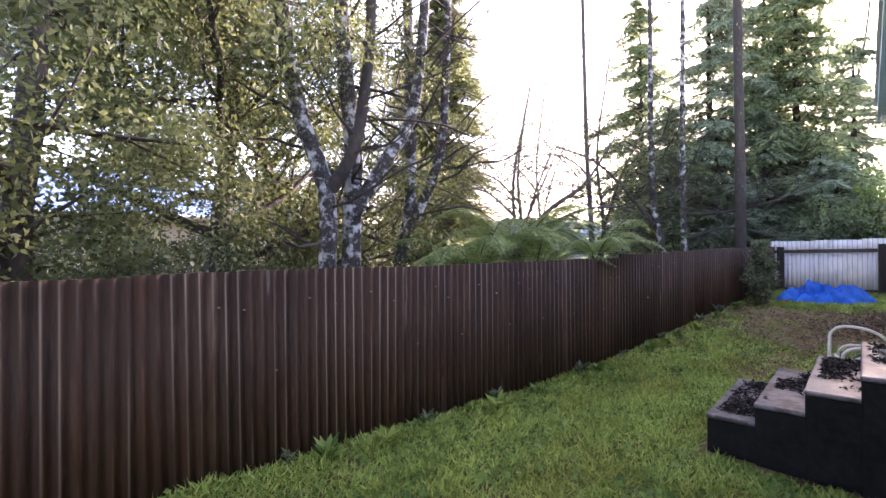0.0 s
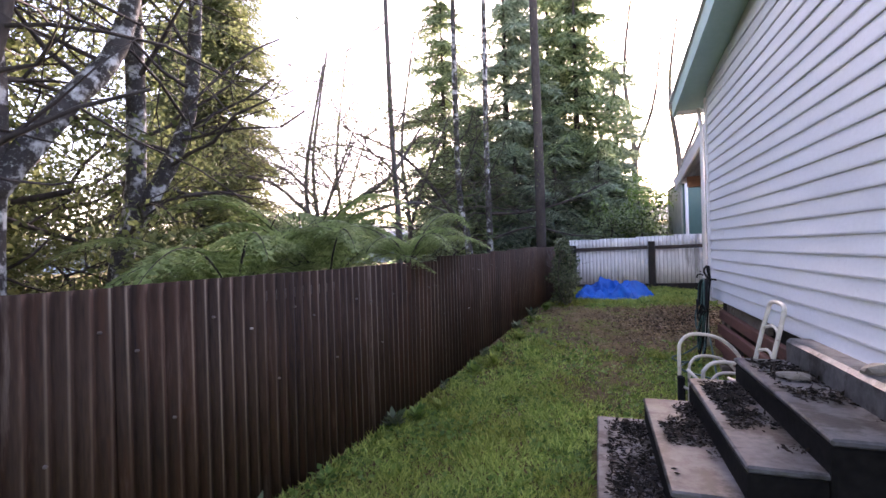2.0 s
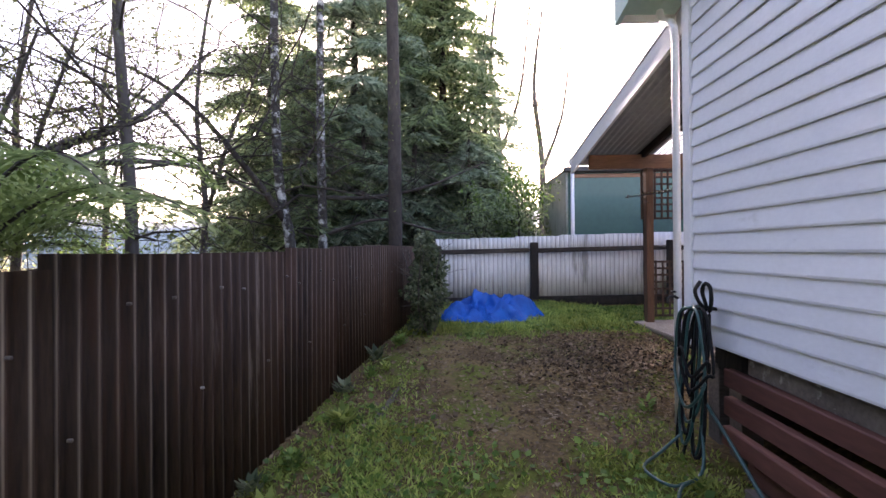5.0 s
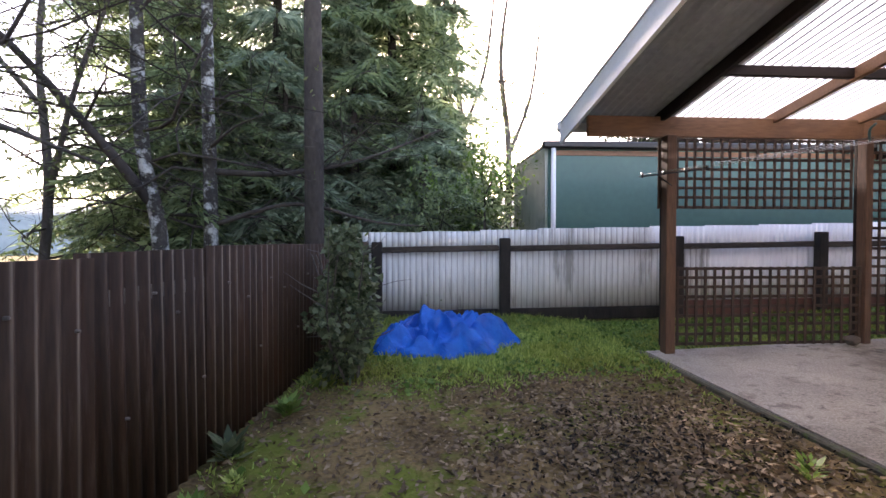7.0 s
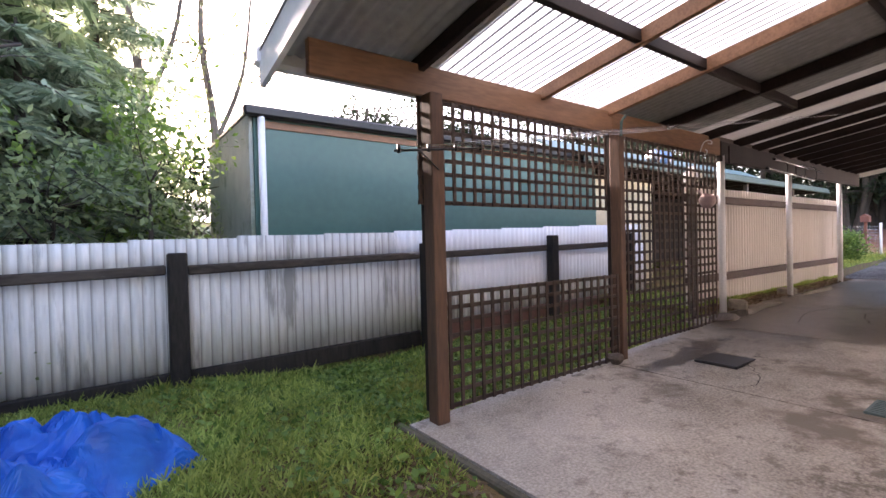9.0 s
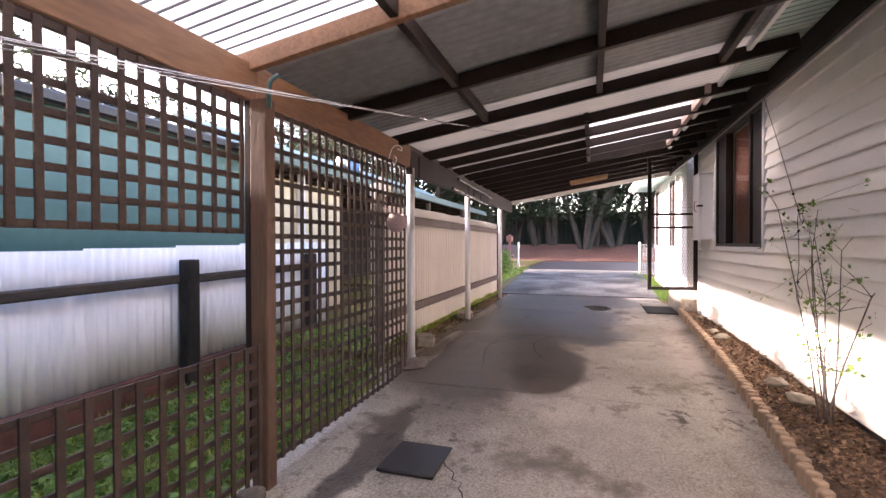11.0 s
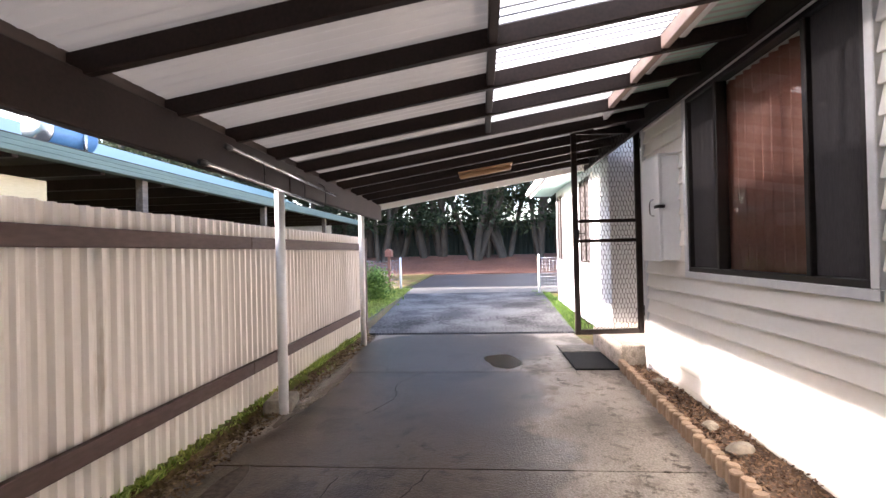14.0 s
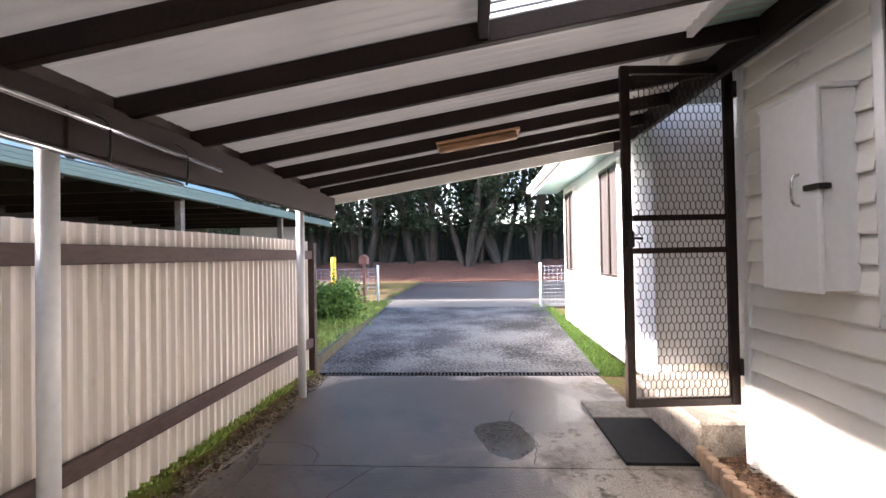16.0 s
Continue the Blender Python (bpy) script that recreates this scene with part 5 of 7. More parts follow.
for k, (x, y, h) in enumerate(((-5.3, -0.9, 2.1), (-5.5, 0.7, 2.2), (-5.2, 1.9, 2.0), (-6.3, 2.9, 2.3), (-5.9, -2.0, 2.2))):
    broadleaf("dark_shrub", (x, y, -0.35), h, 190 + k, M_BARK_DARK, M_VINE, "low dark green broad-leaved shrub behind the fence", 0.04, per=26, size=0.09, aspect=0.45, scatter=0.15, limbs=14, trunk_share=0.08, levels=2, split=4)

# ---- things of the yard ----
def tarp():
    """A heap of stiff plastic: straight sharp folds crossing one another over a hump."""
    r = random.Random(12)
    verts, faces, nu, nv = [], [], 170, 54
    folds = [(r.uniform(0, math.pi), wave, high, r.uniform(0, 9)) for wave, high in ((0.48, 0.10), (0.33, 0.115), (0.25, 0.10), (0.18, 0.085), (0.13, 0.055), (0.10, 0.038), (0.075, 0.02))]

    def fold(x, y):
        z = 0.0
        for k, (way, wave, high, at) in enumerate(folds):
            bent = 0.9 * noise.noise((x * 2.1 + k * 7, y * 2.1, k))
            u = ((x * math.cos(way) + y * math.sin(way)) / wave + at + bent) % 1.0
            z += high * (0.35 + 0.9 * max(0.0, 0.5 + noise.noise((x * 3.3, y * 3.3, 20 + k)))) * (abs(2 * u - 1) if k % 2 else 1 - abs(2 * u - 1))
        return z
    for j in range(nv + 1):
        for i in range(nu):
            a, q = 2 * math.pi * (i + 0.5 * (j % 2)) / nu, (j + 0.02) / nv
            edge = 1 + 0.25 * noise.noise((math.cos(a) * 1.3, math.sin(a) * 1.3, 5)) + 0.18 * noise.noise((math.cos(a) * 4, math.sin(a) * 4, 8))
            x, y = math.cos(a) * 0.78 * q * edge, math.sin(a) * 0.56 * q * edge
            hump = max(0.0, 1 - q ** 3.6) ** 0.75
            z = hump * (fold(x, y) + 0.015) + 0.03 * fold(x * 1.7, y * 1.7)
            x, y = x + 0.12 * hump * noise.noise((x * 5, y * 5, 41)), y + 0.12 * hump * noise.noise((x * 5, y * 5, 51))
            verts.append((x, y, max(0.004, z)))
    for j in range(nv):
        for i in range(nu):
            a, b = j * nu + i, j * nu + (i + 1) % nu
            c, d = a + nu, b + nu
            faces += [(a, c, b), (b, c, d)] if j % 2 else [(a, c, d), (a, d, b)]
    t = obj("tarpaulin", verts, faces, M_TARP)
    t.location = (-0.60, 11.18, ground_z(-0.5, 11.15))
    t.rotation_euler = (0, 0, radians(14))
    return tagged(t, "crumpled bright blue plastic tarpaulin on the grass", "tarpaulin")


tarp()

# the neighbour's shed and house
shed = empty("shed", "long green steel shed behind the back fence", "shed")
block("wall", (1.0, 13.0, 0.2), (6.3, 15.1, 2.66), M_SHED, shed)
block("end_wall", (0.96, 13.02, 0.2), (0.998, 15.08, 2.66), M_SHED_END, shed, "grey-green stained end wall")
block("gutter", (0.9, 12.9, 2.62), (6.4, 13.0, 2.72), M_BLACK_METAL, shed, "dark gutter", 0.02)
block("timber_band", (1.05, 12.985, 2.53), (6.3, 12.999, 2.6), M_PINE, shed)
slanted("roof", 0.95, 6.4, 15.15, 2.668, 12.95, 2.668, 0.03, M_BLACK_METAL, shed)
tube("downpipe", [(1.06, 12.95, 2.66), (1.06, 12.95, 0.3)], 0.035, M_WHITE_TRIM, shed, "white downpipe", 10)
nb = empty("neighbour_carport", "neighbour's cream shelter with a teal roof edge", "carport")
block("wall", (6.35, 13.10, 0.3), (8.15, 13.25, 2.45), M_CREAM_BOARD, nb, "cream boarded wall")
block("wall", (8.4, 14.2, 0.3), (9.2, 14.4, 2.62), M_PALE_WALL, nb)
block("post", (6.98, 13.0, 0.3), (7.06, 13.08, 2.62), M_WHITE_TRIM, nb, "white post")
block("roof", (5.6, 12.71, 2.64), (17, 16, 2.70), M_BLACKWOOD, nb)
for k in range(14):
    block("roof_joist", (5.9 + 0.8 * k, 12.72, 2.52), (5.95 + 0.8 * k, 15.9, 2.638), M_BROWN, nb)
for k in range(3):
    block("roof_edge", (5.6, 12.60 + 0.02 * k, 2.54 + 0.045 * k), (17.0, 12.70, 2.58 + 0.045 * k), M_SAGE, nb, "pale sage roof edge")
for x in (8.9, 11.6, 14.5):
    block("post", (x - 0.04, 12.75, 0.4), (x + 0.04, 12.83, 2.62), M_GREYWOOD, nb)
block("back_wall", (9.2, 15.8, 0.3), (17, 16, 2.62), M_BLACKWOOD, nb)

# ---- the road side ----
gf = empty("mesh_fence", "galvanised wire mesh front fence", "fence")
for x, y0, y1 in ((16.9, 11.5, 16.0), (16.9, 7.75, 4.0)):
    tube("post", [(x, y0, 0.5), (x, y0, 1.62)], 0.03, M_WHITE_TRIM, gf)
    for k in range(11):
        tube("wire", [(x, y0, 0.68 + 0.085 * k), (x, y1, 0.68 + 0.085 * k)], 0.005, M_SILVER, gf, sides=4)
    for k in range(40):
        y = y0 + (y1 - y0) * k / 40
        tube("wire", [(x, y, 0.66), (x, y, 1.55)], 0.005, M_SILVER, gf, sides=4)
far = empty("fence_far", "dark green steel fence behind the roadside trees", "fence", kind="structure")
for k in range(40):
    v, fc = ribbed(2.36, 1.2, 3.7, 0.3, 0.04, True)
    s = obj("panel", v, fc, M_GREEN_FENCE, far)
    s.matrix_basis = pose(34.5, -25 + 2.35 * k, 0, 0, 0, 90)


def roadside_tree(at, seed):
    t = empty("cypress_tree", "dark many-stemmed roadside cypress with bare lower trunk", "tree", at, group="roadside cypresses")
    wood = Wood(seed)
    r = wood.r
    for k in range(4):
        a = r.uniform(0, 6.28)
        pts, rad = wood.limb((0.15 * math.cos(a), 0.15 * math.sin(a), -0.2), (0.22 * math.cos(a), 0.22 * math.sin(a), 1), 9.0, r.uniform(0.11, 0.22), 0, 0.12, 0.02, sides=7)
        wood.tips.clear() if k == 0 else None
        for i in range(3, len(pts), 1):
            b = r.uniform(0, 6.28)
            wood.limb(pts[i], (math.cos(b), math.sin(b), 0.1), r.uniform(0.9, 2.0), 0.03, 1, 0.35, 0.0, 4, 0.6, 4)
    obj("trunk", wood.v, wood.f, M_BARK_DARK, t, smooth=True)
    tips = [q for q in wood.tips if q[0].z > 1.7]
    rng = np.random.default_rng(seed)
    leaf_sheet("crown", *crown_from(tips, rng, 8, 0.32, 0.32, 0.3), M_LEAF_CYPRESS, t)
    return t


first = roadside_tree((31.0, 9.0, 1.35), 101)
second = roadside_tree((31.3, 11.5, 1.35), 102)
k = 0
for y in range(-2, 26, 1):
    if y in (9,):
        continue
    yy = y * 1.25
    copy_thing(first if k % 2 else second, pose(31.0 + 0.9 * math.sin(k * 2.3), yy + 0.4 * math.sin(k * 1.7), 1.35, 0, 0, k * 77))
    k += 1

# the house with the blue roof beyond the trees
bh = empty("neighbour_house", "pale single-storey house with a blue steel hip roof", "house")
block("wall", (-21, -2, -1), (-15, 9.5, 2.3), M_PALE_WALL, bh)
obj("roof", [(-14.4, -2.6, 2.3), (-14.4, 10.1, 2.3), (-21.6, 10.1, 2.3), (-21.6, -2.6, 2.3), (-18, 1.0, 3.9), (-18, 6.5, 3.9)], [(0, 1, 5, 4), (1, 2, 5), (2, 3, 4, 5), (3, 0, 4), (0, 3, 2, 1)], M_BLUE_ROOF, bh)


fh = empty("far_house", "pale brick house with a light roof beyond the fence", "house")
block("wall", (-2.0, 35.0, -0.3), (8.0, 42.0, 2.75), M_PALE_WALL, fh)
slanted("roof", -2.6, 8.6, 34.4, 2.76, 38.5, 4.1, 0.08, M_CEILING, fh)
for x in (1.0, 3.2):
    block("window", (x, 34.96, 1.2), (x + 1.1, 34.998, 2.3), M_WINDOW_FRAME, fh)

# ---- planting, grass and litter ----
def scatter_grass(name, count, area, density, height, label, mat, seed, zfun=ground_z, wide=0.010):
    """Blades over a rectangle, thinned by a density."""
    rng = np.random.default_rng(seed)
    x0, x1, y0, y1 = area
    xs, ys, keep = rng.uniform(x0, x1, count), rng.uniform(y0, y1, count), rng.random(count)
    C, H = [], []
    for x, y, k in zip(xs, ys, keep):
        d = density(x, y) * (1 + 0.5 * noise.noise((x * 6, y * 6, 5)))
        if k < d:
            C.append((x, y, zfun(x, y) - 0.005))
            H.append(height * (0.4 + 0.75 * d) * (0.5 + 0.9 * ((k * 997) % 1)) * (1 + 0.6 * noise.noise((x * 3.5, y * 3.5, 2))))
    n = len(C)
    W = rng.normal(0, 0.95, (n, 3))
    W[:, 2] = 1.0
    S = rng.normal(0, 1, (n, 3))
    H = np.array(H)
    ob = leaf_sheet(name, C, W, S, H, wide * (0.6 + rng.random(n)), mat, None)
    return tagged(ob, label, "grass", kind="stuff")


def blob(x, y, cx, cy, rx, ry):
    return math.exp(-((x - cx) / rx) ** 2 - ((y - cy) / ry) ** 2)


def yard_density(x, y):
    if x < fence_x(y) + 0.03 or (x > 0.45 and y < 7.9) or (x > 1.2 and 8 < y < 11.0):
        return 0.0
    if -0.9 < x < 0.45 and 3.6 < y < 5.25:
        return 0.0
    d = 0.95 if y < 5.2 else max(0.14, 0.98 - 0.30 * (y - 5.2))
    d += 0.45 * noise.noise((x * 0.9, y * 0.9, 4)) * (1 if y > 5 else 0.3) + 0.35 * noise.noise((x * 3, y * 3, 9)) * (1 if y > 4.5 else 0.5)
    d += 0.6 * blob(x, y, -1.5, 5.8, 0.6, 1.5) + 0.35 * blob(x, y, 0.1, 6.8, 0.45, 0.9)
    d += 1.0 * min(1, max(0, (y - 9.9) / 0.5))
    d -= 1.2 * blob(x, y, 0.5, 8.9, 0.75, 0.85) + 0.6 * blob(x, y, -0.7, 8.8, 0.5, 0.8) + 0.5 * blob(x, y, -0.8, 6.6, 0.4, 1.2)
    return min(1.0, max(0.0, d))


scatter_grass("lawn", 300000, (-3.3, 1.35, 0.3, 12.5), yard_density, 0.060, "short damp green grass with worn patches", M_GRASS, 1)
scatter_grass("lawn", 44000, (1.35, 6.4, 10.84, 12.45), lambda x, y: 0.9, 0.06, "green grass between the lattice and the fence", M_GRASS, 2)
scatter_grass("grass_strip", 26000, (5.4, 11.35, 10.95, 11.4), lambda x, y: 0.42 + 0.9 * noise.noise((x * 1.6, y * 1.6, 1)), 0.06, "moss and thin grass along the cream fence", M_GRASS, 3)
scatter_grass("grass_strip", 16000, (11.45, 17.2, 7.52, 7.92), lambda x, y: 0.9, 0.06, "bright green grass strip beside the front wall", M_LEAF_LIGHT, 4)
scatter_grass("grass_bed", 30000, (11.5, 17.0, 11.2, 14.5), lambda x, y: 0.8, 0.09, "long green grass in the raised bed", M_GRASS, 5, lambda x, y: drive_z(x) + 0.12)


def litter(name, count, area, density, size, label, mat, seed, zfun=ground_z, lift=0.004, aspect=0.45):
    rng = np.random.default_rng(seed)
    x0, x1, y0, y1 = area
    pts = [(x, y, zfun(x, y) + lift + 0.012 * k) for x, y, k in zip(rng.uniform(x0, x1, count), rng.uniform(y0, y1, count), rng.random(count)) if k < density(x, y)]
    n = len(pts)
    W = rng.normal(0, 1, (n, 3)) * np.array((1, 1, 0.34))
    S = rng.normal(0, 1, (n, 3)) * np.array((1, 1, 0.5))
    L = size * rng.uniform(0.5, 1.5, n)
    return tagged(leaf_sheet(name, pts, W, S, L, L * aspect, mat, None), label, "leaf litter", kind="stuff")


litter("leaf_litter", 26000, (-1.9, 1.2, 7.6, 10.3), lambda x, y: 0.2 + 0.8 * blob(x, y, 0.45, 8.9, 0.9, 0.9), 0.04, "dead brown leaves and bark on bare earth", M_DRY, 11)
litter("leaf_litter", 9000, (-2.4, 0.4, 5.3, 8.0), lambda x, y: 0.4, 0.035, "scattered dead leaves in the worn grass", M_DRY, 12)


litter("dark_litter", 9000, (-0.6, 1.25, 7.9, 10.0), lambda x, y: 1.2 * blob(x, y, 0.5, 9.0, 0.7, 0.6), 0.028, "dark wet leaf litter on bare earth", M_WET_LITTER, 13)


def clover_density(x, y):
    return yard_density(x, y) * max(0, 0.35 + 1.1 * noise.noise((x * 1.7, y * 1.7, 14)))


litter("clover", 80000, (-3.2, 1.3, 0.5, 12.4), clover_density, 0.042, "low clover and broad weeds among the grass", M_LEAF_LIGHT, 14, ground_z, 0.022, 0.8)


litter("clover", 26000, (1.2, 6.4, 10.9, 12.4), lambda x, y: 0.5 + 0.9 * noise.noise((x * 1.7, y * 1.7, 3)), 0.045, "low broad-leaved weeds among the grass", M_LEAF_LIGHT, 16, ground_z, 0.03, 0.8)


def weeds(at, seed, count=26, size=0.12, mat=None, height=0.16):
    rng = np.random.default_rng(seed)
    t = empty("weed", "low broad-leaved green weed by the fence", "plant", at, group="weeds along the fence")
    a = rng.uniform(0, 6.283, count)
    C = np.stack([np.cos(a) * 0.02, np.sin(a) * 0.02, rng.uniform(0, height * 0.5, count)], 1)
    W = np.stack([np.cos(a), np.sin(a), rng.uniform(0.2, 1.4, count)], 1)
    S = np.stack([-np.sin(a), np.cos(a), rng.normal(0, 0.2, count)], 1)
    L = size * rng.uniform(0.5, 1.3, count)
    leaf_sheet("foliage", C, W, S, L, L * 0.42, mat or M_LEAF_LIGHT, t)
    return t


for k in range(26):
    y = 1.6 + 0.36 * k + 0.15 * math.sin(k * 5)
    x = fence_x(y) + 0.1 + 0.09 * (k % 3)
    weeds((x, y, ground_z(x, y)), 200 + k, 34 + (k * 7) % 40, 0.05 + 0.02 * ((k * 3) % 4), (M_VINE, M_LEAF_LIGHT, M_GRASS)[k % 3])
for k, (x, y) in enumerate(((0.15, 7.0), (-0.05, 6.3), (0.2, 6.0), (0.25, 7.9), (0.7, 8.3), (0.95, 8.6), (2.9, 12.2), (5.0, 12.2))):
    weeds((x, y, ground_z(x, y)), 260 + k, 40, 0.06, M_LEAF_LIGHT if k % 2 else M_GRASS)


def climber(at, seed):
    t = empty("climber", "dense dark ivy-like climber on the rusted fence", "plant", at)
    wood = Wood(seed)
    for k in range(7):
        wood.limb((0.1 * math.cos(k), 0.15 * math.sin(k), 0), (0.1 * math.cos(k * 2), 0.25 * math.sin(k * 2), 1), 1.05, 0.012, 1, 0.35, 0.1, 5, 0.35, 4)
    tagged(obj("stem", wood.v, wood.f, M_BARK_GREY, t, smooth=True), kind="stuff")
    rng = np.random.default_rng(seed)
    n = 4600
    u = rng.random(n)
    z = 0.05 + 1.15 * u
    wide = 0.38 * (1 - 0.5 * np.abs(u - 0.45) * 2)
    a = rng.uniform(0, 6.283, n)
    q = np.sqrt(rng.random(n))
    lump = np.array([1 + 0.8 * noise.noise((math.cos(b) * 1.5, math.sin(b) * 1.5, zz * 5)) for b, zz in zip(a, z)])
    C = np.stack([np.cos(a) * wide * 0.62 * q * lump, np.sin(a) * wide * 1.1 * q * lump, z], 1)
    W = np.stack([np.cos(a), np.sin(a), rng.normal(-0.2, 0.5, n)], 1) + rng.normal(0, 0.5, (n, 3))
    L = 0.05 * rng.uniform(0.4, 1.4, n)
    leaf_sheet("leaves", C, W, rng.normal(0, 1, (n, 3)), L, L * 0.8, M_VINE, t)
    return t


climber((-1.42, 10.25, ground_z(-1.4, 10.25)), 7)
beam("bed_edging", (-1.66, 7.6, 0.055), (-1.28, 10.0, 0.205), 0.05, 0.08, M_MOSSY, None, b=0.012)
tagged(bpy.data.objects["bed_edging"], "mossy low timber edging beside the fence", "edging")

litter("leaf_litter", 9000, (5.6, 11.3, 10.86, 11.14), lambda x, y: 0.6 + 0.7 * noise.noise((x * 1.2, y * 2, 8)), 0.035, "brown dead leaves along the slab edge", M_DRY, 15, lambda x, y: drive_z(x), 0.004)

# litter on the steps
for k, (x0, x1, top) in enumerate(STEPS):
    litter("step_litter", 2600, (x0 + 0.05, x1 - 0.005, 3.85, 4.85), lambda x, y: 0.5 + 1.7 * noise.noise((x * 4, y * 3.4, 3 + x0)), 0.03, "wet black leaves and twigs on a step", M_WET_LITTER, 300 + k, lambda x, y, top=top: top, 0.002, 0.35)


def rock(name, at, size, seed, label, mat=M_STONE, squash=0.6, group=""):
    bm = bmesh.new()
    bmesh.ops.create_icosphere(bm, subdivisions=2, radius=1)
    for v in bm.verts:
        d = 1 + 0.35 * noise.noise(v.co * 1.1 + Vector((seed * 3.1, 0, 0)))
        v.co = Vector((v.co.x * size[0] * d, v.co.y * size[1] * d, v.co.z * size[2] * d))
    ob = part(name, bm, mat)
    ob.matrix_basis = pose(*at, 0, 0, seed * 40)
    return tagged(ob, label, "stone", group)


rock("stone", (0.15, 4.5, 0.59), (0.06, 0.08, 0.025), 2, "flat grey stone on the top step")
rock("stone", (0.33, 4.1, 0.735), (0.045, 0.08, 0.03), 3, "pale concrete lump on the landing")
rock("paving_stone", (5.38, 10.72, 0.47), (0.16, 0.12, 0.06), 4, "brown stone block at the post foot", M_GREYWOOD)
for x, y, turn, size, words in ((6.20, 10.90, 24, (0.15, 0.10, 0.10), "pale flat paving stone beside the slab edge"), (8.06, 10.95, 12, (0.18, 0.11, 0.09), "pale flat paving stone beside a white post")):
    o = block("paving_stone", (-size[0], -size[1], -0.03), (size[0], size[1], size[2]), M_STONE, b=0.02)
    o.matrix_basis = pose(x, y, drive_z(x), 2, 3, turn)
    tagged(o, words, "stone")
rock("stone", (3.22, 10.66, 0.40), (0.07, 0.06, 0.05), 7, "brown stone against the lattice", M_GREYWOOD)
for k, (x, y, a) in enumerate(((5.05, 7.85, 0.09), (5.45, 7.86, 0.08), (7.2, 7.80, 0.09), (7.55, 7.80, 0.07), (8.6, 7.74, 0.06))):
    rock("garden_stone", (x, y, 0.55), (a, a * 0.7, a * 0.45), 10 + k, "pale stone in the bark strip", group="stones of the bark strip")

# the chairs, trolley and hose by the side wall
chair = empty("tube_chair", "old cream tubular steel garden chair without its seat", "chair")
for k, (dx, dy, h, w) in enumerate(((0, 0.06, 0.60, 1.0), (0.06, 0.02, 0.44, 0.8), (0.10, -0.26, 0.46, 0.95), (0.15, -0.24, 0.38, 0.8))):
    x, y = -0.24 + dx, 5.5 + dy
    tube("arm" if k % 2 == 0 else "inner_arm", bend([(x, y, ground_z(x, y)), (x, y, h * 0.72), (x + 0.02, y + 0.01, h * 0.92), (x + 0.11 * w, y + 0.06, h), (x + 0.28 * w, y + 0.12, h * 0.95), (x + 0.40 * w, y + 0.16, h * 0.80), (x + 0.47 * w, y + 0.18, h * 0.6), (x + 0.5 * w, y + 0.18, h * 0.3)], 6), 0.0135 if k % 2 == 0 else 0.011, M_CREAM_TUBE, chair)
tube("seat_bar", [(-0.22, 5.48, 0.22), (-0.10, 5.22, 0.2)], 0.011, M_CREAM_TUBE, chair)
tube("seat_bar", [(0.15, 5.82, 0.22), (0.27, 5.56, 0.2)], 0.011, M_CREAM_TUBE, chair)
tube("brace", [(-0.2, 5.46, 0.36), (-0.06, 5.3, 0.22)], 0.012, M_CREAM_TUBE, chair)
block("rubber_grip", (-0.265, 5.475, -0.1), (-0.215, 5.525, 0.3), M_BLACK_RUBBER, chair, "black rubber sleeve", 0.012)
for k, (x, y, a) in enumerate(((-0.02, 5.55, 0.10), (0.10, 5.36, 0.09), (-0.10, 5.34, 0.07))):
    rock("plastic_wrap", (x, y, ground_z(x, y) + 0.05), (a * 1.3, a, a * 0.7), 30 + k, "crumpled grey-white plastic under the chair", M_PALE_WALL)
trolley = empty("hand_trolley", "cream tubular hand trolley leaning on the wall", "trolley")
tube("frame", bend([(0.10, 5.32, -0.05), (0.20, 5.30, 0.5), (0.27, 5.28, 0.82), (0.285, 5.24, 0.895), (0.29, 5.10, 0.905), (0.285, 5.02, 0.885), (0.27, 5.00, 0.82), (0.20, 5.0, 0.5), (0.10, 5.0, -0.05)], 5), 0.014, M_CREAM_TUBE, trolley)
for z, dz in ((0.72, 0.03), (0.56, 0.03), (0.4, 0.03), (0.2, 0.0)):
    x = 0.10 + 0.18 * (z / 0.85)
    tube("rung", bend([(x, 5.29, z), (x + 0.01, 5.15, z + dz), (x, 5.01, z)], 4), 0.011, M_CREAM_TUBE, trolley)
tube("handle", bend([(0.27, 4.99, 0.42), (0.30, 4.95, 0.6), (0.34, 4.86, 0.68), (0.37, 4.75, 0.66), (0.37, 4.72, 0.6)], 4), 0.013, M_CREAM_TUBE, trolley)

hose = empty("garden_hose", "green and black garden hose coiled on a wall hook", "hose")
hr = random.Random(31)
for k in range(10):
    w, low, sway = hr.uniform(0.05, 0.17), hr.uniform(0.02, 0.55), hr.uniform(-0.14, 0.10)
    x, y = 0.35 - 0.007 * k, 7.30 + hr.uniform(-0.05, 0.05)
    tube("hose_loop", bend([(x, y, 0.91), (x - 0.03, y + w * 0.7, 0.86), (x - 0.05, y + w + sway * 0.4, 0.62), (x - 0.09, y + w * 0.8 + sway, low + 0.14), (x - 0.10, y + sway, low), (x - 0.09, y - w + sway, low + 0.12), (x - 0.05, y - w * 1.1 + sway * 0.4, 0.6), (x - 0.02, y - w * 0.6, 0.85), (x, y, 0.91)], 4), 0.009, M_HOSE if k % 3 == 0 else M_BLACK_RUBBER, hose, sides=6)
tube("hose_loop", bend([(0.33, 7.24, 0.9), (0.31, 7.19, 0.96), (0.31, 7.2, 1.03), (0.31, 7.25, 1.05), (0.31, 7.28, 1.0), (0.33, 7.27, 0.91)], 4), 0.011, M_BLACK_RUBBER, hose, sides=6)
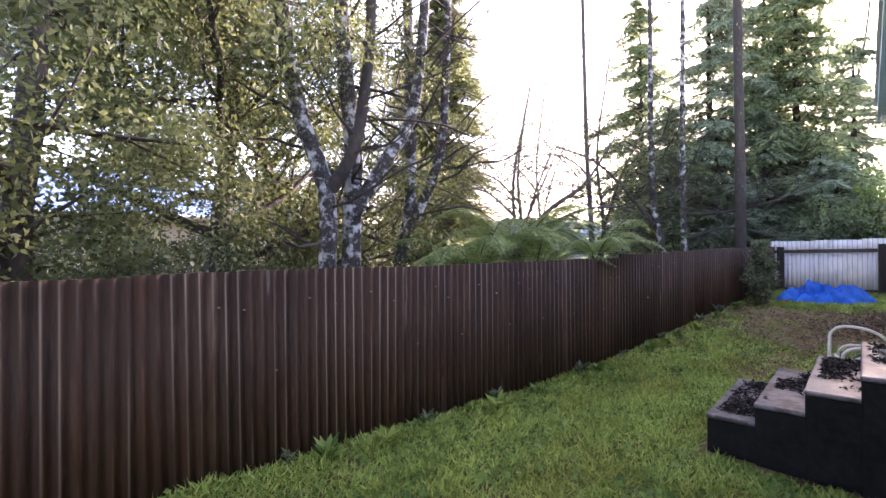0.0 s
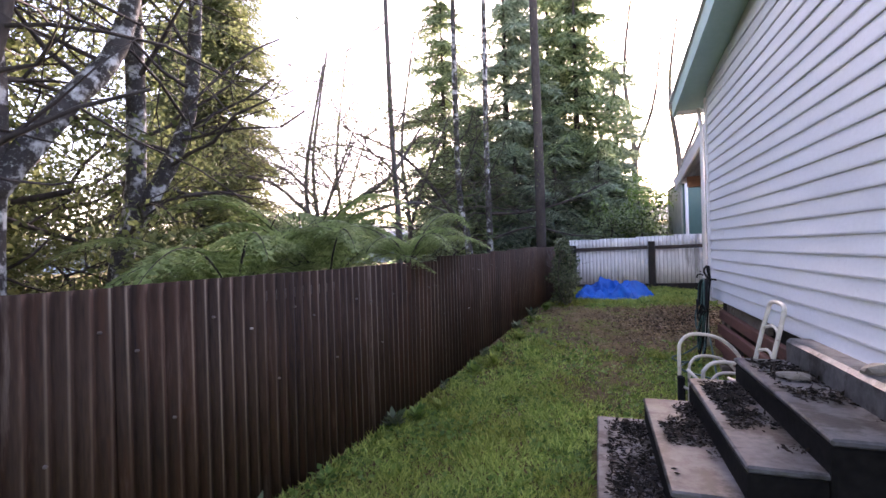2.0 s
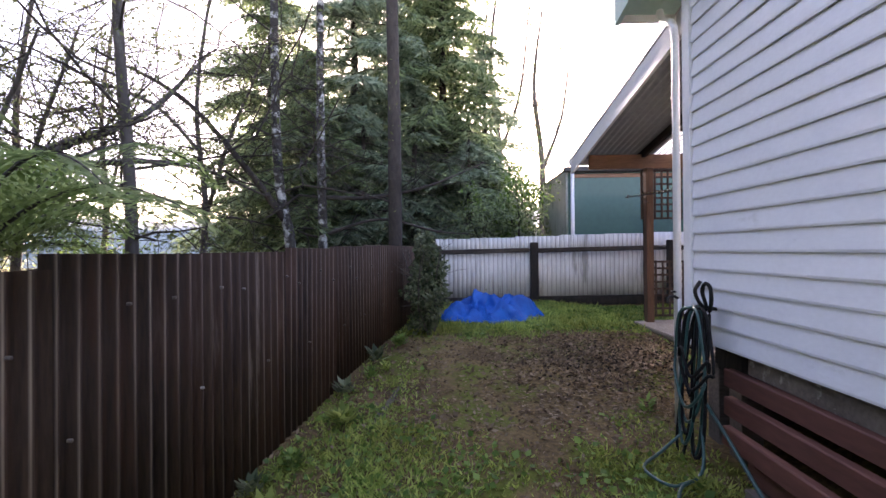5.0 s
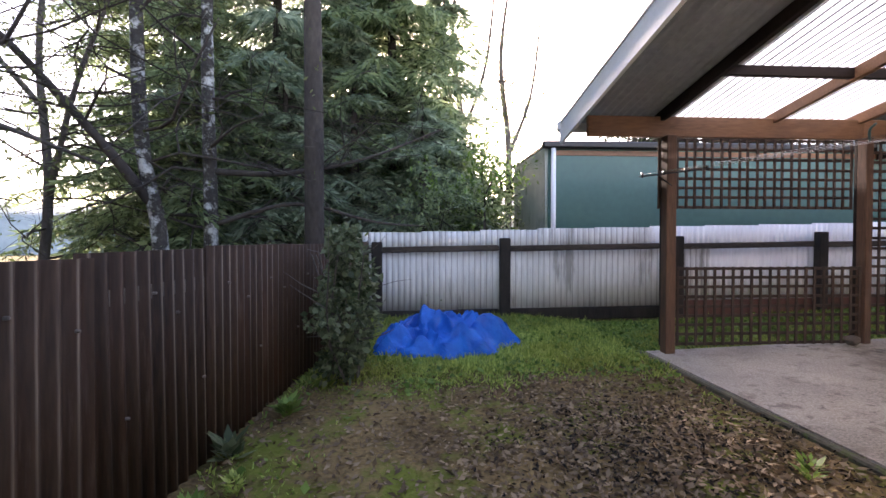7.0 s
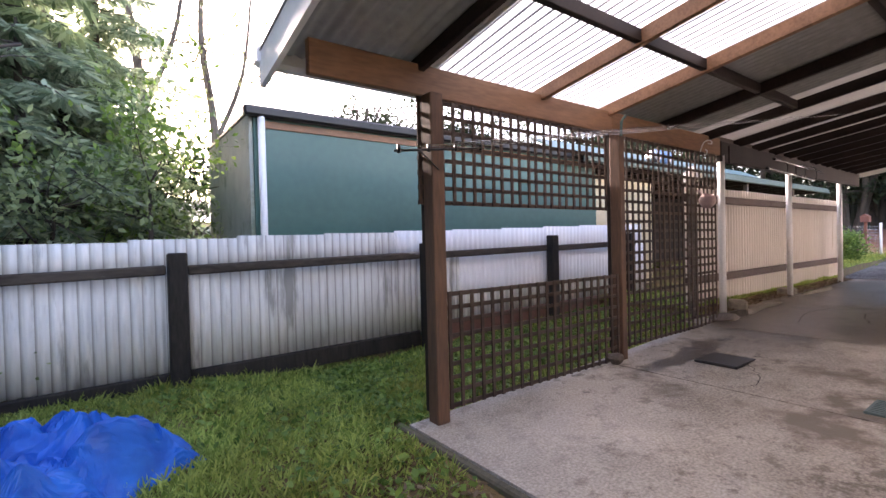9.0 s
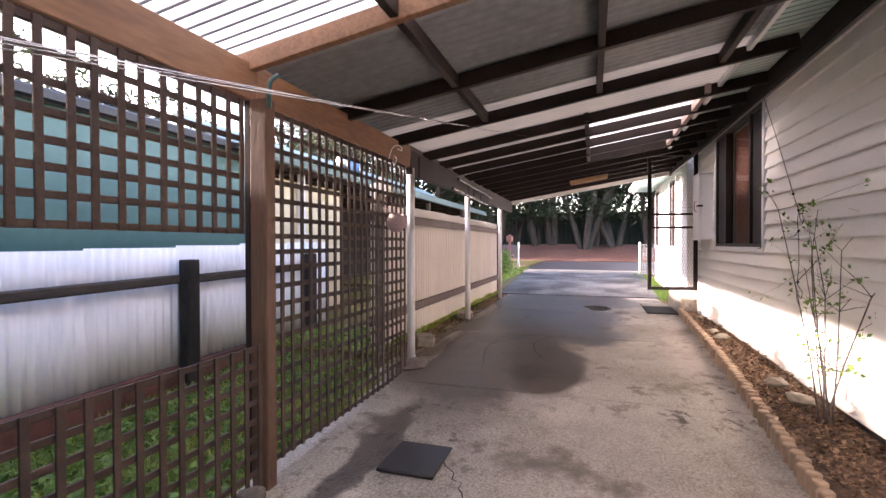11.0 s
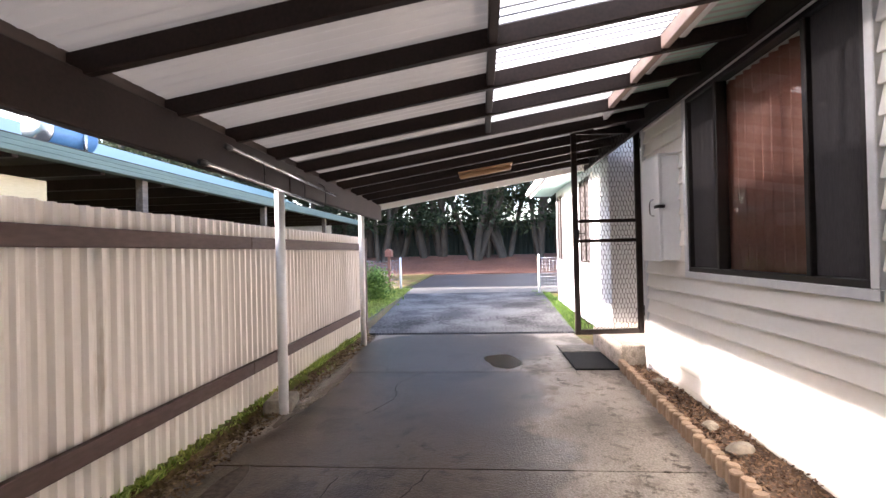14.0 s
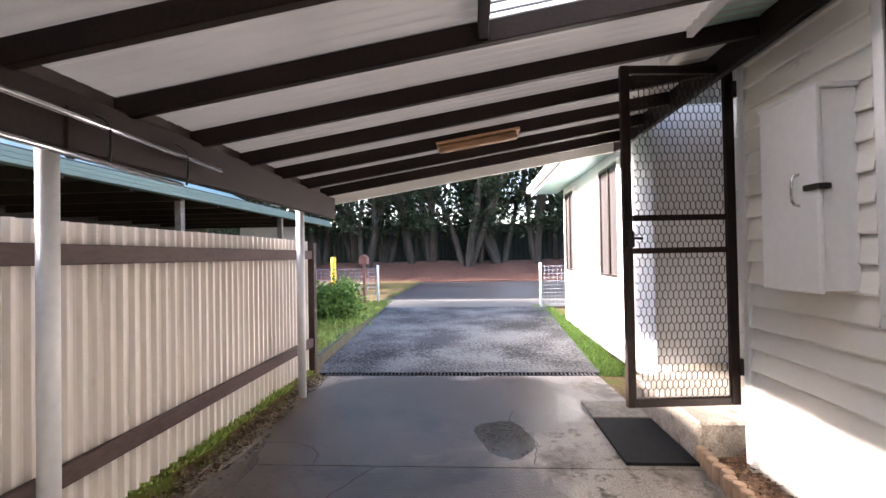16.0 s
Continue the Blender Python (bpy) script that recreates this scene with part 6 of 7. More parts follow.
for k, line in enumerate((((0.28, 7.25, 0.3), (0.18, 7.05, 0.10), (0.02, 6.95, 0.06), (-0.05, 6.75, 0.04), (0.12, 6.55, 0.03), (0.22, 6.4, 0.03)), ((0.28, 7.2, 0.4), (0.25, 6.9, 0.28), (0.2, 6.5, 0.12), (0.14, 6.1, 0.03), (0.0, 5.85, 0.0), (0.08, 5.65, -0.02)), ((0.25, 7.35, 0.2), (0.08, 7.3, 0.09), (-0.08, 7.15, 0.07), (-0.02, 6.98, 0.06), (0.1, 7.0, 0.07)))):
    tube("hose_tail", bend(line, 5), 0.009, M_HOSE, hose, sides=6)
tube("hook", bend([(0.4, 7.3, 0.9), (0.32, 7.3, 0.92), (0.28, 7.3, 1.0), (0.31, 7.3, 1.06)], 4), 0.011, M_BLACK_METAL, hose, "black wall hook")
tap = empty("garden_tap", "old metal tap on a pipe by the corner", "tap")
tube("pipe", [(0.33, 7.58, 0.1), (0.33, 7.58, 0.93)], 0.011, M_WHITE_TRIM, tap)
tube("spout", bend([(0.33, 7.60, 0.93), (0.30, 7.60, 0.945), (0.27, 7.60, 0.935), (0.262, 7.60, 0.90)], 4), 0.009, M_BLACK_METAL, tap)
tube("handle", [(0.30, 7.57, 0.975), (0.30, 7.63, 0.975)], 0.006, M_BLACK_METAL, tap)
for k, (x, z, a, b) in enumerate(((0.43, 0.50, 5.3, 7.25), (0.40, 0.36, 5.1, 7.2), (0.36, 0.22, 5.2, 7.15), (0.40, 0.10, 4.9, 7.0), (0.47, 0.60, 5.9, 7.1))):
    o = beam("stacked_board", (x, a, z), (x, b, z + 0.03), 0.05, 0.10, M_RED_BOARD if k < 4 else M_GREYWOOD, None, b=0.006)
    tagged(o, "long red-brown painted board stacked under the house", "board", "boards under the house")
for y in (5.6, 6.9):
    o = block("board_rest", (0.33, y - 0.05, -0.2), (0.55, y + 0.05, 0.06), M_GREYWOOD)
    tagged(o, "grey timber block under the stacked boards", "block")

# clothes line on the first post
cl = empty("clothes_line", "wall clothes line with thin wires along the carport", "clothes line")
beam("arm", (1.13, 10.62, 1.905), (1.78, 10.62, 1.985), 0.013, 0.013, M_BLACK_METAL, cl)
beam("arm_brace", (1.3, 10.62, 1.92), (1.46, 10.66, 1.83), 0.008, 0.008, M_BLACK_METAL, cl)
for k, x in enumerate((1.16, 1.36, 1.56, 1.76)):
    tube("wire", [(x, 10.62, 1.93 + 0.12 * (x - 1.22)), (4.1 + 0.5 * k, 10.4 - 0.25 * k, 2.40 + 0.04 * k)], 0.0025, M_SILVER, cl, sides=4)
    tube("wire_knob", [(x, 10.62, 1.90 + 0.12 * (x - 1.2)), (x, 10.62, 1.945 + 0.12 * (x - 1.2))], 0.01, M_BLACK_METAL, cl, sides=6)
tube("tie", bend([(3.36, 10.66, 2.25), (3.34, 10.64, 2.36), (3.4, 10.64, 2.42)], 3), 0.012, M_HOSE, cl, "blue cord tied round the beam")

# ---- things of the drive ----
door = empty("door_security", "open dark metal security screen door with hexagonal mesh", "door", (9.21, 7.65, 0), math.degrees(math.atan2(8.34 - 7.65, 9.14 - 9.21)), kind="structure")
DW, D0, D1 = 0.70, 0.87, 2.95
for lo, hi in (((0, -0.018, D0), (0.055, 0.018, D1)), ((DW - 0.055, -0.018, D0), (DW, 0.018, D1)), ((0.056, -0.017, D0), (DW - 0.056, 0.017, D0 + 0.05)), ((0.056, -0.017, D1 - 0.05), (DW - 0.056, 0.017, D1)), ((0.056, -0.016, 2.0), (DW - 0.056, 0.016, 2.035)), ((0.056, -0.016, 1.80), (DW - 0.056, 0.016, 1.835))):
    block("door_frame", lo, hi, M_BROWN, door)
v, fc = [], []
cw, ch = 0.034, 0.066
nx2, nz2 = int((DW - 0.11) / cw), int((D1 - D0 - 0.1) / (ch * 0.75))
for j in range(nz2):
    for i in range(nx2):
        cx = 0.056 + cw * (i + 0.5 + 0.5 * (j % 2))
        cz = D0 + 0.05 + ch * 0.75 * j
        if cx + cw / 2 > DW - 0.05:
            continue
        for a, b in (((cx - cw / 2, cz + ch * 0.25), (cx - cw / 2, cz + ch * 0.75)), ((cx - cw / 2, cz + ch * 0.25), (cx, cz)), ((cx, cz), (cx + cw / 2, cz + ch * 0.25))):
            tube_data([(a[0], 0, a[1]), (b[0], 0, b[1])], 0.0027, 4, v, fc, cap=False)
obj("hex_mesh", v, fc, M_BROWN, door, "dark hexagonal steel mesh")
block("lock", (DW - 0.06, -0.03, 1.84), (DW - 0.01, 0.03, 1.94), M_BLACK_METAL, door)
tube("handle", [(DW - 0.04, -0.03, 1.9), (DW - 0.04, -0.06, 1.9), (DW - 0.15, -0.06, 1.895)], 0.008, M_BLACK_METAL, door)
for z in (1.05, 2.75):
    block("hinge", (-0.02, -0.03, z), (0.012, 0.03, z + 0.1), M_BLACK_METAL, door)

M_CHIPPED = material("chipped_white_paint", ((0.80, 0.80, 0.80), (0.88, 0.88, 0.88)), rough=0.4, grain=30, large=3, bump=0.04, stain=(0.30, 0.25, 0.2), stain_amount=-0.28, stain_scale=16)
mb = empty("meter_box", "chipped white timber meter box with a latch", "meter box")
block("case", (8.30, WY + 0.02, 1.63), (8.66, WY + 0.17, 2.49), M_CHIPPED, mb, b=0.006)
block("box_door", (8.29, WY + 0.172, 1.62), (8.67, WY + 0.195, 2.51), M_CHIPPED, mb, b=0.005)
block("lid_cap", (8.28, WY + 0.02, 2.492), (8.68, WY + 0.2, 2.51), M_CHIPPED, mb, b=0.005)
tube("pull", bend([(8.40, WY + 0.195, 2.0), (8.40, WY + 0.225, 2.02), (8.40, WY + 0.225, 2.12), (8.40, WY + 0.195, 2.14)], 3), 0.006, M_SILVER, mb, "steel pull handle", 6)
block("latch", (8.27, WY + 0.15, 2.06), (8.36, WY + 0.21, 2.085), M_BLACK_METAL, mb, "dark latch")

step = tagged(block("door_step", (9.27, 7.3, 0.42), (10.45, 7.87, 0.735), M_CONCRETE, b=0.015), "worn concrete door step", "step")
pad = tagged(fan_sheet("door_mat", ((9.2, 7.9), (9.98, 7.9), (9.98, 8.34), (9.2, 8.34)), lambda x, y: 0.512, M_BLACK_RUBBER, None, thick=0.02), "flat black rubber door mat on the concrete", "mat")
tagged(fan_sheet("paving_slab", ((10.0, 7.9), (10.4, 7.9), (10.4, 8.34), (10.0, 8.34)), lambda x, y: 0.515, M_STONE, None, thick=0.03), "pale speckled paving slab beyond the mat", "paving slab")

grate = empty("drain_grate", "black slotted drain grate across the drive", "drain", kind="structure")
block("channel", (11.325, 7.95, 0.40), (11.455, 10.98, 0.46), M_BLACK_METAL, grate)
n = 70
for k in range(n):
    y = 7.97 + 3.0 * k / n
    block("bar", (11.33, y, 0.468), (11.45, y + 0.018, 0.496), M_BLACK_METAL, grate, b=0.003)
for a, b2 in ((11.321, 11.332), (11.448, 11.458)):
    block("grate_edge", (a, 7.95, 0.44), (b2, 10.98, 0.499), M_BLACK_METAL, grate)

cover = empty("drain_cover", "worn grey-teal plastic drain cover in the slab", "drain cover")
block("lid", (3.30, 8.88, drive_z(3.45) - 0.01), (3.60, 9.13, drive_z(3.45) + 0.010), M_TEAL_COVER, cover, b=0.006)
for k in range(8):
    block("rib", (3.315 + 0.036 * k, 8.90, drive_z(3.45) + 0.0105), (3.333 + 0.036 * k, 9.11, drive_z(3.45) + 0.015), M_TEAL_COVER, cover, b=0.002)
tagged(block("drain_cover_dark", (3.66, 9.92, drive_z(3.85) - 0.01), (4.02, 10.24, drive_z(3.85) + 0.014), M_BLACK_METAL, b=0.006), "flat dark metal cover plate in the slab", "drain cover")

strip = tagged(fan_sheet("bark_strip", ((3.0, 7.6), (9.26, 7.6), (9.26, edge_y(9.26) - 0.01), (3.0, edge_y(3.0) - 0.01)), lambda x, y: drive_z(x) + 0.03 + 0.02 * noise.noise((x * 4, y * 4, 0)), M_MULCH, None, nu=60, nv=6), "planting strip of red-brown bark chips", "planting strip", kind="structure")
litter("bark_chips", 14000, (3.1, 9.2, 7.64, 8.05), lambda x, y: 0.8 if y < edge_y(x) - 0.04 else 0, 0.028, "red-brown bark chips along the house wall", M_CHIPS, 21, lambda x, y: drive_z(x) + 0.045, 0.002)
edging = empty("log_edging", "row of small half-round log edging stakes", "edging", kind="structure")
log = None
for k in range(82):
    x = 9.24 - 0.075 * k
    m = pose(x, edge_y(x) - 0.01 + 0.006 * math.sin(k * 3), drive_z(x) - 0.06, 3 * math.sin(k * 2.1), 3 * math.sin(k * 1.3), 0)
    if log is None:
        log = obj("log", *tube_data([(0, 0, 0), (0, 0, 0.150), (0, 0, 0.158)], [0.036, 0.036, 0.03], 9), M_STAKE, edging)
        log.matrix_basis = m
    else:
        share("log", log, m, edging)

# climbing rose by the wall
rose = empty("rose_bush", "thin leggy rose bush against the white wall", "shrub", (4.84, 7.79, drive_z(4.84)))
wood = Wood(77)
for k in range(7):
    wood.limb((0.03 * math.cos(k), 0.03 * math.sin(k), 0), (0.24 * math.cos(k * 2.2), 0.10 * math.sin(k * 2.2), 1), 1.45 - 0.07 * k, 0.006, 1, 0.2, 0.08, 7, 0.32, 5)
obj("stem", wood.v, wood.f, M_BARK_GREY, rose, smooth=True)
rng = np.random.default_rng(7)
leaf_sheet("leaves", *crown_from(wood.tips[::2], rng, 5, 0.034, 0.6, 0.025), M_LEAF_LIGHT, rose)
wire = empty("hanging_cable", "thin dark cable hanging on the white wall", "cable")
tube("cable", bend([(6.357, WY + 0.05, 2.90), (6.0, WY + 0.055, 2.42), (5.666, WY + 0.06, 1.952), (5.564, WY + 0.06, 1.819), (5.53, WY + 0.065, 1.76), (5.495, WY + 0.06, 1.731), (5.48, WY + 0.06, 1.75)], 5), 0.0026, M_BLACK_RUBBER, wire, sides=5)
tube("cable_tail", bend([(5.564, WY + 0.06, 1.819), (5.575, WY + 0.065, 1.74), (5.56, WY + 0.065, 1.666), (5.545, WY + 0.065, 1.5), (5.55, WY + 0.065, 1.38), (5.57, WY + 0.065, 1.282), (5.52, WY + 0.07, 1.25), (5.46, WY + 0.075, 1.22), (5.48, WY + 0.075, 1.17), (5.55, WY + 0.07, 1.2), (5.57, WY + 0.07, 1.16), (5.5, WY + 0.07, 1.10)], 5), 0.0024, M_BLACK_RUBBER, wire, sides=5)
tube("cable_end", bend([(5.56, WY + 0.065, 1.666), (5.62, WY + 0.07, 1.63), (5.73, WY + 0.07, 1.62)], 4), 0.0024, M_BLACK_RUBBER, wire, sides=5)
for x, z in ((5.666, 1.952), (5.564, 1.819), (5.56, 1.666), (5.57, 1.282)):
    tube("knot", [(x - 0.009, WY + 0.062, z), (x, WY + 0.062, z + 0.004), (x + 0.009, WY + 0.062, z)], [0.006, 0.011, 0.006], M_BLACK_RUBBER, wire, sides=6)

light = empty("ceiling_batten", "fluorescent batten light on a varnished timber base", "ceiling light")
za, zb = rafter_z(9.5), rafter_z(8.9)
beam("base", (9.71, 9.52, za - 0.012), (9.71, 8.90, zb - 0.012), 0.11, 0.022, M_LAMP_WOOD, light, up=(0, 0, 1))
beam("diffuser", (9.71, 9.51, za - 0.05), (9.71, 8.91, zb - 0.05), 0.09, 0.05, M_LAMP_WOOD, light, b=0.015)
rods = empty("track_rods", "two bright steel rods hung under the carport beam", "rod")
for a, b, z, y in ((6.89, 8.82, 2.365, 10.70), (6.645, 8.46, 2.23, 10.70)):
    tube("rod", [(a, y, z), (b, y, z - 0.045)], 0.012, M_SILVER, rods)
    tube("cap", [(a - 0.03, y, z), (a + 0.02, y, z)], 0.018, M_BLACK_METAL, rods)
for x in (7.3, 8.0, 8.5):
    tube("hanger", bend([(x, 10.76, 2.4), (x, 10.70, 2.36), (x, 10.69, 2.26), (x, 10.70, 2.19)], 3), 0.006, M_BLACK_METAL, rods, sides=5)
for x, y in ((5.56, 10.76), (7.9, 10.82), (10.55, 10.86)):
    o = block("post_bracket", (x - 0.02, y - 0.06, 2.2), (x + 0.02, y - 0.045, 2.4), M_BROWN)
    tagged(o, "brown steel bracket joining post and beam", "bracket")
hook = empty("scroll_bracket", "small white scrolled metal hanging bracket", "bracket")
tube("scroll", bend([(4.98, 10.76, 2.29), (4.98, 10.73, 2.37), (5.0, 10.69, 2.40), (5.04, 10.67, 2.385), (5.03, 10.67, 2.36), (5.0, 10.69, 2.37)], 5), 0.0045, M_WHITE_TRIM, hook, sides=6)
tube("scroll_leg", bend([(4.98, 10.74, 2.27), (5.01, 10.72, 2.25), (5.0, 10.70, 2.29), (4.96, 10.70, 2.30)], 5), 0.005, M_WHITE_TRIM, hook, sides=6)
pot = empty("hanging_pot", "small mauve hanging pot on the lattice", "pot")
prof = ((0.0, 0.0), (0.05, 0.005), (0.085, 0.05), (0.092, 0.1), (0.075, 0.15), (0.055, 0.165), (0.05, 0.15))
bm = bmesh.new()
rings = [[bm.verts.new((r0 * math.cos(2 * math.pi * i / 20), r0 * math.sin(2 * math.pi * i / 20), h)) for i in range(20)] for r0, h in prof[1:]]
for a, b in zip(rings, rings[1:]):
    for i in range(20):
        bm.faces.new((a[i], a[(i + 1) % 20], b[(i + 1) % 20], b[i]))
bm.faces.new(rings[0][::-1])
p = part("bowl", bm, M_POT, pot)
p.matrix_basis = pose(4.83, 10.64, 1.68, 14, -12, 0) @ Matrix.Diagonal((0.85, 0.85, 0.85, 1))
tube("hanger", bend([(4.80, 10.66, 1.79), (4.79, 10.70, 1.87), (4.80, 10.725, 1.84)], 3), 0.005, M_POT, pot, sides=5)

hood = empty("vent_hood", "cream rounded vent hood above the fence", "vent")
bm = bmesh.new()
bmesh.ops.create_cube(bm, size=1, matrix=Matrix.LocRotScale((5.98, 11.32, 2.16), None, (0.2, 0.22, 0.26)))
bmesh.ops.bevel(bm, geom=bm.edges[:], offset=0.07, segments=4, affect="EDGES")
part("shell", bm, M_CREAM_IRON, hood)
tube("neck", [(5.98, 11.34, 0.5), (5.98, 11.34, 2.1)], 0.05, M_CREAM_IRON, hood)
tank = empty("roof_tank", "blue steel drum lying on the neighbour's roof", "tank")
tube("drum", [(7.86, 12.88, 2.835), (7.88, 12.88, 2.835), (8.30, 12.88, 2.835), (8.32, 12.88, 2.835)], [0.125, 0.135, 0.135, 0.125], M_BLUE_DRUM, tank, sides=24)
tube("rim", [(7.85, 12.88, 2.835), (7.87, 12.88, 2.835)], 0.14, M_SILVER, tank, sides=24)
tube("valve", [(8.16, 12.735, 2.70), (8.16, 12.735, 2.86)], 0.016, M_SILVER, tank)
slanted("roof_slope", 5.6, 14.0, 13.8, 3.10, 13.05, 2.72, 0.03, M_SHED, nb, "dark green sloping roof sheet")

# ---- the front of the block ----
kerb = tagged(fan_sheet("bed_kerb", ((11.5, 11.12), (17.0, 11.36), (17.0, 11.48), (11.5, 11.24)), lambda x, y: drive_z(x) + 0.13, M_MOSSY, None, thick=0.3, nu=20, nv=2), "mossy low concrete kerb of the raised bed", "kerb", kind="structure")
bed = tagged(fan_sheet("raised_bed", ((11.5, 11.24), (17.0, 11.48), (17.0, 16.0), (11.5, 16.0)), lambda x, y: drive_z(x) + 0.11, M_GROUND, None, thick=0.3), "raised bed of earth and long grass", "garden bed", kind="structure")
bush = broadleaf("round_bush", (14.7, 11.85, 0.62), 0.85, 91, M_BARK_GREY, M_LEAF_LIGHT, "round bright green leafy bush in the bed", 0.03, per=34, size=0.075, scatter=0.12, limbs=20, trunk_share=0.05, levels=2, split=4)
lb = empty("letter_box", "faded red metal letter box on a post", "letter box", (16.6, 11.75, 0.7))
block("post", (-0.03, -0.03, 0), (0.03, 0.03, 0.95), M_RED_PAINT, lb)
block("box", (-0.12, -0.09, 0.95), (0.12, 0.09, 1.10), M_RED_PAINT, lb, b=0.01)
obj("lid", [(-0.13, -0.10, 1.102), (0.13, -0.10, 1.102), (0.13, 0.10, 1.102), (-0.13, 0.10, 1.102), (-0.13, 0, 1.17), (0.13, 0, 1.17)], [(0, 1, 5, 4), (2, 3, 4, 5), (1, 2, 5), (3, 0, 4), (0, 3, 2, 1)], M_RED_PAINT, lb)
yp = empty("marker_post", "yellow painted steel marker post", "post", (18.2, 12.95, 0.6))
tube("pole", [(0, 0, 0), (0, 0, 1.2), (0, 0, 1.23)], [0.07, 0.07, 0.05], M_YELLOW, yp, sides=12)
tagged(block("far_sign", (16.5, 13.3, 2.2), (16.54, 14.6, 2.75), M_WHITE_TRIM), "plain white board under the neighbour's roof", "board")


def crack(points, width, seed):
    """A thin dark crack on the concrete."""
    line = bend(points, 8)
    v, f = [], []
    for i, p in enumerate(line):
        j = Vector((noise.noise((i * 0.9, seed, 0)), noise.noise((i * 0.9, seed, 5)), 0)) * 0.03
        w = width * (0.5 + abs(noise.noise((i * 1.7, seed, 9))))
        way = (line[min(i + 1, len(line) - 1)] - line[max(0, i - 1)]).normalized()
        side = Vector((-way.y, way.x, 0)) * w
        for q in (p + j + side, p + j - side):
            v.append((q.x, q.y, drive_z(q.x) + 0.0025))
    f = [(2 * i, 2 * i + 1, 2 * i + 3, 2 * i + 2) for i in range(len(line) - 1)]
    obj("crack", v, f, M_CRACK, concrete)


for k, pts in enumerate((((3.9, 9.95, 0), (3.6, 9.75, 0), (3.35, 9.7, 0)), ((9.14, 9.9, 0), (8.7, 10.1, 0), (8.3, 10.05, 0), (7.9, 10.2, 0)), ((9.4, 11.0, 0), (9.5, 10.6, 0), (9.35, 10.35, 0), (9.16, 10.3, 0)), ((7.0, 9.6, 0), (6.5, 9.75, 0), (5.9, 9.6, 0)), ((5.6, 10.1, 0), (6.2, 10.2, 0), (6.9, 10.1, 0)), ((9.2, 8.9, 0), (9.6, 8.85, 0), (9.9, 9.0, 0), (10.2, 8.95, 0)))):
    crack(pts, 0.005, k)


def hill(name, bearing, distance, width, height, seed):
    """A long wooded ridge far away."""
    v, f, n = [], [], 60
    for i in range(n + 1):
        a = radians(bearing) + (i / n - 0.5) * width / distance
        h = height * math.sin(math.pi * i / n) ** 0.6 * (1 + 0.25 * noise.noise((i * 0.15, seed, 0)) + 0.05 * noise.noise((i * 1.7, seed, 3)))
        for d, z in ((distance, -8), (distance + 25, h * 0.6), (distance + 60, h), (distance + 160, -8)):
            v.append((-math.sin(a) * d, math.cos(a) * d, z))
    for i in range(n):
        for k in range(3):
            f.append((4 * i + k, 4 * i + k + 1, 4 * i + k + 5, 4 * i + k + 4))
    return tagged(obj(name, v, f, M_HILL, smooth=True), "hazy wooded hill on the horizon", "hill", kind="structure")


hill("backdrop_hill_1", 35, 320, 420, 24, 1)
hill("backdrop_hill_2", 75, 380, 300, 20, 2)
hill("backdrop_hill_3", -5, 400, 200, 16, 3)

shelter = roadside_tree((9.0, 21.5, 0.2), 103)
shelter.scale = (0.62, 0.62, 0.6)
for k in range(11):
    copy_thing(shelter, pose(5.5 + 2.3 * k, 21.5 + 1.2 * math.sin(k * 2.1), 0.2, 0, 0, k * 63))

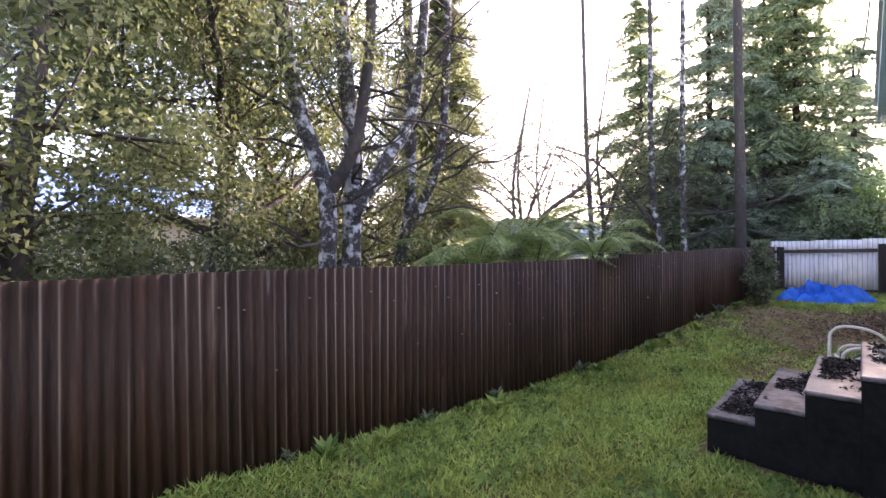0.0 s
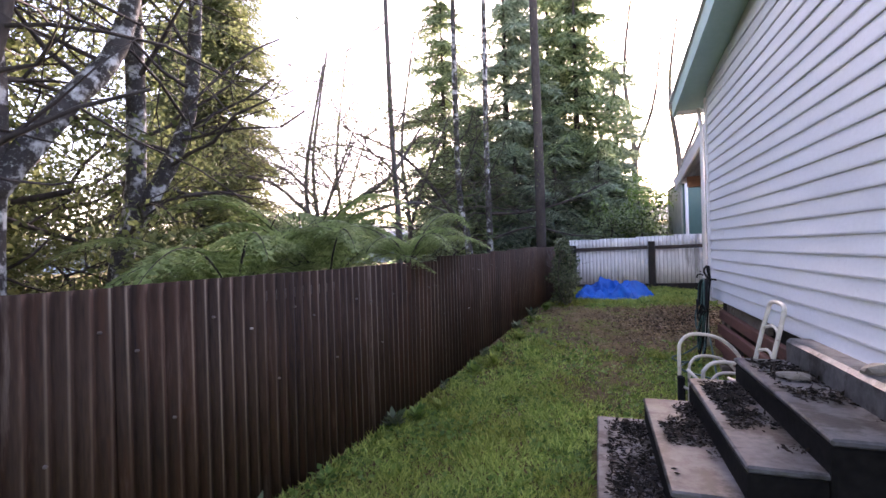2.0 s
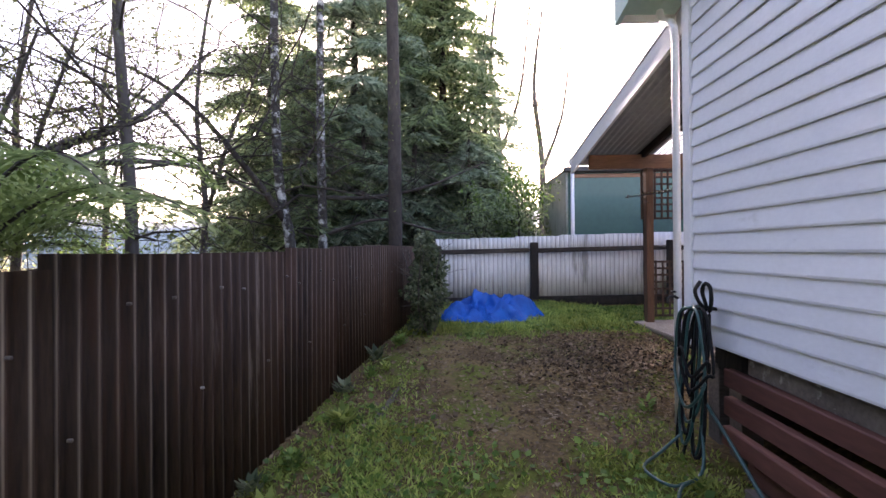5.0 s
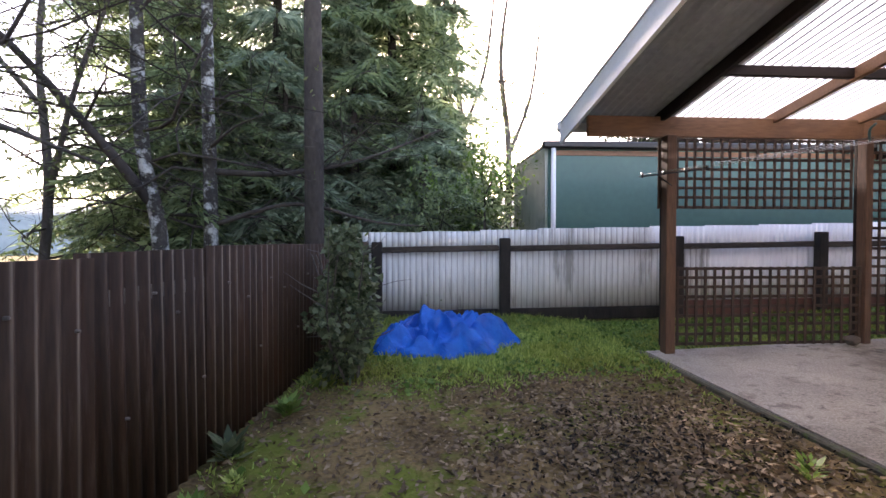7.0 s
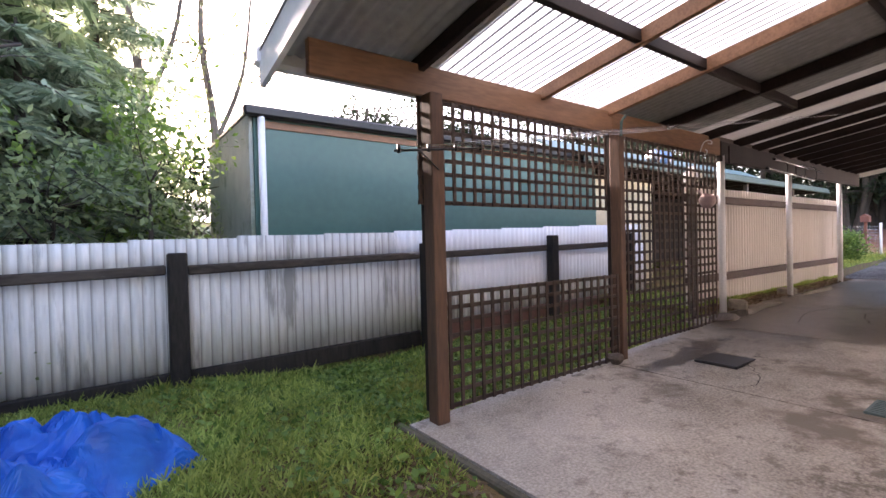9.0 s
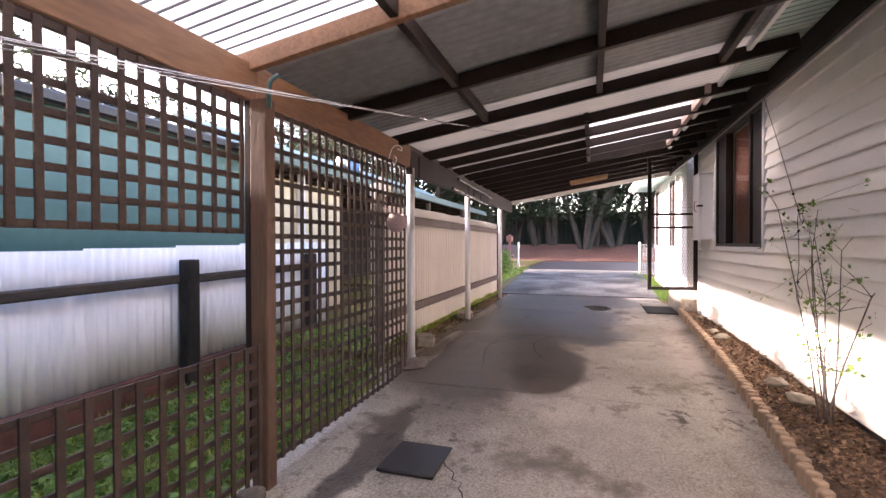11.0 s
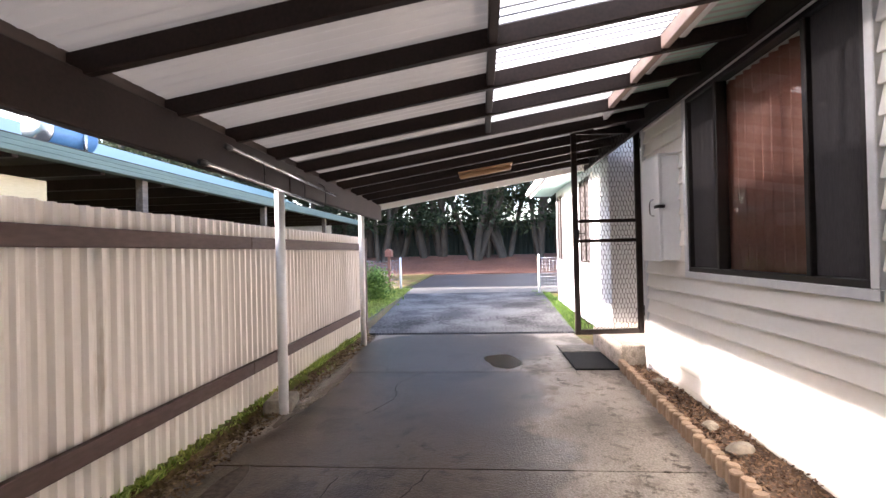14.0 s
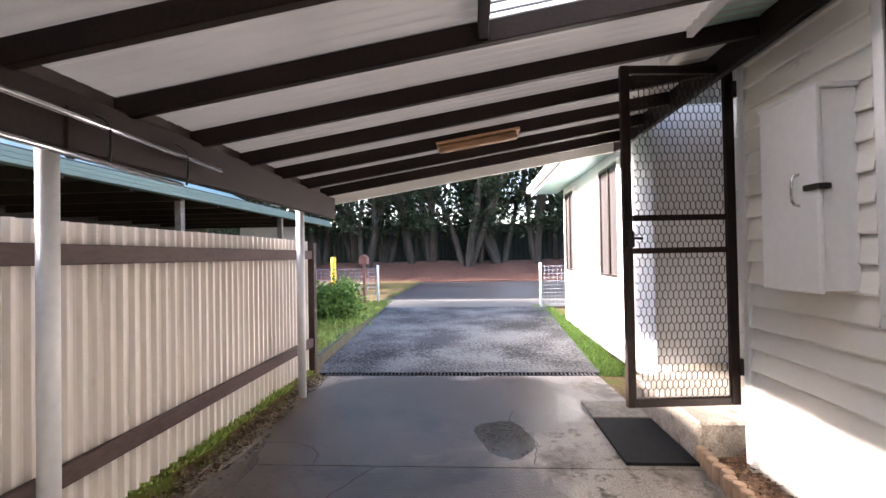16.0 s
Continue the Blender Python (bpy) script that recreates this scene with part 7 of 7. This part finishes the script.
for y in (0.2, 3.0, 5.6, 8.2):
    w = block("window", (-15.0, y, 0.7), (-14.97, y + 1.1, 1.7), M_WINDOW_FRAME, bh)
    block("pane", (-14.968, y + 0.06, 0.76), (-14.96, y + 1.04, 1.64), M_BLACK_METAL, w)
block("gutter", (-14.42, -2.6, 2.22), (-14.3, 10.1, 2.34), M_WHITE_TRIM, bh, b=0.03)
palings = empty("paling_fence", "old dark timber paling fence", "fence")
pal = None
for k in range(110):
    m = pose(-11.2, -3.0 + 0.13 * k, -0.5, 0, 0.6 * math.sin(k * 3), 0)
    if pal is None:
        pal = block("paling", (-0.01, 0, 0), (0.01, 0.10, 1.45), M_GREYWOOD, palings, b=0.003)
        pal.matrix_basis = m
    else:
        share("paling", pal, m, palings)
for z in (-0.1, 0.6):
    beam("rail", (-11.16, -3, z), (-11.16, 11.3, z), 0.04, 0.08, M_GREYWOOD, palings)


def damp_patch(cx, cy, rx, ry, seed, ragged=0.5):
    """A wet, dark patch lying on the concrete, with a ragged outline."""
    n, v, f = 72, [(cx, cy, drive_z(cx) + 0.0016)], []
    rings = 6
    for j in range(1, rings + 1):
        for i in range(n):
            a = 2 * math.pi * i / n
            e = 1 + ragged * (0.9 * noise.noise((math.cos(a) * 1.2, math.sin(a) * 1.2, seed * 3.7)) + 0.25 * noise.noise((math.cos(a) * 3, math.sin(a) * 3, seed * 3.7)))
            x, y = cx + rx * e * math.cos(a) * j / rings, min(10.97, cy + ry * e * math.sin(a) * j / rings)
            v.append((x, y, drive_z(x) + 0.0016))
    for i in range(n):
        f.append((0, 1 + i, 1 + (i + 1) % n))
        for j in range(rings - 1):
            a, b = 1 + j * n + i, 1 + j * n + (i + 1) % n
            f.append((a, a + n, b + n, b))
    obj("damp_patch", v, f, M_WET, concrete, "wet dark patch on the concrete")


for k, (x, y, rx, ry, rag) in enumerate(((9.62, 9.06, 0.34, 0.20, 0.3), (6.1, 10.72, 0.8, 0.12, 0.6), (8.6, 10.78, 0.9, 0.1, 0.6))):
    damp_patch(x, y, rx, ry, k + 1, rag)
tagged(block("flaking_post", (5.30, 10.98, 0.45), (5.38, 11.06, 2.06), M_GREYWOOD, b=0.012), "weathered timber post with flaking white paint", "post")
